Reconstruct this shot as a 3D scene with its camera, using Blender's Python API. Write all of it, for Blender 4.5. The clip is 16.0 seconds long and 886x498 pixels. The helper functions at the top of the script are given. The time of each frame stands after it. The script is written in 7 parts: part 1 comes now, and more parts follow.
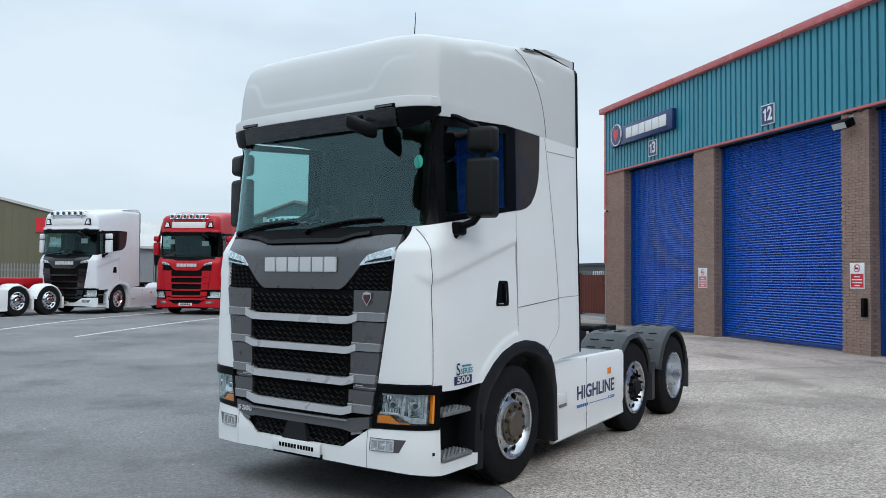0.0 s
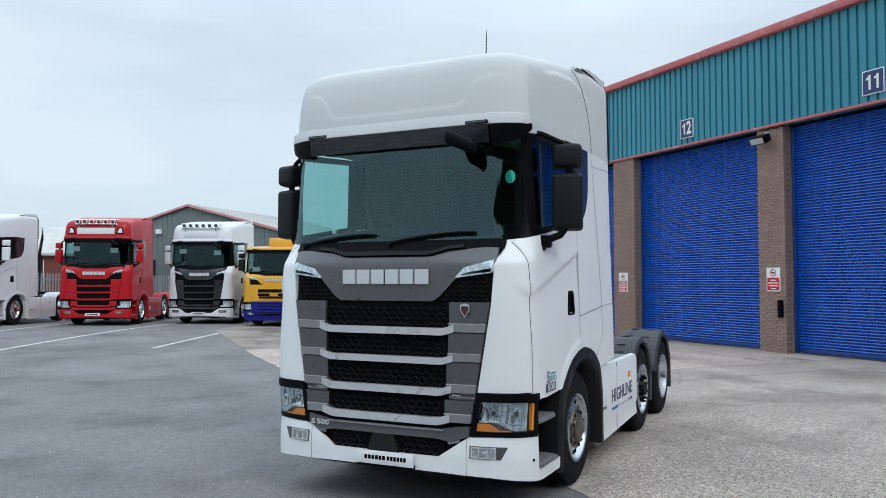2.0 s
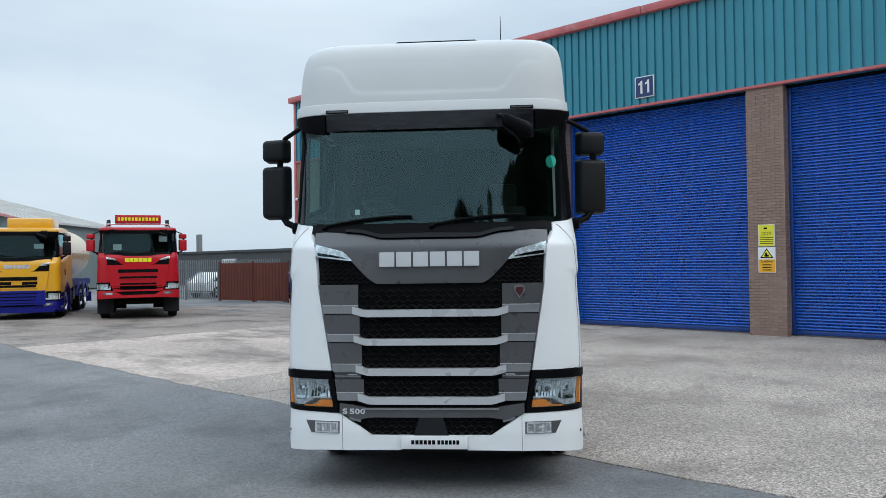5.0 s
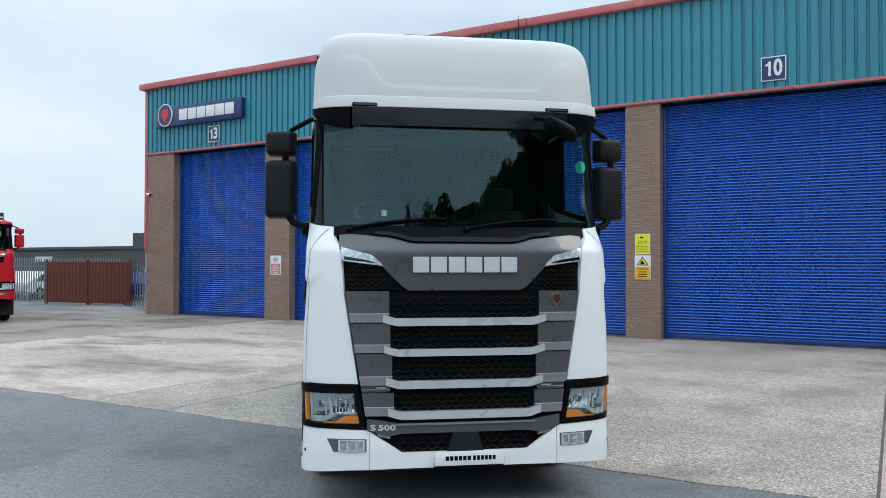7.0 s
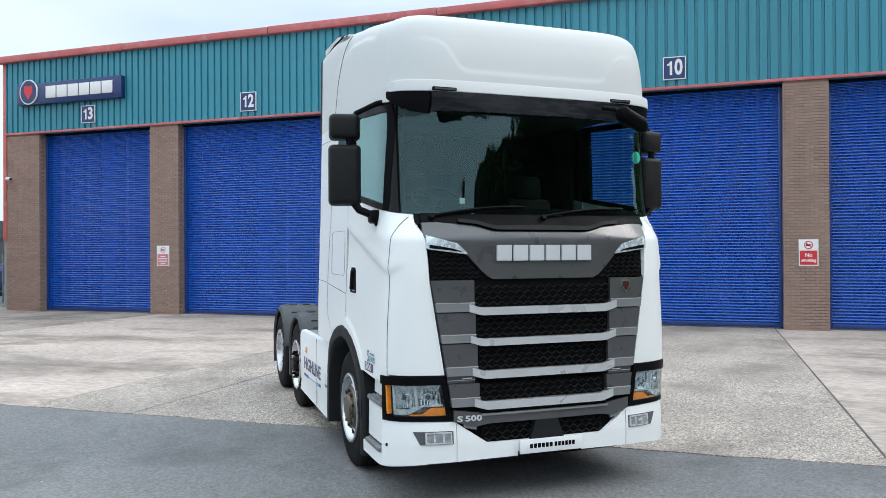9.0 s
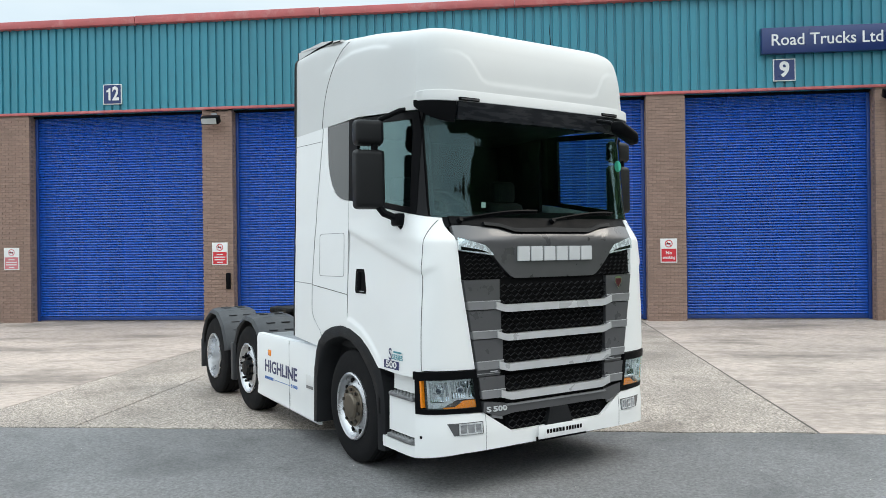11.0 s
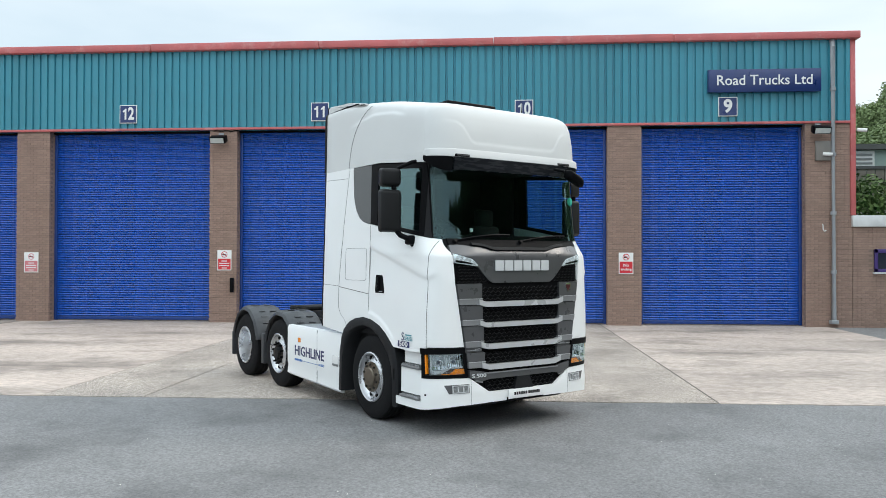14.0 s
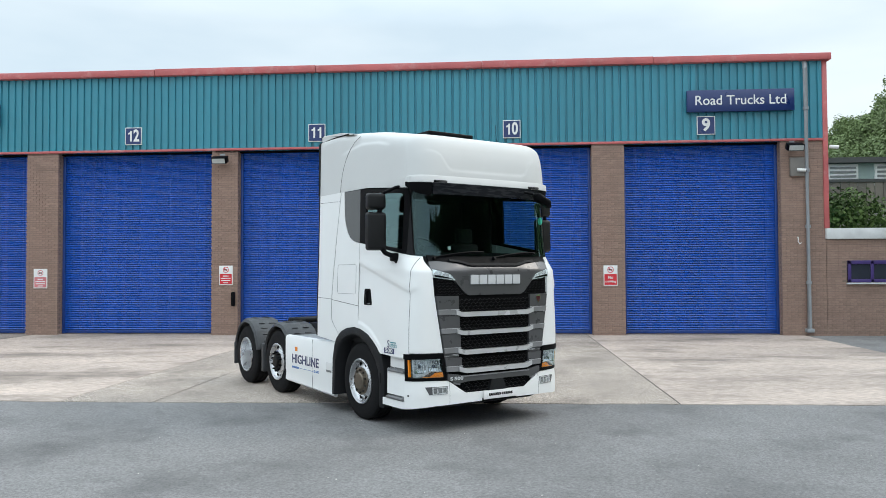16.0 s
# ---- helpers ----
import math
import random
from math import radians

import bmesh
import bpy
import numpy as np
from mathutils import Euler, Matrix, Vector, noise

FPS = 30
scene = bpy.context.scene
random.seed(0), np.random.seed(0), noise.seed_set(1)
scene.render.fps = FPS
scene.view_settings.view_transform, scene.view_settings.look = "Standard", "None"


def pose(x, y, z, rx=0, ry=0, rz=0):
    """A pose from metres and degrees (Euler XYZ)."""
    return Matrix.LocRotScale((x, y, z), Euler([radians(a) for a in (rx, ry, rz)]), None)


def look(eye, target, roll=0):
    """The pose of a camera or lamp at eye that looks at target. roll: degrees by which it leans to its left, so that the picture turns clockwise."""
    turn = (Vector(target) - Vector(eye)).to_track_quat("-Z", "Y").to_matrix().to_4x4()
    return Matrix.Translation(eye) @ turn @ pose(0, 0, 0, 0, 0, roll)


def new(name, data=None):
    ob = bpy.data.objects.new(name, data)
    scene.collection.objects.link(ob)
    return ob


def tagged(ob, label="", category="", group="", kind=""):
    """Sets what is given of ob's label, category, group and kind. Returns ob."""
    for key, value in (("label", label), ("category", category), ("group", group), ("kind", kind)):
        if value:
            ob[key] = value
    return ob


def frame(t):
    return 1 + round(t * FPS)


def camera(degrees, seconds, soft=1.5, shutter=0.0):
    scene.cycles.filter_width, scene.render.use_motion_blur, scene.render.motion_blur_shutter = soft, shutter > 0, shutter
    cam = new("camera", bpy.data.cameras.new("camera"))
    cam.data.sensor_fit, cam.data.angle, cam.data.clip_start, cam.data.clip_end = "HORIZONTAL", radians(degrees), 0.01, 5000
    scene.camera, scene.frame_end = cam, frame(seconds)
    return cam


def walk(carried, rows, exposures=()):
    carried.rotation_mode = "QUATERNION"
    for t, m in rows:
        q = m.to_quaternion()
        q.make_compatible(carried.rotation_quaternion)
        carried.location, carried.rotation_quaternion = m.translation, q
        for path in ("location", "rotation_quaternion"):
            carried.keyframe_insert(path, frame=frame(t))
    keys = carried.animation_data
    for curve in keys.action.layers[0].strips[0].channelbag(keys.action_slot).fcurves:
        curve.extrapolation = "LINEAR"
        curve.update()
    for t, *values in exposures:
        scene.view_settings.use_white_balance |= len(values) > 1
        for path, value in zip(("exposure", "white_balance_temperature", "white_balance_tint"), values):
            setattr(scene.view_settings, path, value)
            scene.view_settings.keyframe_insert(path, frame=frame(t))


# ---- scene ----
cam = camera(59.5, 16.0, soft=0.75)
PATH = [
    (0, (0.18, 0.185, 1.812), (0.737, 2.104, 1.883), 0.5),
    (0.5, (-0.222, 0.265, 1.819), (0.401, 2.164, 1.898), 0.6),
    (1, (-0.671, 0.314, 1.838), (-0.014, 2.202, 1.908), 0.9),
    (1.5, (-1.075, 0.486, 1.85), (-0.349, 2.349, 1.922), 0.7),
    (2, (-1.516, 0.637, 1.864), (-0.67, 2.447, 1.948), 0.0),
    (2.5, (-1.971, 0.81, 1.877), (-0.991, 2.552, 1.942), -0.6),
    (3, (-2.393, 1.043, 1.878), (-1.329, 2.735, 1.923), -0.7),
    (3.5, (-2.833, 1.288, 1.868), (-1.66, 2.907, 1.907), -0.5),
    (4, (-3.223, 1.562, 1.866), (-1.965, 3.117, 1.899), -0.2),
    (4.5, (-3.51, 1.926, 1.88), (-2.168, 3.409, 1.916), -0.4),
    (5, (-3.815, 2.305, 1.88), (-2.363, 3.679, 1.913), -0.8),
    (5.2, (-3.95, 2.454, 1.872), (-2.461, 3.789, 1.904), -1.1),
    (7.3, (-4.669, 4.173, 1.92), (-2.916, 5.134, 1.957), 0.1),
    (7.5, (-4.727, 4.359, 1.908), (-2.955, 5.286, 1.944), -0.0),
    (8, (-4.976, 4.799, 1.913), (-3.151, 5.616, 1.938), 0.0),
    (8.5, (-5.178, 5.215, 1.892), (-3.32, 5.954, 1.906), -0.1),
    (9, (-5.312, 5.638, 1.914), (-3.42, 6.286, 1.922), -0.3),
    (9.2, (-5.383, 5.816, 1.909), (-3.478, 6.425, 1.916), -0.4),
    (11.3, (-6.24, 7.17, 1.945), (-4.25, 7.362, 1.951), -1.0),
    (11.5, (-6.437, 7.162, 1.942), (-4.446, 7.35, 1.95), -1.2),
    (12, (-6.875, 7.255, 1.934), (-4.881, 7.407, 1.917), -0.3),
    (12.5, (-7.368, 7.267, 1.952), (-5.372, 7.398, 1.951), 0.2),
    (13, (-7.832, 7.215, 1.972), (-5.839, 7.379, 1.972), -0.3),
    (13.5, (-8.227, 7.263, 1.979), (-6.232, 7.404, 1.989), -0.3),
    (14, (-8.609, 7.14, 1.985), (-6.615, 7.29, 2.01), 0.1),
    (14.5, (-8.9, 7.057, 1.993), (-6.909, 7.246, 2.013), -0.4),
    (15, (-9.197, 7.051, 1.996), (-7.204, 7.223, 2.007), -0.2),
    (15.5, (-9.418, 6.917, 2.0), (-7.425, 7.08, 2.019), 0.4),
    (16, (-9.653, 6.807, 2.014), (-7.659, 6.957, 2.072), -0.3),
]
walk(cam, [(t, look(eye, target, roll)) for t, eye, target, roll in PATH], exposures=[(0, 0.25, 6550, 10), (5.2, 0.22, 6520, 10), (7.5, 0.44, 6600, 10), (9.2, 0.63, 6800, 10), (11.3, 0.66, 7250, 10), (13.0, 0.66, 7150, 10), (16, 0.60, 7050, 10)])

# ---- world and sun: high overcast ----
SUN_UP, SUN_ROUND = 40.0, 174.0
world = bpy.data.worlds.new("overcast")
scene.world = world
world.use_nodes = True
wn, wl = world.node_tree.nodes, world.node_tree.links
wn.clear()
w_out = wn.new("ShaderNodeOutputWorld")
w_bg = wn.new("ShaderNodeBackground")
w_sky = wn.new("ShaderNodeTexSky")
w_sky.sky_type = "NISHITA"
w_sky.sun_disc = False
w_sky.sun_elevation = radians(SUN_UP)
w_sky.sun_rotation = radians(SUN_ROUND)
w_sky.dust_density = 3.0
w_skygain = wn.new("ShaderNodeVectorMath")
w_skygain.operation = "SCALE"
w_skygain.inputs["Scale"].default_value = 0.10
w_co = wn.new("ShaderNodeTexCoord")
w_sep = wn.new("ShaderNodeSeparateXYZ")
w_map = wn.new("ShaderNodeMapping")
w_map.inputs["Scale"].default_value = (1.0, 1.0, 3.2)
w_cloud = wn.new("ShaderNodeTexNoise")
w_cloud.inputs["Scale"].default_value = 1.7
w_cloud.inputs["Detail"].default_value = 5.0
w_cloud.inputs["Roughness"].default_value = 0.5
w_ramp = wn.new("ShaderNodeValToRGB")
w_ramp.color_ramp.elements[0].position = 0.32
w_ramp.color_ramp.elements[0].color = (0.455, 0.585, 0.71, 1)
w_ramp.color_ramp.elements[1].position = 0.66
w_ramp.color_ramp.elements[1].color = (0.665, 0.77, 0.86, 1)
w_grad = wn.new("ShaderNodeMapRange")
w_grad.inputs["From Min"].default_value = 0.30
w_grad.inputs["From Max"].default_value = 0.62
w_grad.inputs["To Min"].default_value = 1.0
w_grad.inputs["To Max"].default_value = 2.1
w_gain = wn.new("ShaderNodeVectorMath")
w_gain.operation = "SCALE"
w_mix = wn.new("ShaderNodeMix")
w_mix.data_type = "RGBA"
w_mix.inputs["Factor"].default_value = 0.88
wl.new(w_co.outputs["Generated"], w_sep.inputs[0])
wl.new(w_co.outputs["Generated"], w_map.inputs["Vector"])
wl.new(w_map.outputs[0], w_cloud.inputs["Vector"])
wl.new(w_cloud.outputs["Fac"], w_ramp.inputs["Fac"])
wl.new(w_sep.outputs["Z"], w_grad.inputs["Value"])
wl.new(w_ramp.outputs["Color"], w_gain.inputs[0])
wl.new(w_grad.outputs["Result"], w_gain.inputs["Scale"])
wl.new(w_sky.outputs["Color"], w_skygain.inputs[0])
wl.new(w_skygain.outputs[0], w_mix.inputs["A"])
wl.new(w_gain.outputs[0], w_mix.inputs["B"])
wl.new(w_mix.outputs["Result"], w_bg.inputs["Color"])
w_bg.inputs["Strength"].default_value = 1.0
wl.new(w_bg.outputs[0], w_out.inputs["Surface"])

sun = new("sun", bpy.data.lights.new("sun", "SUN"))
sun.data.energy = 0.6
sun.data.angle = radians(25)
sun.data.color = (1.0, 0.97, 0.93)
sun.matrix_world = pose(0, 0, 30, 90 - SUN_UP, 0, 180 - SUN_ROUND)

# ---- materials ----
def M(name, color, rough=0.5, metal=0.0, var=0.12, scale=3.0, grain=0.0, gscale=60.0, coat=0.0, bump=0.0, bscale=80.0,
      gdetail=3.0, spec=0.5, rvar=0.1, island=0.0, objvar=0.0, stretch=(1, 1, 1), stain=None, stain_at=(0.55, 0.7), stain_scale=1.2, speck=0.0, sscale=60.0):
    """A surface with broad and fine variation of colour and gloss, and fine relief."""
    m = bpy.data.materials.new(name)
    m.use_nodes = True
    n, l = m.node_tree.nodes, m.node_tree.links
    p = n["Principled BSDF"]
    co = n.new("ShaderNodeTexCoord")
    mp = n.new("ShaderNodeMapping")
    mp.inputs["Scale"].default_value = stretch
    l.new(co.outputs["Object"], mp.inputs["Vector"])
    big = n.new("ShaderNodeTexNoise")
    big.inputs["Scale"].default_value, big.inputs["Detail"].default_value = scale, 5.0
    fine = n.new("ShaderNodeTexNoise")
    fine.inputs["Scale"].default_value, fine.inputs["Detail"].default_value = gscale, gdetail
    fine.inputs["Roughness"].default_value = 0.72 if gdetail > 4 else 0.5
    l.new(mp.outputs[0], big.inputs["Vector"])
    l.new(mp.outputs[0], fine.inputs["Vector"])
    r1 = n.new("ShaderNodeMapRange")
    r1.inputs["From Min"].default_value, r1.inputs["From Max"].default_value = 0.3, 0.7
    r1.inputs["To Min"].default_value, r1.inputs["To Max"].default_value = 1 - var, 1 + var
    l.new(big.outputs["Fac"], r1.inputs["Value"])
    r2 = n.new("ShaderNodeMapRange")
    r2.inputs["From Min"].default_value, r2.inputs["From Max"].default_value = 0.3, 0.7
    r2.inputs["To Min"].default_value, r2.inputs["To Max"].default_value = 1 - grain, 1 + grain
    l.new(fine.outputs["Fac"], r2.inputs["Value"])
    mul = n.new("ShaderNodeMath")
    mul.operation = "MULTIPLY"
    l.new(r1.outputs[0], mul.inputs[0])
    l.new(r2.outputs[0], mul.inputs[1])
    last = mul
    if speck:
        vo = n.new("ShaderNodeTexVoronoi")
        vo.inputs["Scale"].default_value = sscale
        l.new(mp.outputs[0], vo.inputs["Vector"])
        sb = n.new("ShaderNodeSeparateColor")
        l.new(vo.outputs["Color"], sb.inputs[0])
        gr = n.new("ShaderNodeMapRange")
        gr.inputs["To Min"].default_value, gr.inputs["To Max"].default_value = 1 - speck, 1 + speck
        l.new(sb.outputs[0], gr.inputs["Value"])
        ms = n.new("ShaderNodeMath")
        ms.operation = "MULTIPLY"
        l.new(last.outputs[0], ms.inputs[0])
        l.new(gr.outputs[0], ms.inputs[1])
        last = ms
    if island or objvar:
        src = n.new("ShaderNodeNewGeometry").outputs["Random Per Island"] if island else n.new("ShaderNodeObjectInfo").outputs["Random"]
        r3 = n.new("ShaderNodeMapRange")
        a = island or objvar
        r3.inputs["To Min"].default_value, r3.inputs["To Max"].default_value = 1 - a, 1 + a
        l.new(src, r3.inputs["Value"])
        m3 = n.new("ShaderNodeMath")
        m3.operation = "MULTIPLY"
        l.new(last.outputs[0], m3.inputs[0])
        l.new(r3.outputs[0], m3.inputs[1])
        last = m3
    sc = n.new("ShaderNodeVectorMath")
    sc.operation = "SCALE"
    sc.inputs[0].default_value = color[:3]
    l.new(last.outputs[0], sc.inputs["Scale"])
    out = sc.outputs[0]
    if stain:
        st = n.new("ShaderNodeTexNoise")
        st.inputs["Scale"].default_value, st.inputs["Detail"].default_value = stain_scale, 6.0
        st.inputs["Roughness"].default_value = 0.65
        l.new(mp.outputs[0], st.inputs["Vector"])
        sr = n.new("ShaderNodeMapRange")
        sr.inputs["From Min"].default_value, sr.inputs["From Max"].default_value = stain_at
        sr.inputs["To Max"].default_value = stain[3]
        l.new(st.outputs["Fac"], sr.inputs["Value"])
        mx = n.new("ShaderNodeMix")
        mx.data_type = "RGBA"
        mx.inputs["B"].default_value = (*stain[:3], 1)
        l.new(sr.outputs[0], mx.inputs["Factor"])
        l.new(out, mx.inputs["A"])
        out = mx.outputs["Result"]
    l.new(out, p.inputs["Base Color"])
    rr = n.new("ShaderNodeMapRange")
    rr.inputs["From Min"].default_value, rr.inputs["From Max"].default_value = 0.3, 0.7
    rr.inputs["To Min"].default_value, rr.inputs["To Max"].default_value = max(rough - rvar, 0.02), min(rough + rvar, 1)
    l.new(big.outputs["Fac"], rr.inputs["Value"])
    l.new(rr.outputs[0], p.inputs["Roughness"])
    p.inputs["Metallic"].default_value = metal
    p.inputs["Specular IOR Level"].default_value = spec
    if coat:
        p.inputs["Coat Weight"].default_value = coat
        p.inputs["Coat Roughness"].default_value = 0.04
    if bump:
        b = n.new("ShaderNodeBump")
        b.inputs["Strength"].default_value = min(bump, 1.0)
        b.inputs["Distance"].default_value = 0.01
        bt = n.new("ShaderNodeTexNoise")
        bt.inputs["Scale"].default_value, bt.inputs["Detail"].default_value = bscale, 4.0
        l.new(mp.outputs[0], bt.inputs["Vector"])
        l.new(bt.outputs["Fac"], b.inputs["Height"])
        l.new(b.outputs[0], p.inputs["Normal"])
    return m


def glass(name, tint, ior=1.5, dark=1.0):
    m = bpy.data.materials.new(name)
    m.use_nodes = True
    n, l = m.node_tree.nodes, m.node_tree.links
    n.clear()
    out = n.new("ShaderNodeOutputMaterial")
    mix = n.new("ShaderNodeMixShader")
    tr = n.new("ShaderNodeBsdfTransparent")
    tr.inputs["Color"].default_value = (tint[0] * dark, tint[1] * dark, tint[2] * dark, 1)
    gl = n.new("ShaderNodeBsdfGlossy")
    gl.inputs["Roughness"].default_value = 0.0
    gl.inputs["Color"].default_value = (0.62, 0.95, 0.97, 1)
    lw = n.new("ShaderNodeLayerWeight")
    lw.inputs["Blend"].default_value = 0.5
    pw = n.new("ShaderNodeMath")
    pw.operation, pw.inputs[1].default_value = "POWER", 5.0
    f0 = ((ior - 1) / (ior + 1)) ** 2
    ma = n.new("ShaderNodeMath")
    ma.operation = "MULTIPLY_ADD"
    ma.inputs[1].default_value, ma.inputs[2].default_value = 1 - f0, f0
    l.new(lw.outputs["Facing"], pw.inputs[0])
    l.new(pw.outputs[0], ma.inputs[0])
    l.new(ma.outputs[0], mix.inputs[0])
    l.new(tr.outputs[0], mix.inputs[1])
    l.new(gl.outputs[0], mix.inputs[2])
    l.new(mix.outputs[0], out.inputs["Surface"])
    return m


WHITE = M("white truck paint", (0.82, 0.825, 0.82), 0.42, var=0.015, scale=1.5, coat=0.2, rvar=0.05)
PEARL = M("silver white truck paint", (0.72, 0.74, 0.77), 0.34, var=0.02, coat=0.5, rvar=0.05)
RED = M("red truck paint", (0.44, 0.004, 0.012), 0.42, var=0.04, spec=0.3, coat=0.2, rvar=0.05)
YELLOW = M("yellow truck paint", (0.72, 0.36, 0.012), 0.35, var=0.03, coat=0.7, rvar=0.05)
BLUE = M("blue truck paint", (0.003, 0.006, 0.17), 0.5, var=0.05, spec=0.25, coat=0.08, rvar=0.05)
# truck white made greyer: the roof's dimmer light is put into its colour
ROOF_DIM = M("white roof paint darkened", (0.60, 0.605, 0.60), 0.5, var=0.02, scale=1.2, rvar=0.06, spec=0.35)
GREY = M("dark grey metallic paint", (0.088, 0.087, 0.092), 0.33, 0.3, var=0.05, scale=6, coat=0.5)
SILVER = M("satin silver paint", (0.54, 0.54, 0.55), 0.32, 0.3, var=0.04, scale=5)
CHROME = M("chrome", (0.78, 0.79, 0.8), 0.1, 1.0, var=0.03, rvar=0.05)
ALLOY = M("brushed alloy", (0.60, 0.61, 0.63), 0.3, 0.9, var=0.12, scale=9, grain=0.06, gscale=120)
BRONZE = M("bronze hub cap", (0.17, 0.145, 0.115), 0.42, 0.85, var=0.2, scale=14)
NUT = M("dark wheel nut", (0.05, 0.045, 0.04), 0.4, 0.7, var=0.2, scale=20)
BLACK = M("black plastic", (0.0038, 0.004, 0.0048), 0.40, var=0.15, scale=6, bump=0.12, bscale=300, spec=0.06)
QUARTER_W = M("dark window pane", (0.03, 0.035, 0.05), 0.06, var=0.1, coat=0.6)
GLOSSBLACK = M("gloss black trim", (0.005, 0.005, 0.006), 0.2, var=0.1, spec=0.2, coat=0.05)
FENDER = M("dark grey mudguard plastic", (0.036, 0.039, 0.044), 0.5, var=0.12, scale=4, grain=0.06, bump=0.15, bscale=200)
ARCH = M("wheel arch plastic", (0.012, 0.0125, 0.014), 0.55, spec=0.18, var=0.15, scale=5, bump=0.15, bscale=250)
RUBBER = M("tyre rubber", (0.011, 0.011, 0.012), 0.8, var=0.25, scale=7, grain=0.15, gscale=70, stain=(0.045, 0.042, 0.038, 0.25), stain_at=(0.55, 0.78), stain_scale=6, spec=0.12)
CHASSIS = M("chassis paint", (0.008, 0.0085, 0.009), 0.65, spec=0.2, var=0.3, scale=6, stain=(0.10, 0.075, 0.05, 0.5), stain_scale=5)
DECK = M("aluminium tread plate", (0.33, 0.34, 0.35), 0.45, 0.8, var=0.15, scale=12, bump=0.6, bscale=90)
STEPMAT = M("steel step grating", (0.24, 0.245, 0.25), 0.42, 0.6, var=0.2, scale=30, bump=0.8, bscale=120)
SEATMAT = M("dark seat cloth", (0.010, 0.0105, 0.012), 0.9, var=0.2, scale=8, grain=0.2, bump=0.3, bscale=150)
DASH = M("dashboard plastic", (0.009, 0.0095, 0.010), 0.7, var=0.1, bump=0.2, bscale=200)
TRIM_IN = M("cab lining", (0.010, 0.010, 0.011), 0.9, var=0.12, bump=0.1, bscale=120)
SCREEN = glass("tinted windscreen glass", (0.50, 0.68, 0.66), 1.82)
SCREEN_DARK = glass("dark parked windscreen glass", (0.40, 0.52, 0.52), 1.5)
SIDEGLASS = glass("reflecting side glass", (0.55, 0.86, 0.84), 2.45)
LENS = glass("clear lamp lens", (0.93, 0.95, 0.96), 1.45)
REFLECT = M("lamp reflector", (0.85, 0.86, 0.87), 0.28, 0.35, var=0.1, scale=25)
BEZEL = M("pale lamp bezel", (0.55, 0.56, 0.57), 0.3, 0.3, var=0.1, scale=20)
HEAD = M("lamp inner chrome", (0.52, 0.53, 0.55), 0.2, 0.7, var=0.5, scale=14, rvar=0.1, stretch=(1, 1, 2.5))
MIRROR = M("mirror housing plastic", (0.0095, 0.0098, 0.0105), 0.5, var=0.1, scale=6, bump=0.1, bscale=300, spec=0.2)
AMBER = M("amber lens", (0.85, 0.24, 0.012), 0.16, var=0.1, scale=40, coat=0.6)
PLATEW = M("white plate", (0.80, 0.80, 0.80), 0.3, var=0.01, coat=0.4)
NAVY = M("navy decal", (0.007, 0.014, 0.09), 0.35, var=0.05)
TEAL_D = M("teal decal", (0.02, 0.24, 0.30), 0.35, var=0.05)
INK = M("black ink", (0.004, 0.004, 0.0045), 0.7, spec=0.08, var=0.05)
PAPER = M("white sign face", (0.76, 0.76, 0.75), 0.4, var=0.03, coat=0.3)
MESHGREY = M("grille mesh plastic", (0.0085, 0.0088, 0.0095), 0.45, var=0.1, scale=8, spec=0.2)
LAMPDARK = M("smoked lamp interior", (0.22, 0.225, 0.23), 0.25, 0.5, var=0.3, scale=20)
MINT = M("mint green sticker", (0.03, 0.45, 0.32), 0.5, var=0.04)

ASPHALT = M("worn asphalt", (0.220, 0.216, 0.216), 0.9, spec=0.1, var=0.18, scale=0.35, grain=0.40, gscale=34, gdetail=9.0, bump=0.8, bscale=130, rvar=0.1,
            stain=(0.095, 0.095, 0.097, 0.6), stain_at=(0.50, 0.70), stain_scale=0.55)
CONC_A = M("smooth concrete slab", (0.455, 0.379, 0.334), 0.9, spec=0.15, var=0.20, scale=0.45, grain=0.31, gscale=12, gdetail=9.0, bump=0.5, bscale=90, stretch=(1, 0.45, 1),
           stain=(0.19, 0.163, 0.144, 0.8), stain_at=(0.50, 0.64), stain_scale=0.6)
CONC_B = M("rough exposed aggregate concrete", (0.385, 0.331, 0.291), 0.9, spec=0.15, var=0.18, scale=0.5, grain=0.52, gscale=27, gdetail=9.0, bump=1.0, bscale=60, speck=0.52, sscale=78,
           stain=(0.19, 0.162, 0.142, 0.65), stain_at=(0.50, 0.68), stain_scale=0.55)
# lower base colour and darker stains than CONC_A, for the far bays
CONC_C = M("darker stained yard concrete", (0.31, 0.265, 0.235), 0.9, spec=0.15, var=0.22, scale=0.4, grain=0.31, gscale=12, gdetail=9.0, bump=0.5, bscale=90,
           stain=(0.12, 0.108, 0.10, 0.8), stain_at=(0.48, 0.66), stain_scale=0.5)
JOINT = M("dirty joint filler", (0.10, 0.088, 0.076), 0.95, var=0.3, scale=5, grain=0.3)
LINEPAINT = M("worn white road paint", (0.62, 0.62, 0.60), 0.8, var=0.12, scale=4, grain=0.25, gscale=40, stain=(0.15, 0.15, 0.155, 0.9), stain_at=(0.55, 0.66), stain_scale=9)
GRIT = M("pale grit", (0.38, 0.36, 0.33), 0.9, var=0.2, scale=5, island=0.5)
BRICK = M("brown brick", (0.312, 0.208, 0.167), 0.85, var=0.12, scale=1.3, grain=0.16, gscale=70, bump=0.4, bscale=140, objvar=0.09)
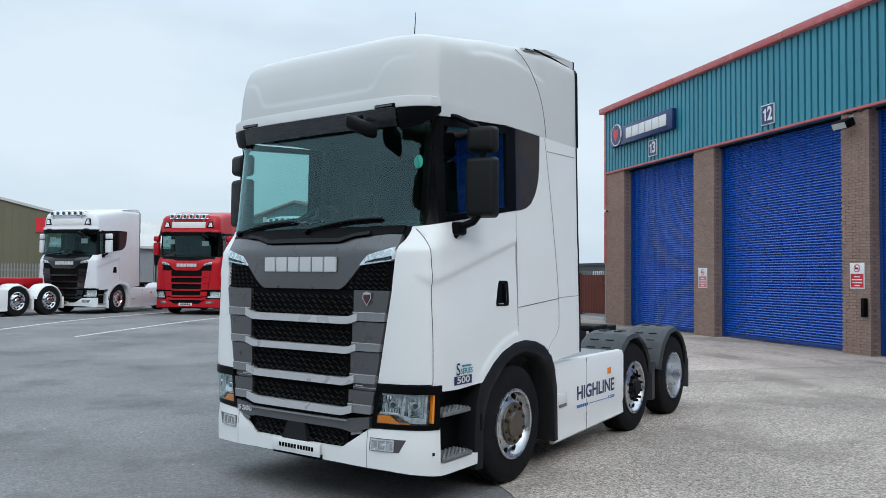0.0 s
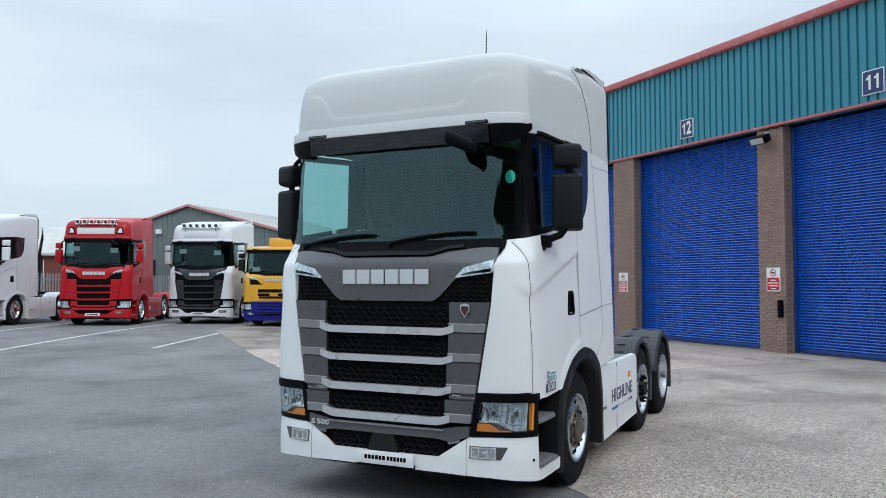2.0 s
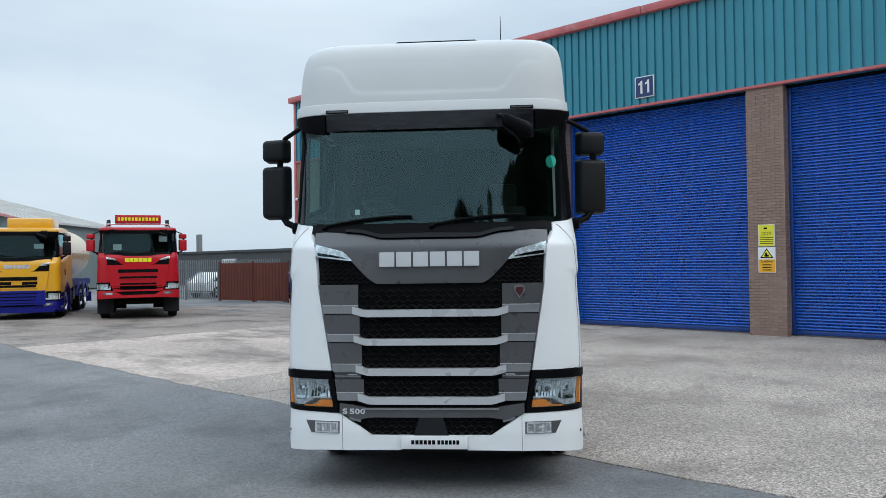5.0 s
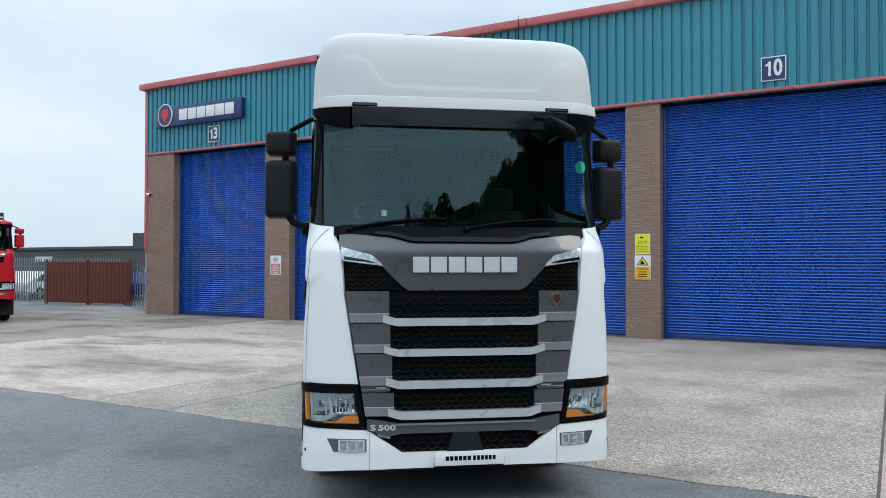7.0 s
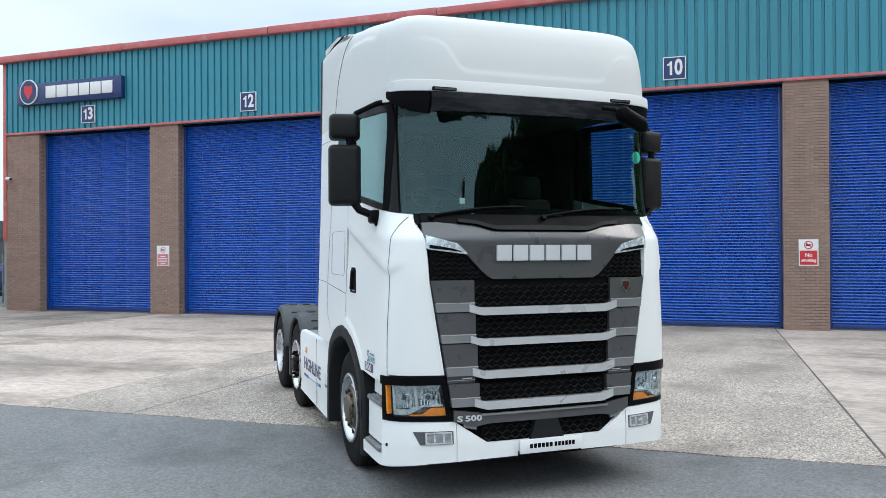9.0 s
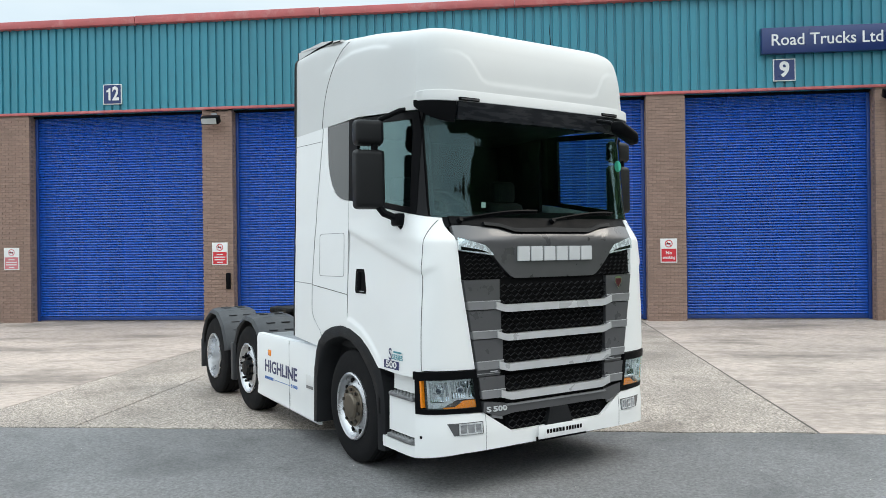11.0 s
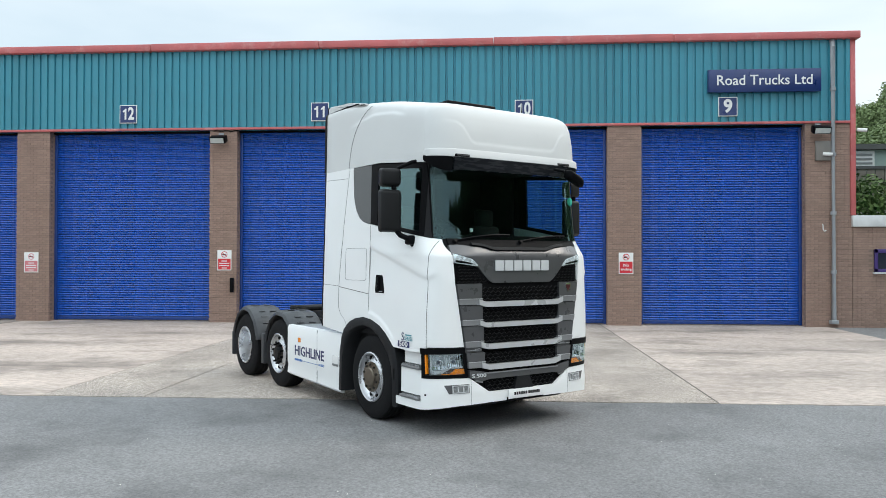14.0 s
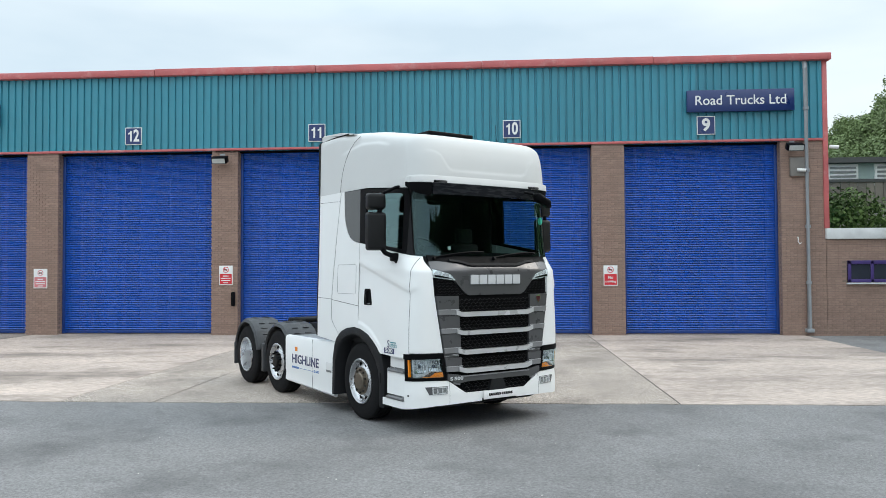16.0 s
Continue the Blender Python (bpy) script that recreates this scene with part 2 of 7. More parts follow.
BRICK_J = M("brown brick course", (0.312, 0.208, 0.167), 0.85, var=0.12, scale=1.3, grain=0.16, gscale=70, bump=0.4, bscale=140, island=0.09)
MORTAR = M("mortar", (0.225, 0.165, 0.132), 0.95, var=0.2, scale=2, grain=0.2)
TEAL = M("teal coated cladding", (0.030, 0.245, 0.325), 0.45, var=0.08, scale=0.7, grain=0.03, objvar=0.06, coat=0.1,
         stain=(0.045, 0.17, 0.21, 0.5), stain_at=(0.55, 0.8), stain_scale=1.6, stretch=(1, 1, 0.3))
PINK = M("faded red trim", (0.52, 0.125, 0.125), 0.5, var=0.14, scale=1.4, grain=0.05, stain=(0.6, 0.27, 0.26, 0.7), stain_scale=2.0)
BLUE_SLAT = M("blue roller shutter", (0.004, 0.085, 0.45), 0.26, 0.0, var=0.07, scale=1.5, spec=0.55, coat=0.0, objvar=0.05)
BLUE_GUIDE = M("blue shutter guide", (0.006, 0.045, 0.22), 0.4, var=0.07, coat=0.1)
PIPE = M("grey downpipe", (0.30, 0.32, 0.34), 0.45, var=0.1, scale=2)
ROOFSHEET = M("pale roof sheet", (0.50, 0.49, 0.47), 0.7, var=0.12, scale=0.5, stretch=(1, 1, 1))
GREYCLAD = M("grey green cladding", (0.155, 0.19, 0.19), 0.6, var=0.1, scale=0.6)
OLIVE = M("olive brown cladding", (0.13, 0.12, 0.075), 0.6, var=0.1, scale=0.6)
DARKCLAD = M("dark grey building cladding", (0.075, 0.076, 0.075), 0.7, var=0.12, scale=0.4)
GALV = M("galvanised steel", (0.25, 0.26, 0.265), 0.5, 0.6, var=0.15, scale=4)
RUST = M("rust red painted sheet", (0.155, 0.040, 0.025), 0.7, var=0.15, scale=1.5, stain=(0.11, 0.035, 0.02, 0.7))
SIGNRED = M("red sign", (0.62, 0.018, 0.03), 0.4, var=0.05, coat=0.3)
SIGNYEL = M("yellow sign", (0.80, 0.74, 0.02), 0.4, var=0.04, coat=0.3)
SIGNORANGE = M("amber sign", (0.85, 0.42, 0.01), 0.4, var=0.04, coat=0.3)
SIGNPINK = M("sun-faded red sign", (0.62, 0.20, 0.22), 0.5, var=0.08)
SIGNBLUE = M("navy sign board", (0.007, 0.026, 0.125), 0.35, var=0.06, coat=0.3)
COPING = M("white coping", (0.62, 0.63, 0.63), 0.5, var=0.1, stain=(0.35, 0.35, 0.33, 0.6))
PURPLE = M("purple window frame", (0.055, 0.03, 0.16), 0.45, var=0.1)
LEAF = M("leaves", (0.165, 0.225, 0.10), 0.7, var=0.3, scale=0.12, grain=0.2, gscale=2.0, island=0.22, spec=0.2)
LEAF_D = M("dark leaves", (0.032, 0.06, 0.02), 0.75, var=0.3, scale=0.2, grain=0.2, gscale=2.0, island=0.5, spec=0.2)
BUSHLEAF = M("bush leaves", (0.065, 0.105, 0.03), 0.7, var=0.3, scale=0.4, grain=0.2, gscale=2.0, island=0.5, spec=0.2)
BARK = M("bark", (0.07, 0.055, 0.042), 0.9, var=0.25, scale=4, bump=0.6, bscale=20)
GRASS = M("rough grass bank", (0.10, 0.135, 0.055), 0.95, var=0.3, scale=0.3, grain=0.3, gscale=8)
WOOD = M("weathered boards", (0.19, 0.165, 0.14), 0.85, var=0.2, scale=1.5, stretch=(1, 1, 0.2), objvar=0.15)
LAMPGLASS = M("flood lamp glass", (0.45, 0.48, 0.47), 0.15, var=0.1, coat=0.5)


# ---- mesh helpers ----
def part(name, bm, material, parent=None, label="", sharp=38, kind="", category="", group=""):
    """Links a bmesh as one mesh object, under a parent when there is one."""
    bmesh.ops.recalc_face_normals(bm, faces=bm.faces)
    me = bpy.data.meshes.new(name)
    bm.to_mesh(me)
    bm.free()
    me.materials.append(material)
    if sharp:
        me.polygons.foreach_set("use_smooth", [True] * len(me.polygons))
        me.set_sharp_from_angle(angle=radians(sharp))
    ob = new(name, me)
    ob.parent = parent
    return tagged(ob, label, category, group, kind)


def thing(name, m, label, category, group="", kind=""):
    ob = new(name)
    ob.empty_display_size = 0.2
    ob.matrix_basis = m
    return tagged(ob, label, category, group, kind)


def box(bm, x0, x1, y0, y1, z0, z1, bevel=0.0, seg=2):
    r = bmesh.ops.create_cube(bm, size=1.0, matrix=Matrix.Translation(((x0 + x1) / 2, (y0 + y1) / 2, (z0 + z1) / 2)) @ Matrix.Diagonal((abs(x1 - x0), abs(y1 - y0), abs(z1 - z0), 1)))
    if bevel:
        es = list({e for v in r["verts"] for e in v.link_edges})
        bmesh.ops.bevel(bm, geom=es, offset=bevel, segments=seg, affect="EDGES", profile=0.5)
    return r["verts"]


def boxb(*a, **k):
    bm = bmesh.new()
    box(bm, *a, **k)
    return bm


def cyl(bm, p, q, r, r2=None, n=16, cap=True):
    p, q = Vector(p), Vector(q)
    d = q - p
    m = Matrix.Translation((p + q) / 2) @ d.to_track_quat("Z", "Y").to_matrix().to_4x4()
    return bmesh.ops.create_cone(bm, cap_ends=cap, segments=n, radius1=r, radius2=r if r2 is None else r2, depth=d.length, matrix=m)["verts"]


def tube(bm, pts, r, n=10):
    """A round bar along a polyline."""
    pts = [Vector(p) for p in pts]
    rings = []
    for i, p in enumerate(pts):
        d = (pts[min(i + 1, len(pts) - 1)] - pts[max(i - 1, 0)]).normalized()
        q = d.to_track_quat("Z", "Y")
        rings.append([bm.verts.new(p + q @ Vector((r * math.cos(2 * math.pi * k / n), r * math.sin(2 * math.pi * k / n), 0))) for k in range(n)])
    for a, b in zip(rings, rings[1:]):
        for k in range(n):
            bm.faces.new((a[k], a[(k + 1) % n], b[(k + 1) % n], b[k]))
    bm.faces.new(rings[0][::-1])
    bm.faces.new(rings[-1])


def lathe_x(bm, prof, cx, cy, cz, n=40, flip=1, closed=False):
    """Turns a profile of (x, radius) round an axis along x; flip -1 mirrors it."""
    rings = []
    for x, r in prof:
        rings.append([bm.verts.new((cx + flip * x, cy + r * math.cos(2 * math.pi * k / n), cz + r * math.sin(2 * math.pi * k / n))) for k in range(n)])
    pairs = list(zip(rings, rings[1:])) + ([(rings[-1], rings[0])] if closed else [])
    for a, b in pairs:
        for k in range(n):
            bm.faces.new((a[k], a[(k + 1) % n], b[(k + 1) % n], b[k]))
    if not closed:
        for ring in (rings[0], rings[-1]):
            bm.faces.new(ring)


def grid(bm, pts, inner=None):
    """A sheet through rows of points; with inner points a closed slab."""
    nr, nc = len(pts), len(pts[0])
    A = [[bm.verts.new(p) for p in row] for row in pts]
    for i in range(nr - 1):
        for j in range(nc - 1):
            bm.faces.new((A[i][j], A[i][j + 1], A[i + 1][j + 1], A[i + 1][j]))
    if inner:
        B = [[bm.verts.new(p) for p in row] for row in inner]
        for i in range(nr - 1):
            for j in range(nc - 1):
                bm.faces.new((B[i][j], B[i + 1][j], B[i + 1][j + 1], B[i][j + 1]))
        for i in range(nr - 1):
            for j in (0, nc - 1):
                bm.faces.new((A[i][j], A[i + 1][j], B[i + 1][j], B[i][j]))
        for j in range(nc - 1):
            for i in (0, nr - 1):
                bm.faces.new((A[i][j], A[i][j + 1], B[i][j + 1], B[i][j]))


def prism(bm, poly, axis, a, b):
    """A flat polygon of (u, v) drawn out along an axis from a to b."""
    def at(u, v, w):
        return {"x": (w, u, v), "y": (u, w, v), "z": (u, v, w)}[axis]
    A = [bm.verts.new(at(u, v, a)) for u, v in poly]
    B = [bm.verts.new(at(u, v, b)) for u, v in poly]
    n = len(poly)
    bm.faces.new(A)
    bm.faces.new(B[::-1])
    for i in range(n):
        bm.faces.new((A[i], B[i], B[(i + 1) % n], A[(i + 1) % n]))


def words(name, text, size, material, parent, m, depth=0.004, width=None, label="", bold=0.0):
    """Flat lettering: x along the line, z its normal, middle at the origin of m."""
    cu = bpy.data.curves.new(name, "FONT")
    cu.body, cu.size, cu.extrude, cu.align_x, cu.align_y = text, size, depth, "CENTER", "CENTER"
    cu.offset = bold
    cu.resolution_u = 3
    tmp = bpy.data.objects.new(name, cu)
    me = bpy.data.meshes.new_from_object(tmp)
    bpy.data.objects.remove(tmp)
    me.name = name
    sx = 1.0
    if width and len(me.vertices):
        xs = [v.co.x for v in me.vertices]
        sx = width / (max(xs) - min(xs))
    me.transform(m @ Matrix.Diagonal((sx, 1, 1, 1)))
    me.materials.clear()
    me.materials.append(material)
    ob = new(name, me)
    ob.parent = parent
    return tagged(ob, label)


def share(name, me, parent, m):
    """One more object on a mesh that others use too."""
    ob = new(name, me)
    ob.parent = parent
    ob.matrix_basis = m
    return ob


def tab(t, z):
    for (a, b), (c, d) in zip(t, t[1:]):
        if z <= c:
            return b if z <= a else b + (d - b) * (z - a) / (c - a)
    return t[-1][1]

# ---- ground ----
GZ = -0.07
def glide(t, z):
    """Like tab, with the corners rounded off."""
    for k in range(len(t) - 1):
        (a, b), (c, d) = t[k], t[k + 1]
        if z <= c:
            if z <= a:
                return b
            p, q = t[max(k - 1, 0)], t[min(k + 2, len(t) - 1)]
            m0, m1 = (d - p[1]) / (c - p[0]) * (c - a), (q[1] - b) / (q[0] - a) * (c - a)
            u = (z - a) / (c - a)
            return b + (d - b) * u * u * (3 - 2 * u) + m0 * u * (1 - u) ** 2 - m1 * u * u * (1 - u)
    return t[-1][1]


def ramp(v):
    v = max(0.0, min(1.0, v))
    return v * v * (3 - 2 * v)


def rise(x, y):
    """The yard climbs gently towards its north-west corner."""
    across = max(0.3, min(1.1, 1 - 0.03 * (x + 5)))
    return 0.25 * ramp((y - 20) / 12) * across * ramp((15.5 - x) / 4 + max(0.0, y - 29.6) / 2)


def drape(bm):
    """Cuts a flat piece into strips and lays it on the climbing ground."""
    for k in range(21, 36):
        bmesh.ops.bisect_plane(bm, geom=bm.verts[:] + bm.edges[:] + bm.faces[:], plane_co=(0, k, 0), plane_no=(0, 1, 0))
    for k in range(-8, 17, 2):
        bmesh.ops.bisect_plane(bm, geom=bm.verts[:] + bm.edges[:] + bm.faces[:], plane_co=(k, 0, 0), plane_no=(1, 0, 0))
    for v in bm.verts:
        v.co.z += rise(v.co.x, v.co.y)


bm = bmesh.new()
gx = [-1500, -200, -60, -40] + list(range(-30, 30)) + [40, 60, 200, 1500]
gy = [-1500, -100, 0] + list(range(18, 40)) + [45, 60, 120, 1500]
grid(bm, [[(x, y, GZ + rise(x, y)) for x in gx] for y in gy])
part("ground", bm, ASPHALT, None, "worn grey asphalt yard", sharp=0, kind="structure", category="ground")

rnd = random.Random(7)


def rough_edge(pts, amount, step=0.35):
    """A closed outline with its edges broken into short uneven lengths."""
    out = []
    for (ax, ay), (bx, by), jag in pts:
        d = math.hypot(bx - ax, by - ay)
        n = max(1, int(d / step)) if jag else 1
        for i in range(n):
            u = i / n
            k = rnd.uniform(-amount, amount) if (jag and i) else 0.0
            nx, ny = -(by - ay) / d, (bx - ax) / d
            out.append((ax + (bx - ax) * u + nx * k, ay + (by - ay) * u + ny * k))
    return out


concrete = thing("concrete_apron", pose(0, 0, GZ), "pale concrete apron before the doors, cast in bays", "concrete", kind="structure")
EDGE_X = lambda y: 2.68 - 0.020 * (y - 4.0) if y < 16 else 2.44 + 0.035 * (y - 16)
BAYS = [(-2.6, 4.04, CONC_A, "smooth pinkish concrete bay"), (4.07, 12.405, CONC_B, "rough aggregate concrete bay"), (12.43, 13.99, CONC_B, "rough aggregate concrete bay"),
        (14.01, 22.6, CONC_A, "stained concrete bay"), (22.63, 29.3, CONC_C, "darker stained concrete bay")]
for y0, y1, mat_, lab in BAYS:
    bm = bmesh.new()
    x1 = 16.4
    ragged = y0 < 0
    lines = [((EDGE_X(y1), y1), (EDGE_X(y0), y0), True), ((EDGE_X(y0), y0), (15.6, y0 - 0.1 * ragged), ragged), ((15.6, y0 - 0.1 * ragged), (x1, y0 - 0.1 * ragged), False), ((x1, y0 - 0.1 * ragged), (x1, y1), False), ((x1, y1), (EDGE_X(y1), y1), False)]
    prism(bm, rough_edge(lines, 0.03), "z", -0.12, 0.010)
    if y1 > 20:
        drape(bm)
    part("slab", bm, mat_, concrete, lab, sharp=0)
bm = bmesh.new()
prism(bm, rough_edge([((2.9, 29.33), (16.4, 29.33), False), ((16.4, 29.33), (17.6, 34.0), False), ((17.6, 34.0), (5.0, 34.2), True), ((5.0, 34.2), (2.9, 29.33), True)], 0.05), "z", -0.12, 0.008)
drape(bm)
part("slab", bm, CONC_C, concrete, "darker stained concrete bay", sharp=0)
for y, half in ((4.055, 0.026), (12.418, 0.018), (14.0, 0.012), (22.615, 0.018)):
    bm = boxb(2.75, 16.3, y - half, y + half, -0.1, 0.0045)
    if y > 20:
        drape(bm)
    part("joint", bm, JOINT, concrete, "dark dirty joint", sharp=0)

# loose grit, scattered
verts, faces = [], []
for i in range(700):
    x, y, r = rnd.uniform(-12, 9), rnd.uniform(-1, 22), rnd.uniform(0.003, 0.010)
    top = GZ + rise(x, y) + (0.010 if x > 2.75 else 0.0)
    k = len(verts)
    a0 = rnd.uniform(0, 6.28)
    verts += [(x + r * math.cos(a0 + j * 1.257) * rnd.uniform(0.7, 1.2), y + r * math.sin(a0 + j * 1.257) * rnd.uniform(0.7, 1.2), top) for j in range(5)]
    verts.append((x, y, top + r * 0.9))
    faces += [(k + j, k + (j + 1) % 5, k + 5) for j in range(5)]
me = bpy.data.meshes.new("grit")
me.from_pydata(verts, [], faces)
me.materials.append(GRIT)
tagged(new("grit", me), "pale loose grit scattered over the yard", "grit", "", "stuff")

# bay lines
for k, (a, b) in enumerate((((0.39, 24.08), (4.1, 30.42)), ((-3.69, 24.43), (2.24, 34.88)), ((-6.5, 25.95), (-1.78, 36.21)), ((-10.44, 26.14), (-5.33, 34.43)))):
    ax, ay, bx, by = *a, *b
    d = math.hypot(bx - ax, by - ay)
    nx, ny = -(by - ay) / d * 0.055, (bx - ax) / d * 0.055
    bm = bmesh.new()
    prism(bm, [(ax + nx, ay + ny), (ax - nx, ay - ny), (bx - nx, by - ny), (bx + nx, by + ny)], "z", GZ, GZ + 0.005)
    drape(bm)
    part("bay_line", bm, LINEPAINT, None, "worn white parking bay line on asphalt", sharp=0, kind="structure", category="road marking")
bm = bmesh.new()
prism(bm, [(13.5, 33.6), (14.6, 33.2), (14.7, 33.35), (13.6, 33.75)], "z", GZ, GZ + 0.005)
drape(bm)
part("bay_line", bm, LINEPAINT, None, "short white line on asphalt", sharp=0, kind="structure", category="road marking")

# ---- workshop building ----
WX = 16.0
PILLARS = [(-3.58, -2.20), (2.77, 3.82), (9.235, 10.165), (15.72, 16.64), (22.08, 23.22), (27.95, 29.48)]
FASC_B, FASC_T, ROOF_T = 6.20, 8.76, 8.97
core = thing("wall_front", pose(0, 0, 0), "workshop front of brown brick pillars under teal cladding", "wall", kind="structure")
for a, b in PILLARS:
    part("pillar", boxb(WX + 0.012, WX + 0.62, a + 0.012, b - 0.012, -0.15, FASC_B), MORTAR, core, "brown brick pillar", sharp=0)
part("fascia_backing", boxb(WX + 0.03, WX + 0.55, -3.56, 29.46, FASC_B - 0.02, FASC_T), TEAL, core, "teal clad fascia", sharp=0)
part("fascia_drip", boxb(WX - 0.05, WX + 0.06, -3.6, 29.5, FASC_B - 0.03, FASC_B + 0.045, bevel=0.008), PINK, core, "thin faded red drip flashing")
for i in range(6):
    y0 = -3.78 + i * 5.59
    part("gutter_trim", boxb(WX - 0.20, WX + 0.3, y0, y0 + 5.58, FASC_T - 0.01, ROOF_T + 0.012 * (i % 2), bevel=0.02), PINK, core, "faded red eaves trim")
part("corner_trim", boxb(WX - 0.06, WX + 0.3, -3.68, -3.53, 3.34, FASC_T - 0.01, bevel=0.01), PINK, core, "faded red corner trim")
part("corner_trim", boxb(WX - 0.04, WX + 0.3, 29.44, 29.58, 2.4, FASC_T - 0.01, bevel=0.01), PINK, core, "faded red corner trim")
part("lintel", boxb(WX + 0.25, WX + 0.6, -2.2, 27.95, FASC_B - 0.075, FASC_B - 0.025), INK, core, "dark lintel over the doors", sharp=0)
part("wall_side", boxb(WX + 0.3, 46.0, 29.30, 29.52, -0.1, 8.7), TEAL, None, "teal clad end wall", sharp=0, kind="structure", category="wall")
part("wall_end", boxb(WX + 0.3, 46.0, -3.62, -3.40, -0.1, 8.7), TEAL, None, "teal clad end wall", sharp=0, kind="structure", category="wall")
part("wall_back", boxb(45.8, 46.0, -3.6, 29.5, -0.1, 8.7), TEAL, None, "teal clad rear wall", sharp=0, kind="structure", category="wall")
bm = bmesh.new()
prism(bm, [(WX + 0.1, 8.74), (31, 10.6), (46, 8.74), (46, 8.86), (31, 10.75), (WX + 0.1, 8.88)], "y", -3.6, 29.5)
part("roof", bm, ROOFSHEET, None, "pale profiled sheet roof", sharp=0, kind="structure", category="roof")
part("floor", boxb(WX + 0.4, 45.8, -3.4, 29.3, GZ - 0.02, GZ + 0.012), CONC_A, None, "workshop concrete floor", sharp=0, kind="structure", category="floor")

# cladding sheets, four ribs each
bm = bmesh.new()
prof = []
for k in range(4):
    o = 0.25 * k
    prof += [(o, 0.0), (o + 0.135, 0.0), (o + 0.150, 0.05), (o + 0.200, 0.05), (o + 0.215, 0.0)]
prof.append((1.0, 0.0))
grid(bm, [[(d, y, z) for y, d in prof] for z in (FASC_B + 0.02, FASC_T)])
sheet0 = part("cladding_sheet", bm, TEAL, core, sharp=0)
sheet0.matrix_basis = Matrix.Translation((WX - 0.03, -3.54, 0))
for i in range(1, 33):
    share("cladding_sheet", sheet0.data, core, Matrix.Translation((WX - 0.03 + 0.001 * (i % 2), -3.54 + i * 1.0, 0)))

# annex with its coping and window
part("wall_annex", boxb(WX + 0.012, WX + 0.5, -16.0, -3.59, -0.05, 3.0), MORTAR, None, "low brown brick annex wall", sharp=0, kind="structure", category="wall")
for i in range(5):
    y1 = -3.56 - i * 2.45
    part("coping", boxb(WX - 0.10, WX + 0.6, y1 - 2.44, y1, 2.985, 3.33, bevel=0.012), COPING, None, "white metal coping on the annex", kind="structure", category="coping")
part("roof_annex", boxb(WX + 0.4, 23.0, -16.0, -3.62, 2.9, 3.05), DARKCLAD, None, "flat dark annex roof", sharp=0, kind="structure", category="roof")
win = thing("window_1", pose(0, 0, 0), "small purple-framed window in the brick annex", "window", kind="structure")
part("recess", boxb(WX - 0.012, WX + 0.05, -5.95, -4.22, 1.60, 2.28), INK, win, sharp=0)
bm = bmesh.new()
for a in ((-5.95, -4.22, 2.18, 2.30), (-5.95, -4.22, 1.60, 1.70), (-4.32, -4.22, 1.60, 2.30), (-5.02, -4.92, 1.60, 2.30), (-5.95, -5.85, 1.60, 2.30)):
    box(bm, WX - 0.06, WX - 0.01, *a[:2], *a[2:], bevel=0.008)
part("window_frame", bm, PURPLE, win, "purple painted frame")
pane = part("pane", boxb(WX - 0.030, WX - 0.022, -5.9, -4.3, 1.68, 2.2), QUARTER_W, win, "dark reflecting pane", sharp=0)
part("window_sill", boxb(WX - 0.10, WX, -6.0, -4.18, 1.54, 1.59, bevel=0.008), COPING, win, "pale sill")

# downpipes
def downpipe(y, x, top, foot, label):
    t = thing("downpipe", pose(x, y, 0), label, "downpipe")
    bm = bmesh.new()
    tube(bm, [(0, 0, foot), (0, 0, top - 0.25), (0.05, 0, top - 0.08), (0.12, 0, top)], 0.072, n=14)
    part("pipe", bm, PIPE, t)
    for z in (1.6, 3.4, 5.2, 7.2):
        if foot < z < top:
            bm = bmesh.new()
            cyl(bm, (0, 0, z - 0.05), (0, 0, z + 0.05), 0.084, n=14)
            part("collar", bm, PIPE, t, "pipe collar")
    bm = bmesh.new()
    box(bm, -0.11, 0.12, -0.11, 0.11, foot - 0.08, foot + 0.04, bevel=0.02)
    part("gully", bm, PIPE, t, "foot of the pipe")

downpipe(-2.99, WX - 0.10, 8.76, 0.09, "grey downpipe fixed to the brick corner")
downpipe(29.60, WX + 0.10, 8.70, 0.09, "grey downpipe at the end of the cladding")

# ---- trucks: x across, y backwards from the front panel, z up ----
NZ = [(0.2, 3.3), (0.62, 3.4), (1.0, 4.4), (1.75, 4.5), (2.0, 4.0), (2.25, 2.95), (3.0, 2.95), (3.15, 4.3), (3.3, 4.6)]
DZ = [(0.2, 0.46), (2.0, 0.46), (3.0, 0.42), (3.3, 0.40)]
CW = [(0.15, 1.295), (0.3, 1.30), (0.95, 1.29), (1.4, 1.285), (2.05, 1.265), (2.25, 1.24), (3.1, 1.20), (3.3, 1.195)]
CF = [(0.15, -0.005), (0.24, -0.022), (0.45, -0.027), (0.60, -0.012), (0.95, 0.0), (2.02, 0.0), (2.20, 0.075), (3.05, 0.145), (3.3, 0.165)]


def fx(x, z, off=0.0):
    """On the cab's skin, by the place across."""
    w = tab(CW, z)
    n, d = tab(NZ, z), tab(DZ, z)
    t = min(abs(x) / w, 0.9999) ** n
    return (x, tab(CF, z) + d * (1 - (1 - t) ** (1 / n)) - off, z)


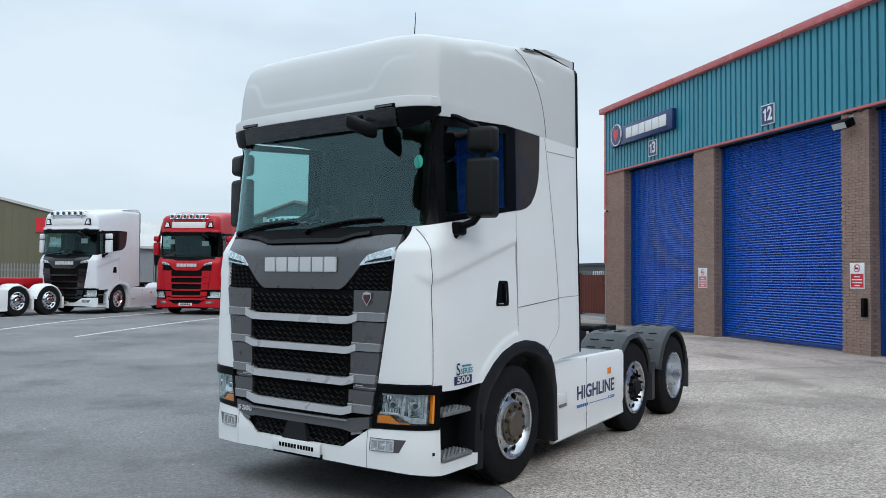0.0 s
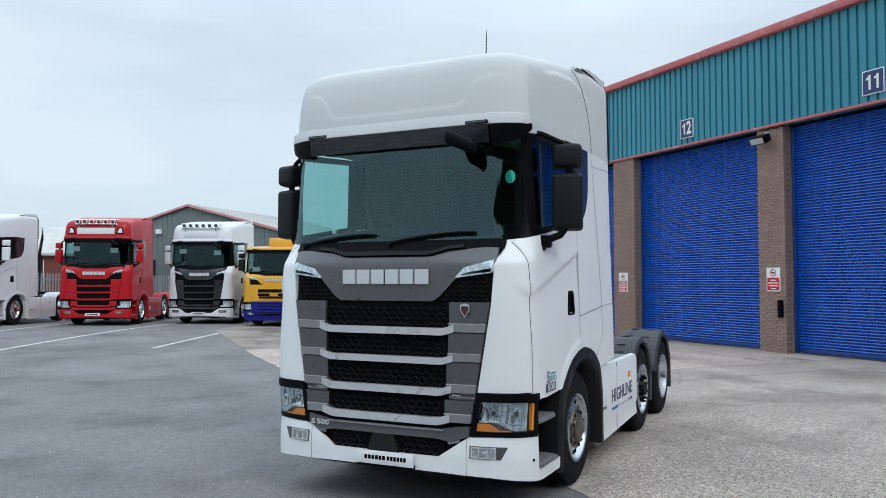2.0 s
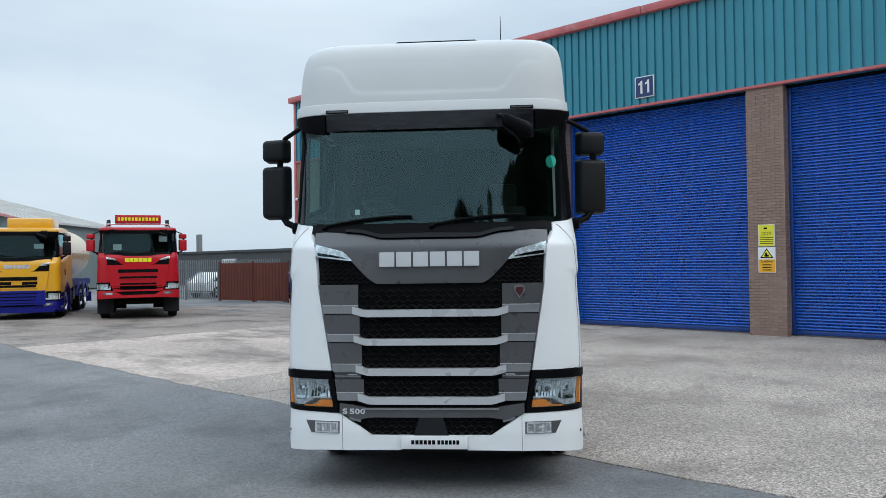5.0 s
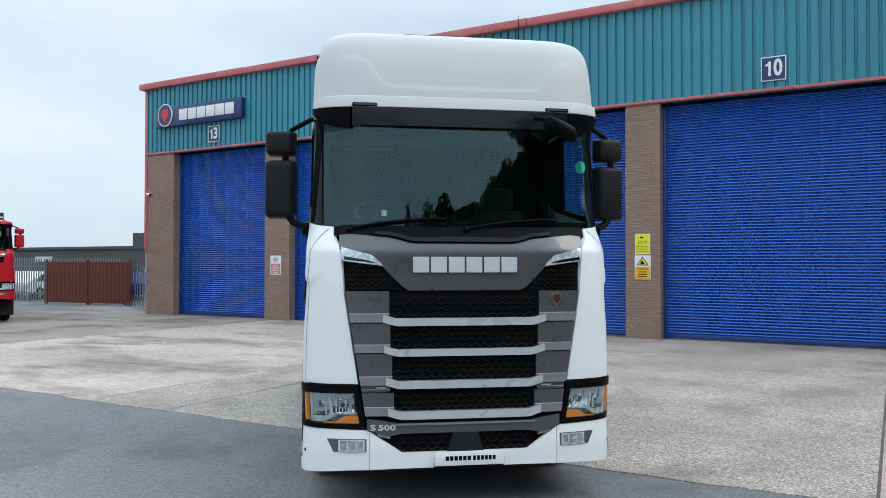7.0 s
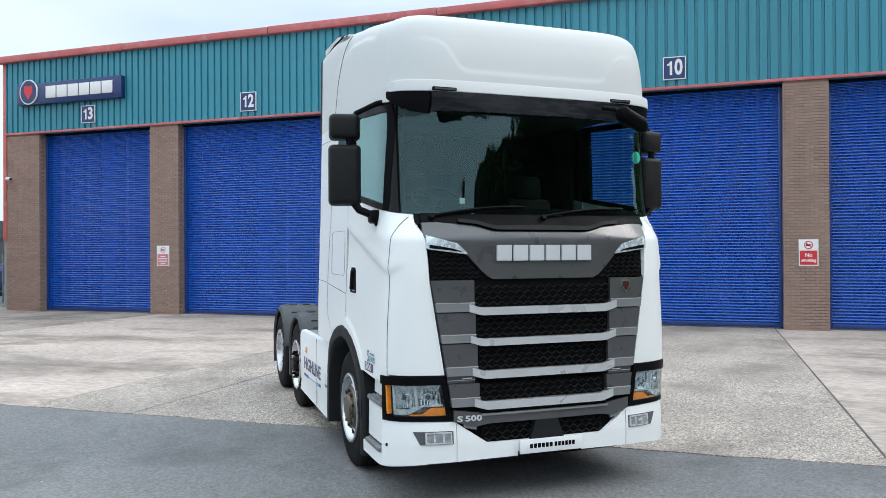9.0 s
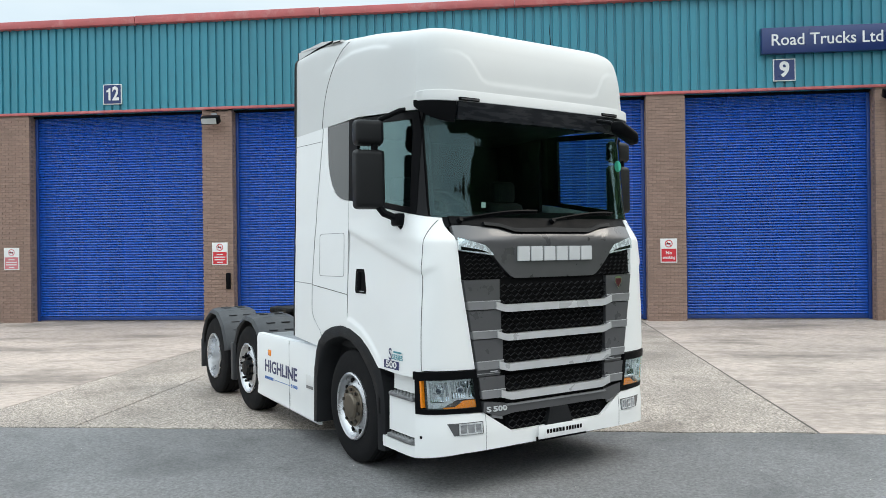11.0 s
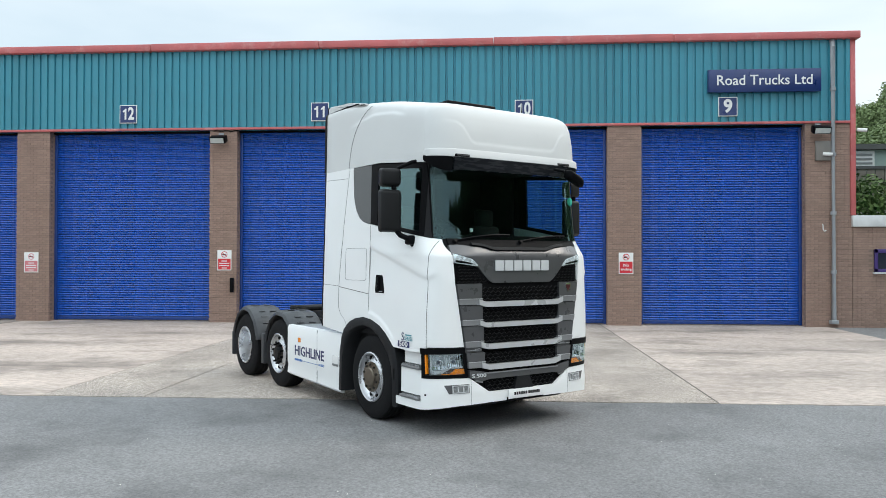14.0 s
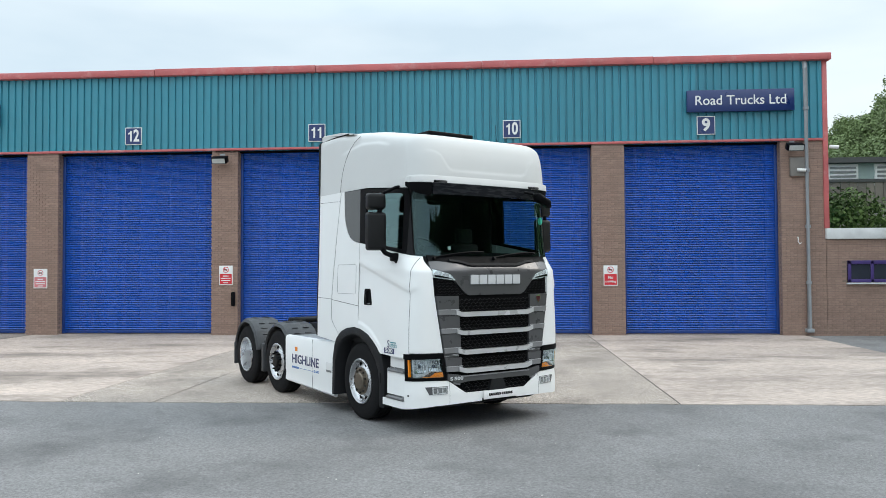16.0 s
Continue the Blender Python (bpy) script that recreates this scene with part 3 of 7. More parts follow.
def sx(s, y, z, off=0.0):
    """On the cab's skin at side s, by the place along."""
    n, d = tab(NZ, z), tab(DZ, z)
    t = max(0.0, min((y - tab(CF, z)) / d, 1.0))
    flare = max(0.0, min(1.0, (y - 0.3) / 1.1)) * tab([(2.0, 0.0), (2.3, 0.02), (3.1, 0.04), (3.3, 0.042)], z)
    return (s * (tab(CW, z) * (1 - (1 - t) ** n) ** (1 / n) + flare + off), y, z)


def ang(z, x=None, y=None):
    """The turn along the skin's plan at which it has that x or y."""
    n, d = tab(NZ, z), tab(DZ, z)
    if x is not None:
        return math.asin(min(x / tab(CW, z), 1.0) ** (n / 2))
    t = max(0.0, min((y - tab(CF, z)) / d, 1.0))
    return math.acos((1 - t) ** (n / 2))


def cx(s, a, z, off=0.0):
    """On the skin by the turn from the middle of the front to the side."""
    w = tab(CW, z)
    n, d = tab(NZ, z), tab(DZ, z)
    x, y = w * math.sin(a) ** (2 / n), tab(CF, z) + d * (1 - max(math.cos(a), 0.0) ** (2 / n))
    nx, ny = (x / w) ** (n - 1), -((1 - (y - tab(CF, z)) / d) ** (n - 1)) if y < tab(CF, z) + d else 0.0
    ln = math.hypot(nx, ny) or 1
    return (s * (x + off * nx / ln), y + off * ny / ln, z)


def steps(a, b, n):
    return [a + (b - a) * i / n for i in range(n + 1)]


def front(zb, zt, x0, x1, off=0.0, th=0.02, nx=14, nz=4):
    """A slab on the front; x0 and x1 may depend on z, zb and zt on x."""
    f = lambda v, q: v(q) if callable(v) else v
    rows, back = [], []
    for v in steps(0, 1, nz):
        row = []
        for u in steps(0, 1, nx):
            zm = f(zb, 0.0) + (f(zt, 0.0) - f(zb, 0.0)) * v
            x = f(x0, zm) + (f(x1, zm) - f(x0, zm)) * u
            z = f(zb, x) + (f(zt, x) - f(zb, x)) * v
            row.append(fx(x, z, off))
        rows.append(row)
        back.append([(p[0], p[1] + th, p[2]) for p in row])
    bm = bmesh.new()
    grid(bm, rows, back)
    return bm


def corner(s, zb, zt, xi, ye, off=0.0, th=0.02, nu=12, nz=6, relief=None):
    """A slab that runs from x = xi on the front round the corner to y = ye; zt may depend on the way along (0 to 1)."""
    f = lambda v, q: v(q) if callable(v) else v
    rows, back = [], []
    for v in steps(0, 1, nz):
        r, b = [], []
        for u in steps(0, 1, nu):
            z = f(zb, u) + (f(zt, u) - f(zb, u)) * v
            a = ang(z, x=f(xi, z)) * (1 - u) + ang(z, y=f(ye, z)) * u
            o = off + (relief(u, cx(s, a, z)[1], z) if relief else 0.0)
            r.append(cx(s, a, z, o))
            b.append(cx(s, a, z, o - th))
        rows.append(r)
        back.append(b)
    bm = bmesh.new()
    grid(bm, rows, back)
    return bm


def lamp_in(z):
    """The inner edge of the head lamp housing."""
    return tab([(0.6, 0.787), (0.96, 0.842)], z)


def lamp_at(s, u, z, off):
    return cx(s, ang(z, x=lamp_in(z) + 0.045) * (1 - u) + ang(z, y=0.175) * u, z, off)


def lamp_strip(s, lo, hi, u0, u1, off, n):
    """A raised band of a lamp's bezel."""
    us = steps(u0, u1, n)
    bm = bmesh.new()
    grid(bm, [[lamp_at(s, u, z(u), off) for u in us] for z in (lo, hi)], [[lamp_at(s, u, z(u), off - 0.03) for u in us] for z in (lo, hi)])
    return bm


def bowl(bm, s, u0, u1, z0, z1, n):
    """A hollow ribbed reflector, deepest in its middle."""
    rows = []
    for j, z in enumerate(steps(z0, z1, 8)):
        v = 2 * j / 8 - 1
        row = []
        for i, u in enumerate(steps(u0, u1, n * 2)):
            w = 2 * i / (n * 2) - 1
            row.append(lamp_at(s, u, z, -0.014 - 0.036 * max(0.0, 1 - 0.6 * w * w - 0.4 * v * v) - (0.008 if i % 2 else 0.0)))
        rows.append(row)
    grid(bm, rows)


def side(s, y0, y1, zb, zt, off=0.0, th=0.025, ny=16, nz=10, relief=None):
    f = lambda v, q: v(q) if callable(v) else v
    rows, back = [], []
    for v in steps(0, 1, nz):
        r, b = [], []
        for u in steps(0, 1, ny):
            y = y0 + (y1 - y0) * u
            z = f(zb, y) + (f(zt, y) - f(zb, y)) * v
            o = off + (relief(y, z) if relief else 0.0)
            r.append(sx(s, y, z, o))
            b.append(sx(s, y, z, o - th))
        rows.append(r)
        back.append(b)
    bm = bmesh.new()
    grid(bm, rows, back)
    return bm


def on_front(x, y, z):
    return Matrix(((1, 0, 0, x), (0, 0, -1, y), (0, 1, 0, z), (0, 0, 0, 1)))


def on_side(s, x, y, z):
    return Matrix(((0, 0, s, x), (s, 0, 0, y), (0, 1, 0, z), (0, 0, 0, 1)))


def mesh_screen(bm, x0, x1, z0, z1, off, pitch=0.075, row=0.042, r=0.007):
    """Staggered wavy bars of an expanded grille."""
    k = 0
    z = z0 + row / 2
    while z < z1 - row * 0.3:
        pts = []
        x, i = x0, 0
        while x <= x1 + 1e-6:
            zz = z + (0.28 * row if (i + k) % 2 == 0 else -0.28 * row)
            pts.append(fx(x, min(max(zz, z0), z1), off))
            x += pitch / 2
            i += 1
        rows = [[(p[0], p[1], p[2] - r), (p[0], p[1] - 0.012, p[2]), (p[0], p[1], p[2] + r)] for p in pts]
        if len(rows) > 1:
            grid(bm, rows)
        k += 1
        z += row


TYRE = [(-0.15, 0.315), (-0.155, 0.372), (-0.158, 0.443), (-0.145, 0.504), (-0.125, 0.529), (-0.085, 0.537), (-0.082, 0.522), (-0.07, 0.522), (-0.067, 0.539),
        (-0.02, 0.541), (-0.017, 0.525), (0.017, 0.525), (0.02, 0.541), (0.067, 0.539), (0.07, 0.522), (0.082, 0.522), (0.085, 0.537), (0.125, 0.529),
        (0.145, 0.504), (0.158, 0.443), (0.155, 0.372), (0.15, 0.315)]


def wheel(name, parent, s, x, y, style, rim_mat, hub_mat, n=40, drop=0.0):
    """A lorry wheel whose outer tyre wall faces side s. style: steer, lift or drive."""
    zc = 0.541 - drop
    bm = bmesh.new()
    lathe_x(bm, TYRE, x, y, zc, n=n, flip=s, closed=True)
    tyre = part("tyre", bm, RUBBER, None, sharp=30)
    w = tyre
    w.name = name
    w.parent = parent
    tagged(w, "black ribbed lorry tyre")
    bm = bmesh.new()
    if style == "drive":
        prof = [(0.165, 0.319), (0.172, 0.306), (0.165, 0.290), (0.09, 0.276), (0.02, 0.268), (-0.07, 0.245), (-0.085, 0.20), (-0.085, 0.135)]
    else:
        prof = [(0.165, 0.319), (0.172, 0.306), (0.165, 0.291), (0.128, 0.282), (0.10, 0.256), (0.118, 0.222), (0.142, 0.185), (0.150, 0.15), (0.150, 0.13)]
    lathe_x(bm, [(-0.14, 0.315)] + prof + [(-0.13, 0.10)], x, y, zc, n=n, flip=s, closed=True)
    rim = part("rim", bm, rim_mat, w, "polished alloy rim", sharp=30)
    bm = bmesh.new()
    base = -0.08 if style == "drive" else 0.145
    if style == "steer":
        lathe_x(bm, [(base, 0.195), (base + 0.014, 0.19), (base + 0.018, 0.128), (base + 0.034, 0.124), (base + 0.046, 0.105), (base + 0.048, 0.0001)], x, y, zc, n=28, flip=s)
    elif style == "lift":
        lathe_x(bm, [(base, 0.165), (base + 0.01, 0.16), (base + 0.012, 0.10), (base + 0.06, 0.09), (base + 0.065, 0.0001)], x, y, zc, n=28, flip=s)
    else:
        lathe_x(bm, [(base - 0.05, 0.20), (base - 0.03, 0.19), (base - 0.025, 0.12), (base + 0.06, 0.105), (base + 0.07, 0.085), (base + 0.07, 0.0001)], x, y, zc, n=28, flip=s)
    part("hub", bm, CHASSIS if (style == "lift" and hub_mat is BRONZE) else hub_mat if style != "drive" else GREY, w, "metal hub cap", sharp=30)
    bm = bmesh.new()
    ln = 0.055 if style == "lift" else 0.035
    cyl(bm, (s * base, 0.158, 0), (s * (base + ln), 0.158, 0), 0.019, 0.016, n=6)
    nut = part("wheel_nut", bm, BLACK if style == "lift" else (NUT if hub_mat is BRONZE else hub_mat), w, sharp=30)
    bm = bmesh.new()
    cyl(bm, (s * 0.098, 0.243, 0), (s * 0.119, 0.243, 0), 0.025, n=10)
    hole = None
    if style != "drive":
        hole = part("hand_hole", bm, INK, w, "dark round ventilation hole", sharp=30)
    else:
        bm.free()
    for ob, ph in ((nut, 18), (hole, 0)):
        if ob:
            ob.matrix_basis = pose(x, y, zc, ph, 0, 0)
            for k in range(1, 10):
                share(ob.name.split(".")[0], ob.data, w, pose(x, y, zc, ph + 36 * k, 0, 0))
    return w


def belt(y):
    return tab([(0.15, 2.205), (0.35, 2.245), (1.47, 2.425), (1.60, 2.44), (1.70, 2.465), (1.80, 2.515), (1.88, 2.60), (1.935, 2.70), (1.972, 2.82), (1.988, 2.95), (1.995, 3.2), (3, 3.2)], y)


# the front wheel arch in profile: its outer and inner edge, from the front foot over the top to the rear foot
ARCH_OUT = [(0.775, 0.20), (0.770, 0.53), (0.794, 0.745), (0.861, 0.92), (0.91, 0.965), (1.034, 1.062), (1.19, 1.15), (1.409, 1.215), (1.641, 1.228), (1.85, 1.20), (2.017, 1.146), (2.172, 1.045), (2.225, 0.956), (2.281, 0.752), (2.30, 0.20)]
ARCH_IN = [(0.90, 0.20), (0.90, 0.50), (0.93, 0.66), (1.01, 0.79), (1.06, 0.84), (1.132, 0.91), (1.25, 1.005), (1.42, 1.085), (1.60, 1.106), (1.77, 1.075), (1.90, 1.03), (2.02, 0.955), (2.09, 0.84), (2.16, 0.64), (2.19, 0.20)]


def door_foot(y):
    """The lower edge of the door and of the panel behind it, cut away over the wheel arch."""
    foot = tab([(0.1, 0.965), (0.3, 0.905), (0.5, 0.90), (0.80, 0.915), (2.1, 0.98), (2.2, 1.0), (2.3, 1.0)], y)
    return max(foot, tab(ARCH_OUT[2:-2], y) + 0.002) if 0.794 < y < 2.225 else foot


def aft_seam(z):
    """Where the aft side fairing begins."""
    return tab([(0.97, 2.03), (1.14, 2.12), (1.20, 2.21), (1.25, 2.285), (1.33, 2.33), (1.6, 2.335), (1.83, 2.315), (2.4, 2.24), (3.0, 2.13), (3.2, 2.09)], z)


def crease(y, z):
    """A body line that sinks towards the front with a hollow panel below it, and a lip round the wheel arch."""
    d = 1.777 + 0.287 * (y - 0.193) - z
    r = -0.014 * ramp(d / 0.05) * (1 - 0.9 * ramp((d - 0.08) / 0.5)) + 0.003 * ramp(1 - abs(d + 0.03) / 0.09)
    over = z - tab(ARCH_OUT[1:-1], y) if 0.77 < y < 2.28 else 0.2
    return r + 0.014 * ramp((0.11 - over) / 0.05)


def cab(t, paint, frame_mat, bar_mat, high=True, fine=True, visor_mat=None, lower=None, solid=False):
    """All of a cab: skins, glass, lamps, grille, mirrors and inside, as parts of the thing t."""
    q = 1 if fine else 0.5
    N = lambda v: max(3, int(v * q))
    lower = lower or paint
    # the detailed cab's roof takes the white with dimmer light painted in
    roof_paint = ROOF_DIM if fine else paint
    amber = AMBER if fine else REFLECT
    visor_mat = visor_mat or BLACK
    # bumper
    def btop(u):
        x = 1.3 * math.sin(ang(0.5, y=0.27) * u) ** (2 / 3.3)
        return tab([(0.0, 0.425), (0.50, 0.425), (0.70, 0.555), (0.77, 0.60), (1.3, 0.622)], x)
    for s in (-1, 1):
        bm = corner(s, lambda u: tab([(0, 0.302), (0.5, 0.30), (0.95, 0.289), (1.2, 0.268), (1.3, 0.252)], 1.3 * math.sin(ang(0.5, y=0.27) * u) ** (2 / 3.3)), btop, 0.0, 0.27, th=0.03, nu=N(60), nz=N(8))
        part("bumper", bm, lower, t, "painted front bumper half")
        bm = bmesh.new()
        grid(bm, [[sx(s, y, z) for y in steps(0.27, 0.80, 6)] for z in (0.252, 0.275, 0.31, 0.345)], [[sx(s, y, z, -0.30) for y in steps(0.27, 0.80, 6)] for z in (0.252, 0.275, 0.31, 0.345)])
        part("step_sill", bm, lower, t)
        bm = bmesh.new()
        box(bm, s * 1.10, s * 1.13, 0.28, 0.80, 0.32, 0.97)
        box(bm, s * 1.08, s * 1.22, 0.255, 0.28, 0.32, 0.94)
        part("step_well", bm, lower if s < 0 else BLACK, t, "recessed step well")
        for za, zb, o in ((0.405, 0.695, -0.028), (0.752, 0.965, -0.075)) if s < 0 else ():
            bm = bmesh.new()
            grid(bm, [[sx(s, y, z, o) for y in steps(0.265, 0.72, 6)] for z in (za, (za + zb) / 2, zb)], [[sx(s, y, z, -0.2) for y in steps(0.265, 0.72, 6)] for z in (za, (za + zb) / 2, zb)])
            part("step_panel", bm, lower, t, "painted panel between the steps")
        for z0 in (0.35, 0.70):
            bm = bmesh.new()
            box(bm, s * 1.11, s * (1.31 if z0 < 0.5 else 1.29), 0.295, 0.70, z0, z0 + 0.035, bevel=0.010)
            st = part("step", bm, STEPMAT, t, "grey serrated metal step")
            if fine:
                bm = bmesh.new()
                for i in range(5):
                    for j in range(7):
                        xx, yy = s * (1.14 + 0.034 * i), 0.325 + 0.057 * j
                        cyl(bm, (xx, yy, z0 + 0.034), (xx, yy, z0 + 0.046), 0.014, 0.009, n=8)
                part("studs", bm, STEPMAT, st, "raised grip studs", kind="stuff")
    # lower panel of the bumper that holds the plate
    part("bumper_lip", front(0.28, 0.335, -0.9, 0.9, off=-0.06, th=0.2, nx=N(20), nz=2), BLACK, t, "black lower lip")
    # head lamps
    for s in (-1, 1):
        hb = part("headlamp_housing", corner(s, 0.605, 0.955, lamp_in, 0.26, off=-0.075, th=0.04, nu=N(14), nz=4), BLACK, t, "black lamp housing")
        part("upper_trim", corner(s, 0.893, 0.958, lambda z: lamp_in(z) + 0.006, 0.27, off=0.014, th=0.09, nu=N(18), nz=3), BLACK, hb, "black brow over the lamp")
        part("lower_trim", corner(s, 0.612, 0.652, lambda z: lamp_in(z) + 0.006, 0.26, off=0.006, th=0.09, nu=N(18), nz=2), BLACK, hb)
        part("inner_trim", corner(s, 0.645, 0.90, lambda z: lamp_in(z) + 0.003, lambda z: fx(lamp_in(z) + 0.045, z)[1], off=0.004, th=0.09, nu=4, nz=3), BLACK, hb)
        part("outer_trim", corner(s, 0.645, 0.90, lambda z: sx(1, 0.215, z)[0], 0.262, off=0.004, th=0.09, nu=5, nz=3), BLACK, hb)
        part("reflector", corner(s, 0.652, 0.893, lambda z: lamp_in(z) + 0.045, 0.22, off=-0.055, th=0.01, nu=N(14), nz=4), LAMPDARK if fine else REFLECT, hb, "smoked lamp back" if fine else "bright lamp back")
        part("turn_lens", corner(s, 0.655, lambda u: 0.664 + 0.052 * min(1.0, max(0.0, (0.62 - u) / 0.30)), lambda z: lamp_in(z) + 0.045, 0.095, off=-0.004, th=0.03, nu=N(20), nz=2), amber, hb, "amber turn signal")
        part("side_marker", corner(s, 0.665, 0.885, lambda z: sx(1, 0.196, z)[0], lambda z: 0.212, off=0.003, th=0.03, nu=4, nz=3), amber, hb, "amber side marker")
        if fine:
            part("lamp_bezel", lamp_strip(s, lambda u: 0.662 + 0.062 * min(1.0, max(0.0, (0.62 - u) / 0.30)), lambda u: 0.705 + 0.033 * min(1.0, max(0.0, (0.62 - u) / 0.30)), 0.02, 0.97, -0.010, 16), BEZEL, hb, "pale lamp bezel")
            part("lamp_bezel", lamp_strip(s, lambda u: 0.874, lambda u: 0.889, 0.02, 0.97, -0.010, 12), BEZEL, hb)
            part("lamp_bezel", lamp_strip(s, lambda u: 0.70, lambda u: 0.88, 0.40, 0.455, -0.012, 3), BEZEL, hb)
            part("lamp_bezel", lamp_strip(s, lambda u: 0.70, lambda u: 0.88, 0.91, 0.97, -0.012, 3), BEZEL, hb)
            for u0, u1, n in ((0.04, 0.40, 7), (0.46, 0.90, 9)):
                bm = bmesh.new()
                bowl(bm, s, u0, u1, 0.737 if u0 < 0.3 else 0.712, 0.872, n)
                lc = part("lamp_chamber", bm, CHROME, hb, "ribbed chrome lamp bowl", sharp=12)
                um, zm = (u0 + u1) / 2, 0.80
                p = Vector(lamp_at(s, um, zm, -0.030))
                d = Vector(lamp_at(s, um, zm, 0.0)) - p
                bm = bmesh.new()
                cyl(bm, p - d * 0.6, p + d * 0.25, 0.034, 0.030, n=20)
                part("lamp_bulb", bm, HEAD, lc, "round lamp eye")
                bm = bmesh.new()
                cyl(bm, p + d * 0.25, p + d * 0.32, 0.022, 0.018, n=16)
                part("lamp_eye", bm, QUARTER_W, lc)
                for k in (-1, 1):
                    bm = bmesh.new()
                    f0 = Vector(lamp_at(s, um + k * 0.11, zm + 0.035 * k, -0.03))
                    box(bm, f0.x - 0.006, f0.x + 0.006, f0.y - 0.012, f0.y + 0.012, f0.z - 0.045, f0.z + 0.045)
                    part("fin", bm, BEZEL, lc, sharp=0)
        ln = part("lens", corner(s, 0.653, 0.892, lambda z: lamp_in(z) + 0.045, 0.172, off=0.004, th=0.004, nu=N(14), nz=3), LENS, hb, "clear curved lens")
        ln.visible_shadow = False
        fb = part("fog_lamp", corner(s, 0.435, 0.535, 0.785, lambda z: fx(1.04 + 0.5 * (z - 0.435), z)[1], off=0.003, th=0.02, nu=N(8), nz=2), GREY, t, "grey fog lamp surround")
        part("fog_lens", corner(s, 0.447, 0.522, 0.80, lambda z: fx(0.985, z)[1], off=0.004, th=0.02, nu=N(8), nz=2), HEAD, fb, "clear rectangular fog lamp")
        if fine:
            for za, zb in ((0.440, 0.450), (0.519, 0.529)):
                part("fog_frame", corner(s, za, zb, 0.795, lambda z: fx(0.995, z)[1], off=0.012, th=0.02, nu=6, nz=1), BEZEL, fb)
            for xa in (0.795, 0.985):
                part("fog_frame", corner(s, 0.440, 0.529, xa, lambda z, a=xa: fx(a + 0.012, z)[1], off=0.012, th=0.02, nu=2, nz=2), BEZEL, fb)
            for k in range(5):
                xa = 0.82 + 0.034 * k
                part("fog_fin", corner(s, 0.455, 0.514, xa, lambda z, a=xa: fx(a + 0.012, z)[1], off=0.009, th=0.012, nu=1, nz=1), BEZEL if k % 2 else HEAD, fb, sharp=0)
            part("bumper_seam", corner(s, 0.297, 0.585, 0.757, lambda z: fx(0.761, z)[1], off=0.0015, th=0.004, nu=1, nz=6), GREY_L, t, sharp=0)
        if fine:
            part("tow_hole", corner(s, 0.415, 0.438, lambda z: sx(1, 0.20, z)[0], lambda z: 0.216, off=0.004, th=0.01, nu=3, nz=2), INK, fb, "small dark round hole")
    # grille
    part("grille_backing", front(0.40, 2.02, lambda z: -0.93, lambda z: 0.93, off=-0.05, th=0.03, nx=N(16), nz=N(12)), INK, t, "black void behind the grille")
    part("front_panel", front(lambda x: tab([(0, 1.70), (0.47, 1.70), (0.56, 1.78), (0.70, 1.93), (1.0, 2.03)], abs(x)),
                              lambda x: tab([(0, 2.075), (0.42, 2.075), (0.58, 2.12), (0.9, 2.15), (1.05, 2.14)], abs(x)),
                              -1.0, 1.0, off=0.006, th=0.05, nx=N(40), nz=N(8)), frame_mat, t, "dark grey front panel", sharp=50)
    tiers = [(1.485, 1.695, 0.61, 1.42), (1.24, 1.415, 0.60, 1.18), (0.99, 1.175, 0.585, 0.925), (0.75, 0.885, 0.57, 0.685)]
    for k, (z0, z1, hw, zs) in enumerate([] if solid else tiers):
        gb = part("grille_bar", front(lambda x, a=zs, h=hw: a + (0.03 * ((abs(x) - h + 0.05) / 0.1) if h - 0.05 < abs(x) < h + 0.05 else (0.03 if abs(x) >= h + 0.05 else 0)),
                                      lambda x, a=z0, h=hw: a + (0.03 * ((abs(x) - h + 0.05) / 0.1) if h - 0.05 < abs(x) < h + 0.05 else (0.03 if abs(x) >= h + 0.05 else 0)) - 0.004,
                                      -hw - 0.05, hw + 0.05, off=0.035, th=0.08, nx=N(44), nz=3), bar_mat, t, "satin silver grille bar")
        gs = part("grille_screen", front(z0, z1, -hw, hw, off=-0.022, th=0.01, nx=N(16), nz=2), INK, t, "black mesh grille insert")
        if fine:
            bm = bmesh.new()
            mesh_screen(bm, -hw + 0.01, hw - 0.01, z0 + 0.005, z1 - 0.005, 0.002)
            part("mesh", bm, MESHGREY, gs, sharp=0)
    if solid:
        part("nose_panel", front(0.80, 1.70, lambda z: -tab([(0.55, 0.84), (0.94, 0.862), (1.69, 0.958)], z), lambda z: tab([(0.55, 0.84), (0.94, 0.862), (1.69, 0.958)], z), off=0.05, th=0.05, nx=N(20), nz=6), paint, t, "plain painted nose panel")
        for z0, z1, hw in ((1.37, 1.51, 0.62), (1.12, 1.21, 0.58), (0.85, 0.93, 0.56)):
            part("nose_slot", front(z0, z1, -hw, hw, off=0.053, th=0.01, nx=N(14), nz=1), INK, t, "dark air slot")
            part("slot_lip", front(z0 - 0.035, z0 - 0.004, -hw - 0.04, hw + 0.04, off=0.075, th=0.03, nx=N(14), nz=1), paint, t)
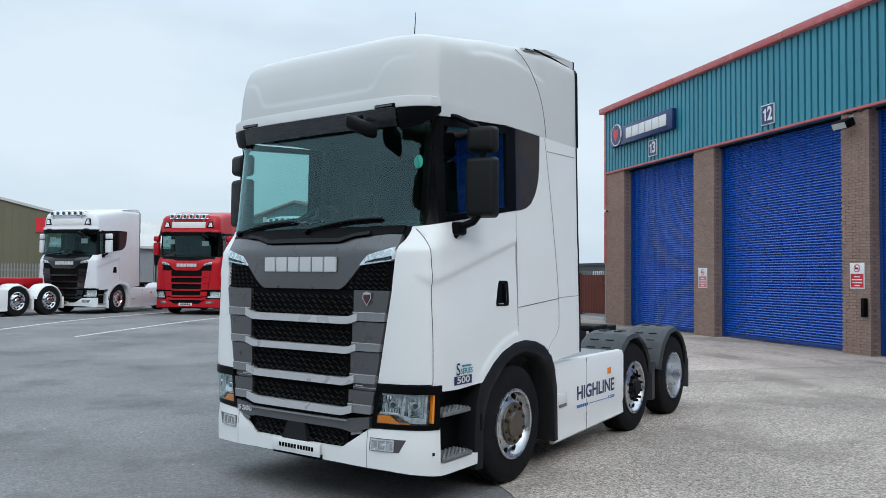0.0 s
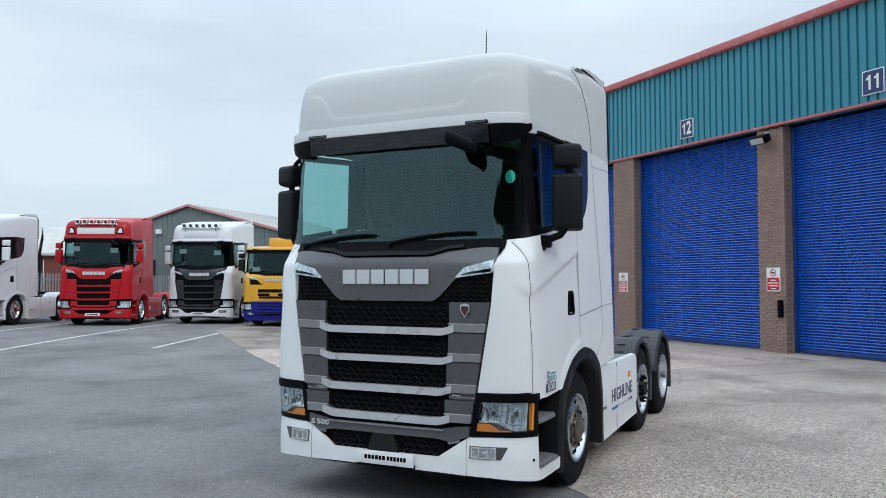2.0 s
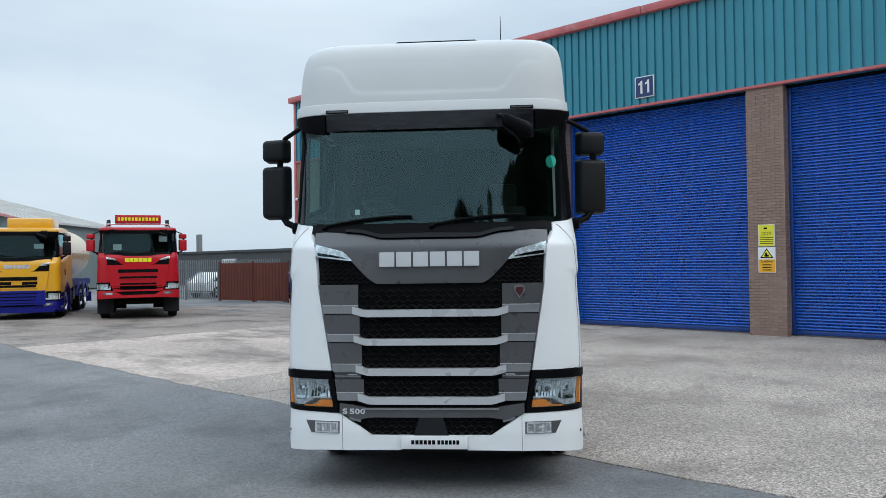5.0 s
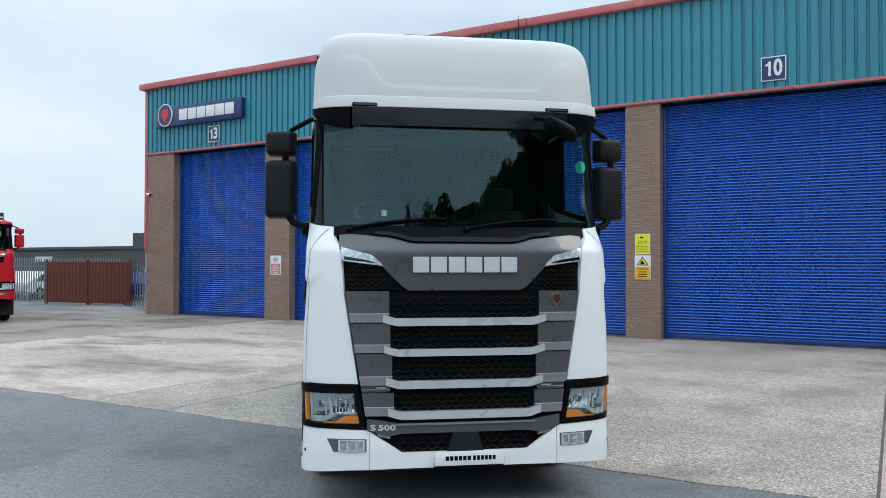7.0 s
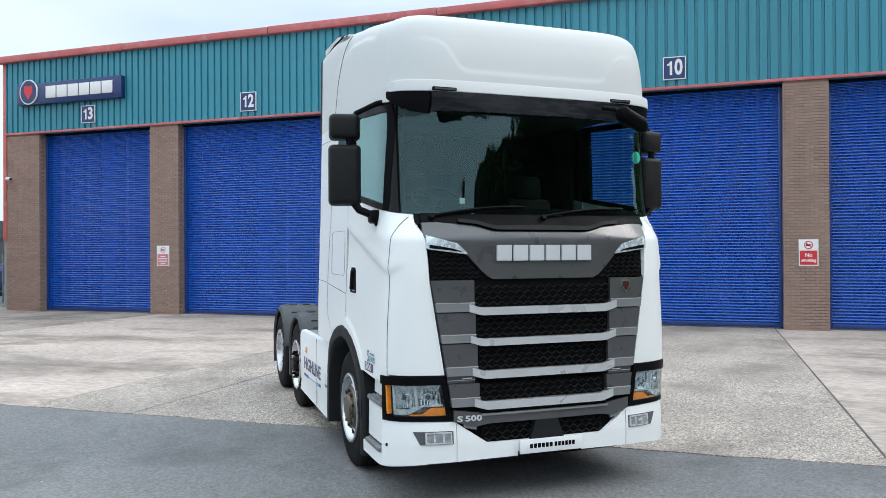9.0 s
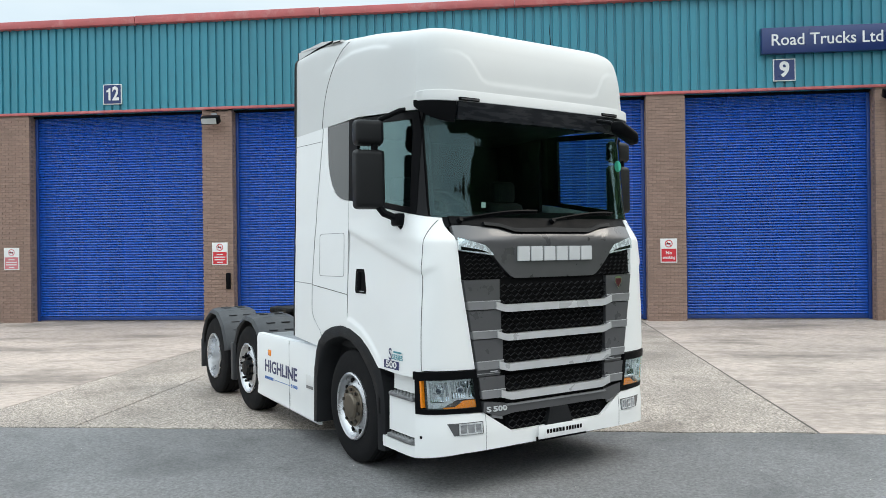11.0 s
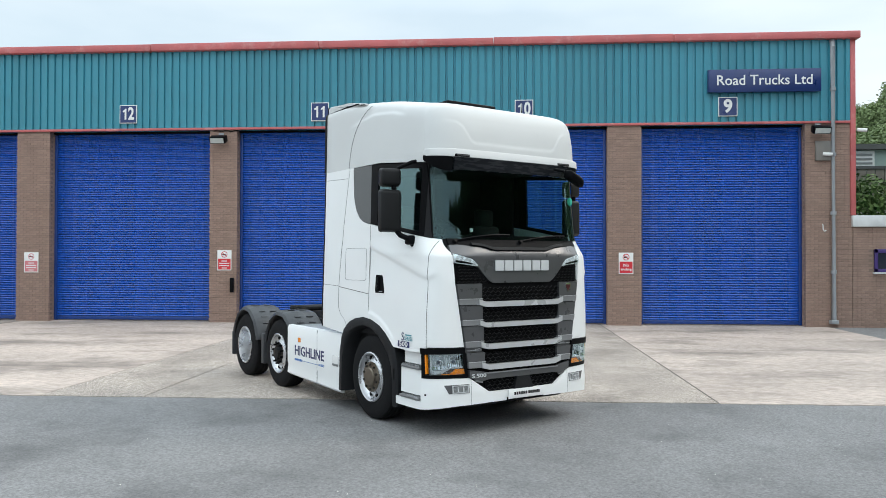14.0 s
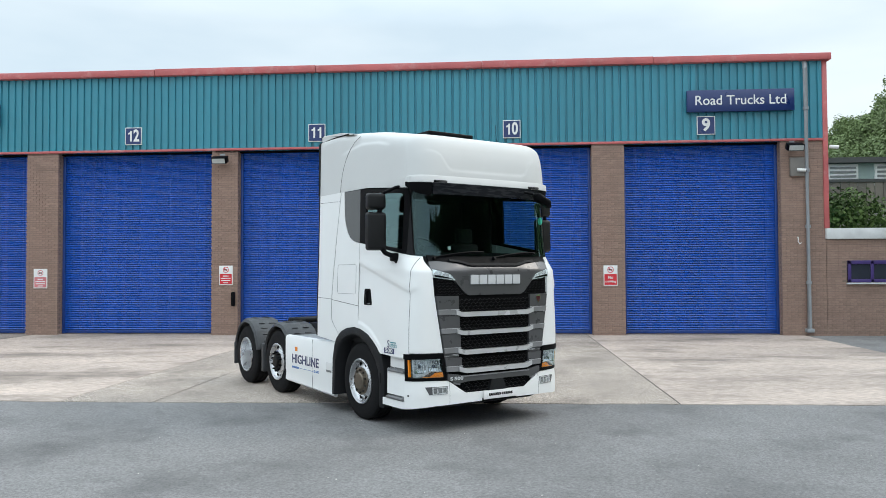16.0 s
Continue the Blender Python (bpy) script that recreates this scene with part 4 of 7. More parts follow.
    for s in (-1, 1):
        edge = lambda z: tab([(0.55, 0.775), (0.94, 0.835), (1.69, 0.958), (2.0, 0.972)], z)
        for z0, z1, hw, zs in tiers:
            z1b = {1.415: 1.441, 1.175: 1.201, 0.885: 0.893}.get(z1, z1)
            xa, xb = hw, lambda z: edge(z) - 0.004
            part("grille_cheek", front(z0 + 0.03, z1b, (lambda z, a=xa: a) if s > 0 else (lambda z: -edge(z) + 0.004), xb if s > 0 else (lambda z, a=xa: -a), off=0.012, th=0.06, nx=8, nz=3),
                 frame_mat, t, "dark grey grille end block")
            part("cheek_ledge", front(zs + 0.03, z0 + 0.032, (lambda z, a=xa: a) if s > 0 else (lambda z: -edge(z) + 0.004), xb if s > 0 else (lambda z, a=xa: -a), off=0.022, th=0.06, nx=8, nz=2),
                 bar_mat if bar_mat is not SILVER else GREY_L, t, "grey sloped grille ledge")
            if fine:
                # the highlight on the ledge's top edge, drawn as a thin silver strip
                part("ledge_glint", front(z0 + 0.0305, z0 + 0.0365, (lambda z, a=xa: a) if s > 0 else (lambda z: -edge(z) + 0.006), (lambda z: edge(z) - 0.006) if s > 0 else (lambda z, a=xa: -a), off=0.025, th=0.006, nx=8, nz=1), SILVER, t, sharp=0)
        if fine:
            rz = part("cheek_insert", front(0.897, 0.951, (lambda z: 0.60) if s > 0 else (lambda z: -edge(z) + 0.006), (lambda z: edge(z) - 0.006) if s > 0 else (lambda z: -0.60), off=-0.010, th=0.04, nx=6, nz=1), GREY, t, "recessed dark grey insert")
            part("insert_line", front(0.915, 0.920, (lambda z: 0.60) if s > 0 else (lambda z: -edge(z) + 0.006), (lambda z: edge(z) - 0.006) if s > 0 else (lambda z: -0.60), off=-0.007, th=0.004, nx=6, nz=1), SILVER, rz, sharp=0)
            part("insert_clip", boxb(s * 0.67 - 0.04, s * 0.67 + 0.04, fx(0.67, 0.93)[1] - 0.004, fx(0.67, 0.93)[1] + 0.01, 0.928, 0.938), CHROME, rz, "chipped chrome clip", sharp=0)
            part("tow_cover", front(lambda x: 0.53 + 0.20 * (abs(x) - 0.585), lambda x: 0.578, (lambda z: 0.60) if s > 0 else (lambda z: -0.70), (lambda z: 0.70) if s > 0 else (lambda z: -0.60), off=0.004, th=0.02, nx=6, nz=2), GREY_L, t, "small grey corner cover", sharp=0)
        # corner air inlets under the day lights
        ai = part("air_inlet", front(1.70, lambda x: tab([(0.48, 1.70), (0.56, 1.77), (0.68, 1.89), (0.97, 1.93)], abs(x)), (lambda z: 0.49) if s > 0 else (lambda z: -0.955),
                                     (lambda z: 0.955) if s > 0 else (lambda z: -0.49), off=-0.02, th=0.02, nx=N(10), nz=4), INK, t, "black mesh corner inlet")
        if fine:
            bm = bmesh.new()
            for i, zz in enumerate(steps(1.715, 1.93, 6)):
                x0 = tab([(1.70, 0.50), (1.77, 0.575), (1.90, 0.72), (1.99, 0.93)], zz) + 0.01
                if x0 < 0.9:
                    xs = [x0 + 0.03 * k for k in range(int((0.95 - x0) / 0.03) + 1)]
                    rows = []
                    for k, x in enumerate(xs):
                        p = fx(s * x, zz + (0.009 if (k + i) % 2 else -0.009), 0.0)
                        rows.append([(p[0], p[1], p[2] - 0.006), (p[0], p[1] - 0.01, p[2]), (p[0], p[1], p[2] + 0.006)])
                    grid(bm, rows)
            part("mesh", bm, MESHGREY, ai, sharp=0)
        dl = part("day_light", front(lambda x: tab([(0.66, 1.895), (0.97, 1.935), (0.99, 1.95)], abs(x)), lambda x: tab([(0.66, 1.90), (0.74, 1.98), (0.99, 2.045)], abs(x)),
                                     (lambda z: 0.665) if s > 0 else (lambda z: -0.985), (lambda z: 0.985) if s > 0 else (lambda z: -0.665), off=0.012, th=0.05, nx=N(12), nz=3), REFLECT, t, "slanted daytime running light")
        part("lower_slot", front(lambda x: tab([(0.70, 1.915), (0.97, 1.945)], abs(x)), lambda x: tab([(0.70, 1.917), (0.80, 1.945), (0.97, 1.972)], abs(x)),
                                 (lambda z: 0.72) if s > 0 else (lambda z: -0.965), (lambda z: 0.965) if s > 0 else (lambda z: -0.72), off=0.016, th=0.01, nx=N(8), nz=2), INK, dl, "dark lower slot")
        lz = part("day_light_lens", front(lambda x: tab([(0.66, 1.89), (0.97, 1.93), (0.99, 1.945)], abs(x)), lambda x: tab([(0.66, 1.905), (0.74, 1.985), (0.99, 2.05)], abs(x)),
                                          (lambda z: 0.66) if s > 0 else (lambda z: -0.987), (lambda z: 0.987) if s > 0 else (lambda z: -0.66), off=0.022, th=0.004, nx=N(12), nz=3), LENS, dl, "clear lens")
        lz.visible_shadow = False
    part("lower_slit", front(0.635, 0.68, -0.56, 0.56, off=0.0, th=0.02, nx=N(16), nz=2), INK, t, "dark horizontal slit")
    if fine:
        part("slit_lip", front(0.640, 0.654, -0.57, 0.57, off=0.030, th=0.03, nx=N(16), nz=1), GREY_L, t, "light lower lip of the slit")
    part("lower_panel", front(lambda x: tab([(0, 0.575), (0.5, 0.575), (0.62, 0.555), (0.78, 0.605)], abs(x)), lambda x: tab([(0, 0.64), (0.5, 0.64), (0.58, 0.665), (0.80, 0.695)], abs(x)), -0.782, 0.782, off=0.014, th=0.06, nx=N(36), nz=3), frame_mat, t, "dark grey lower panel")
    lg = part("lower_grille", front(0.42, 0.575, -0.55, 0.55, off=-0.03, th=0.02, nx=N(14), nz=2), BLACK, t, "black lower grille mesh")
    if fine:
        bm = bmesh.new()
        mesh_screen(bm, -0.53, 0.53, 0.43, 0.575, -0.018)
        part("mesh", bm, MESHGREY, lg, sharp=0)
        rad = part("radar_cover", front(0.42, 0.575, lambda z: -0.15 + 0.05 * (z - 0.42) / 0.15, lambda z: 0.15 - 0.05 * (z - 0.42) / 0.15, off=0.02, th=0.05, nx=6, nz=2), ARCH, t, "dark radar cover")
    # white corner panels
    for s in (-1, 1):
        bm = corner(s, lambda u: 0.965 + 0.005 * u, lambda u: tab([(0, 2.055), (0.12, 2.10), (0.3, 2.17), (0.5, 2.205), (1, 2.205)], u),
                    lambda z: tab([(0.55, 0.79), (0.94, 0.842), (1.69, 0.962), (2.0, 0.985), (2.2, 1.03)], z) + 0.006, 0.191, off=0.0, th=0.035, nu=N(26), nz=N(56),
                    relief=lambda u, y, z: crease(0.193, z - 0.11 * (1 - u)) * ramp((u - 0.28) / 0.6))
        part("corner_panel", bm, paint, t, "painted cab corner panel", sharp=50)
        # door, rear side and aft fairing
        bm = side(s, 0.196, 1.493, door_foot, lambda y: belt(y) - 0.004, ny=N(44), nz=N(64), relief=crease)
        dr = part("door", bm, paint, t, "painted cab door", sharp=50)
        def hatch(grow, off, back, zs=(0.0, 0.12, 0.5, 0.88, 1.0)):
            """A leaning four-sided plate on the door, its corners rounded by the narrower ends."""
            A, B = [], []
            for v in zs:
                z = 1.555 - grow + (0.225 + 2 * grow) * v
                nip = 0.014 if v in (0.0, 1.0) else 0.0
                ya, yb = 1.105 - grow + 0.065 * v + nip, 1.335 + grow - nip
                A.append([sx(s, y, z, crease(y, z) + off) for y in steps(ya, yb, 4)])
                B.append([sx(s, y, z, crease(y, z) + back) for y in steps(ya, yb, 4)])
            bm = bmesh.new()
            grid(bm, A, B)
            return bm
        dh = part("door_handle", hatch(0.0, 0.004, -0.03), INK, dr, "black recessed door handle")
        if fine:
            part("handle_rim", hatch(0.010, 0.002, -0.02), paint, dh)
            bm = bmesh.new()
            tube(bm, [sx(s, 1.245, z, crease(1.2, z) + 0.010) for z in steps(1.585, 1.75, 5)], 0.022, n=8)
            part("grip", bm, BLACK, dh, "black upright grip")
            bm = bmesh.new()
            tube(bm, [sx(s, y, 1.575, crease(y, 1.575) + 0.006) for y in steps(1.16, 1.23, 3)], 0.004, n=6)
            part("handle_badge", bm, SILVER, dh, sharp=0)
        if fine:
            bm = bmesh.new()
            grid(bm, [[sx(s, y, z, crease(y, z) + 0.0015) for y in (0.1895, 0.1955)] for z in steps(0.97, 2.19, 60)])
            part("shut_line", bm, GREY, dr, "thin grey shut line", sharp=0)
        bm = side(s, 1.503, 2.38, lambda y: max(door_foot(y), 0.98), lambda y: belt(y) - 0.004, ny=N(48), nz=N(24))
        rs = part("side_panel", bm, paint, t, "painted sleeper side panel", sharp=50)
        if fine:
            for z0, slope in ((1.53, 0.082),):
                bm = bmesh.new()
                grid(bm, [[sx(s, y, z0 + dz + slope * (y - 1.5), 0.0025) for y in steps(1.505, 2.33, 8)] for dz in (0.0, 0.006)])
                part("locker_seam", bm, INK, rs, "thin dark shut line", sharp=0)
            if s < 0:
                bm = bmesh.new()
                ring = []
                for yc, zc, a0 in ((1.62, 2.085, 90), (2.12, 2.085, 0), (2.12, 1.735, -90), (1.62, 1.735, -180)):
                    ring += [(yc + 0.035 * math.cos(math.radians(a)), zc + 0.035 * math.sin(math.radians(a))) for a in steps(a0 + 90, a0, 4)]
                tube(bm, [sx(s, y, z, 0.0005) for y, z in ring + ring[:1]], 0.002, n=5)
                part("locker_lid_seam", bm, GREY, rs, "fine grey rounded seam", sharp=0)
            for z0, slope in ((1.60, 0.03), (3.06, 0.03)):
                bm = bmesh.new()
                grid(bm, [[sx(s, y, z0 + dz + slope * (y - 2.1), 0.0045) for y in steps(aft_seam(z0) + 0.01, 2.79, 6)] for dz in (0.0, 0.005)])
                part("fairing_line", bm, GREY, rs, "thin grey panel joint", sharp=0)
            bm = bmesh.new()
            grid(bm, [[sx(s, y, z, 0.001) for y in (1.495, 1.501)] for z in steps(1.36, 2.43, 24)])
            part("shut_line", bm, GREY, rs, "thin grey shut line", sharp=0)
            bm = bmesh.new()
            grid(bm, [[sx(s, aft_seam(z) + o, z, 0.0015) for o in (-0.004, 0.004)] for z in steps(1.0, 3.19, 40)])
            part("shut_line", bm, GREY if s < 0 else GREY_L, rs, "thin grey slanted seam", sharp=0)
        A, B = [], []
        for v in steps(0, 1, N(40)):
            r, b = [], []
            for u in steps(0, 1, N(8)):
                z = 1.0 + 2.195 * v
                y = aft_seam(z) + 0.005 + (2.80 - aft_seam(z) - 0.005) * u
                z -= (0.03 - 0.06 * u) * (1 - v) ** 8
                r.append(sx(s, y, z, 0.003))
                b.append(sx(s, y, z, -0.022))
            A.append(r)
            B.append(b)
        bm = bmesh.new()
        grid(bm, A, B)
        part("aft_fairing", bm, paint, t, "painted aft side fairing", sharp=50)
        bm = side(s, 2.79, 2.855, 1.03, 3.20, off=-0.005, th=0.06, ny=2, nz=N(14))
        part("fairing_edge", bm, BLACK, t, "black rubber trailing edge")
        bm = side(s, 0.36, 2.12, lambda y: tab([(0.36, 3.115), (1.4, 3.20), (2.12, 3.20)], y) + 0.002, 3.24, ny=N(20), nz=2)
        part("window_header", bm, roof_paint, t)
        # windows
        part("a_pillar", corner(s, 2.195, 3.12, 1.145, 0.34, off=-0.006, th=0.03, nu=N(8), nz=N(8)), GLOSSBLACK, t, "black windscreen pillar")
        fr = bmesh.new()
        def win(y):
            return tab([(0.36, 3.10), (1.4, 3.185), (2.0, 3.195), (2.03, 3.195)], y)
        for y0, y1 in ((0.335, 0.40), (1.33, 1.50)):
            grid(fr, [[sx(s, y, belt(y) + (win(y) - belt(y)) * v, 0.002) for y in steps(y0, y1, 4)] for v in steps(0, 1, 5)], [[sx(s, y, belt(y) + (win(y) - belt(y)) * v, -0.03) for y in steps(y0, y1, 4)] for v in steps(0, 1, 5)])
        for lo, hi in ((0.0, 0.06), (0.93, 1.0)):
            grid(fr, [[sx(s, y, belt(y) + (win(y) - belt(y)) * v, 0.003) for y in steps(0.40, 1.33, 8)] for v in (lo, hi)], [[sx(s, y, belt(y) + (win(y) - belt(y)) * v, -0.03) for y in steps(0.40, 1.33, 8)] for v in (lo, hi)])
        wf = part("window_frame", fr, BLACK, t, "black door window frame")
        bm = bmesh.new()
        grid(bm, [[sx(s, y, belt(y) + (win(y) - belt(y)) * v, -0.012) for y in steps(0.39, 1.34, 8)] for v in steps(0.02, 0.98, 4)])
        g = part("pane", bm, SIDEGLASS, wf, "tinted side window", sharp=60)
        g.visible_shadow = False
        bm = bmesh.new()
        grid(bm, [[sx(s, y, belt(y) + (win(y) - belt(y)) * v, -0.004) for y in steps(1.50, 1.992, 20)] for v in steps(0.0, 1, 5)], [[sx(s, y, belt(y) + (win(y) - belt(y)) * v, -0.02) for y in steps(1.50, 1.992, 20)] for v in steps(0.0, 1, 5)])
        part("rear_quarter_window", bm, QUARTER, t, "dark rear quarter window")
    bm = bmesh.new()
    grid(bm, [[fx(x, z, -0.004) for x in steps(-1.125, 1.125, N(36))] for z in steps(2.215, 3.10, N(8))])
    ws = part("windscreen", bm, SCREEN if fine else SCREEN_DARK, t, "large tinted windscreen", sharp=60)
    ws.visible_shadow = False
    if fine:
        part("glass_border", front(2.205, 2.262, -1.12, 1.12, off=-0.016, th=0.006, nx=30, nz=1), INK, ws, "black enamel border")
        for s in (-1, 1):
            part("glass_border", front(2.21, 3.10, lambda z, s=s: s * (1.085 if s > 0 else 1.13), lambda z, s=s: s * (1.13 if s > 0 else 1.085), off=-0.016, th=0.006, nx=2, nz=8), INK, ws)
    part("cowl", front(lambda x: tab([(0, 2.06), (0.42, 2.06), (0.6, 2.11), (1.1, 2.14)], abs(x)), lambda x: 2.215, -1.10, 1.10, off=-0.012, th=0.08, nx=N(30), nz=3), BLACK, t, "black cowl under the windscreen")
    for xa, xb in ((-0.92, -0.15), (0.02, 0.80)):
        bm = bmesh.new()
        pts = [fx(xa + (xb - xa) * u, 2.20 + 0.075 * math.sin(u * math.pi * 0.55), 0.03) for u in steps(0, 1, 8)]
        tube(bm, pts, 0.011, n=6)
        tube(bm, [(p[0], p[1] + 0.012, p[2] - 0.018) for p in pts[2:]], 0.009, n=6)
        cyl(bm, fx(xa, 2.18, 0.0), fx(xa, 2.20, 0.05), 0.03, 0.02, n=10)
        part("wiper", bm, BLACK, t, "black wiper arm and blade")
    # black scuttle under the glass
    if fine:
        rim = lambda x: tab([(0, 2.079), (0.42, 2.079), (0.58, 2.124), (0.9, 2.154), (1.05, 2.15)], abs(x))
        sc = part("scuttle", front(rim, lambda x: tab([(0, 2.205), (0.6, 2.212), (0.95, 2.222), (1.05, 2.226)], abs(x)), -1.0, 1.0, off=0.011, th=0.04, nx=N(40), nz=4), BLACK, t, "black scuttle below the windscreen")
        part("scuttle_step", front(lambda x: rim(x) + 0.012, lambda x: rim(x) + 0.052 - 0.02 * abs(x), -0.72, 0.72, off=0.034, th=0.04, nx=N(30), nz=2), ARCH, sc, "raised black ridge")
    # visor
    part("sun_visor", front(lambda x: 3.03, lambda x: 3.185, -0.90, 0.90, off=0.046, th=0.025, nx=N(36), nz=4), VISOR if fine else visor_mat, t, "dark glossy sun visor across the windscreen top")
    for s in (-1, 1):
        part("visor_end", corner(s, lambda u: 3.012 + 0.125 * u ** 2.2, lambda u: 3.187, 0.895, 0.34, off=0.042, th=0.06, nu=N(14), nz=3), visor_mat, t, "thick visor end")
        p = fx(s * 0.80, 3.2, 0.05)
        bm = boxb(p[0] - 0.10, p[0] + 0.10, p[1] - 0.012, p[1] + 0.03, 3.182, 3.212, bevel=0.006)
        bk = part("visor_bracket", bm, BLACK, t, "small black visor bracket")
        part("bracket_face", boxb(p[0] - 0.088, p[0] + 0.088, p[1] - 0.015, p[1] - 0.0125, 3.191, 3.203), GREY, bk, sharp=0)
    amax = ang(3.2, y=0.40)
    turns = [(-1, a) for a in steps(amax, 0.0, N(30))] + [(1, a) for a in steps(0.0, amax, N(30))[1:]]
    bm = bmesh.new()
    grid(bm, [[cx(sd, a, 3.175 + (z - 3.175) * (1 - 0.22 * (a / amax) ** 3), (o + 0.03) * (1 - (a / amax) ** 14) - 0.03) for sd, a in turns] for z, o in ((3.175, 0.02), (3.180, 0.047), (3.184, 0.050), (3.266, 0.046), (3.272, 0.043), (3.275, 0.036), (3.280, 0.010), (3.290, -0.05))])
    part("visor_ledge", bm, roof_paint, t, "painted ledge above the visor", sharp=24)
    # roof
    zt = [(0.12, 3.22), (0.13, 3.36), (0.148, 3.52), (0.175, 3.645), (0.2, 3.721), (0.235, 3.78), (0.29, 3.821), (0.38, 3.852), (0.6, 3.888), (0.9, 3.946), (1.3, 4.014), (1.8, 4.059), (2.3, 4.077), (2.85, 4.059)] if high else \
         [(0.12, 3.22), (0.2, 3.27), (0.4, 3.32), (0.8, 3.36), (1.3, 3.38), (1.9, 3.36), (2.1, 3.34)]
    end = 2.85 if high else 2.1
    na = 220 if high and fine else N(96)
    def roof_row(Y, grow=0.0):
        top, w = glide(zt, Y), tab([(0.12, 1.192), (0.5, 1.195), (1.4, 1.24), (2.85, 1.24)], Y) + grow
        row = []
        e = tab([(0.3, 11), (1.5, 12), (2.3, 26), (2.85, 34)], Y) if high else 10
        for i in range(na + 1):
            v = -1 + 2 * i / na
            # walk up one flank, over the top and down the other
            if abs(v) > 0.62:
                k = (1 - abs(v)) / 0.38
                h = 0.9 * k
                u = (1 - h ** e) ** (1 / e) * (1 if v > 0 else -1)
                zz = h
            else:
                k = v / 0.62
                edge = (1 - 0.9 ** e) ** (1 / e)
                u = k * edge
                zz = (1 - abs(u) ** e) ** (1 / e)
            z = 3.195 + (top - 3.195) * zz
            lean = 1 - tab([(0.3, 0.05), (1.6, 0.03), (2.8, 0.012)], Y) * max(0.0, (z - 3.2))
            x = w * u * lean
            fade = max(0.0, 1 - (Y - 0.12) / 1.6)
            y = Y + 0.23 * (abs(x) / 1.19) ** 7 * fade
            if high and fine and Y < 0.5:
                lower_edge = tab([(0, 3.325), (0.60, 3.33), (0.66, 3.36), (0.77, 3.53), (0.85, 3.575), (1.2, 3.60)], abs(x))
                y += 0.0055 * ramp((z - lower_edge) / 0.05) * ramp((3.84 - z) / 0.34) * ramp((1.04 - abs(x)) / 0.16)
            if high and fine and Y > 0.62 and abs(v) > 0.5:
                line = tab([(0.62, 3.70), (1.0, 3.79), (1.5, 3.82), (1.9, 3.77), (2.2, 3.70)], Y)
                x -= (0.020 if x > 0 else -0.020) * ramp((z - line) / 0.05) * ramp((Y - 0.62) / 0.25) * ramp((2.15 - Y) / 0.2)
            row.append((x, y, z + grow))
        return row
    ys = sorted(set([round(v, 4) for v in steps(0.12, 0.18, N(56)) + steps(0.18, 0.32, N(16)) + steps(0.32, 0.62, N(8)) + steps(0.62, end, N(36))]))
    bm = bmesh.new()
    grid(bm, [roof_row(Y) for Y in ys])
    bm.faces.new([bm.verts.new(p) for p in roof_row(ys[0])])
    bm.faces.new([bm.verts.new(p) for p in roof_row(ys[-1])])
    bmesh.ops.remove_doubles(bm, verts=bm.verts, dist=0.0006)
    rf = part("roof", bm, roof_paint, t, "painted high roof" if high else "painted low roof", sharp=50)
    if high and fine:
        for s in (-1, 1):
            bm = bmesh.new()
            pts = []
            for u in steps(0, 1, 16):
                Y, z = 2.12 - 0.10 * u - 0.42 * u ** 3, 3.20 + 0.77 * u
                top = glide(zt, Y)
                h = min((z - 3.195) / (top - 3.195), 0.985)
                pts.append((s * (1.24 * (1 - 0.024 * (z - 3.2)) * (1 - h ** 12) ** (1 / 12) + 0.001), Y, z))
            tube(bm, pts, 0.003, n=6)
            part("fairing_seam", bm, INK, rf, "curved dark seam", sharp=0)
    if high:
        bm = bmesh.new()
        grid(bm, [[(p[0] * 1.002, Y, p[2]) for p in roof_row(Y, 0.003)] for Y in (2.80, 2.86)])
        part("roof_edge", bm, BLACK, t, "black rubber roof edge", sharp=0)
        bm = bmesh.new()
        prism(bm, [(1.75, 4.03), (2.2, 4.11), (2.86, 4.155), (2.86, 4.02), (1.75, 4.0)], "x", -1.19, 1.19)
        bmesh.ops.bevel(bm, geom=bm.edges[:], offset=0.025, segments=2, affect="EDGES")
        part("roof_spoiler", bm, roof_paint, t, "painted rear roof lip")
        if fine:
            for s in (-1, 1):
                bm = bmesh.new()
                tube(bm, [(s * 1.192, 1.95, 4.052), (s * 1.196, 2.3, 4.056), (s * 1.196, 2.84, 4.036)], 0.009, n=6)
                part("spoiler_gap", bm, INK, t, "dark gap under the roof lip", sharp=0)
            part("spoiler_cap", boxb(-1.185, 1.185, 2.855, 2.885, 4.035, 4.145, bevel=0.01), BLACK, t, "black rear edge of the roof lip")
        if fine:
            bm = bmesh.new()
            box(bm, -0.40, 0.40, 1.0, 1.5, 3.96, 4.048, bevel=0.02)
            part("roof_hatch", bm, BLACK, t, "low dark roof hatch")
            bm = bmesh.new()
            cyl(bm, (0.63, 0.74, 3.88), (0.63, 0.74, 3.93), 0.028, 0.014, n=10)
            cyl(bm, (0.63, 0.74, 3.925), (0.63, 0.76, 4.19), 0.006, 0.0025, n=6)
            part("aerial", bm, BLACK, t, "short black whip aerial")
            for xx in (-0.66, 0.80):
                bm = bmesh.new()
                box(bm, xx - 0.03, xx + 0.03, 0.70, 0.78, 3.86, 3.925, bevel=0.008)
                part("marker_lamp", bm, GREY, t)
    # shell inside
    bm = bmesh.new()
    box(bm, -1.12, 1.12, 0.30, 2.30, 1.16, 1.22)
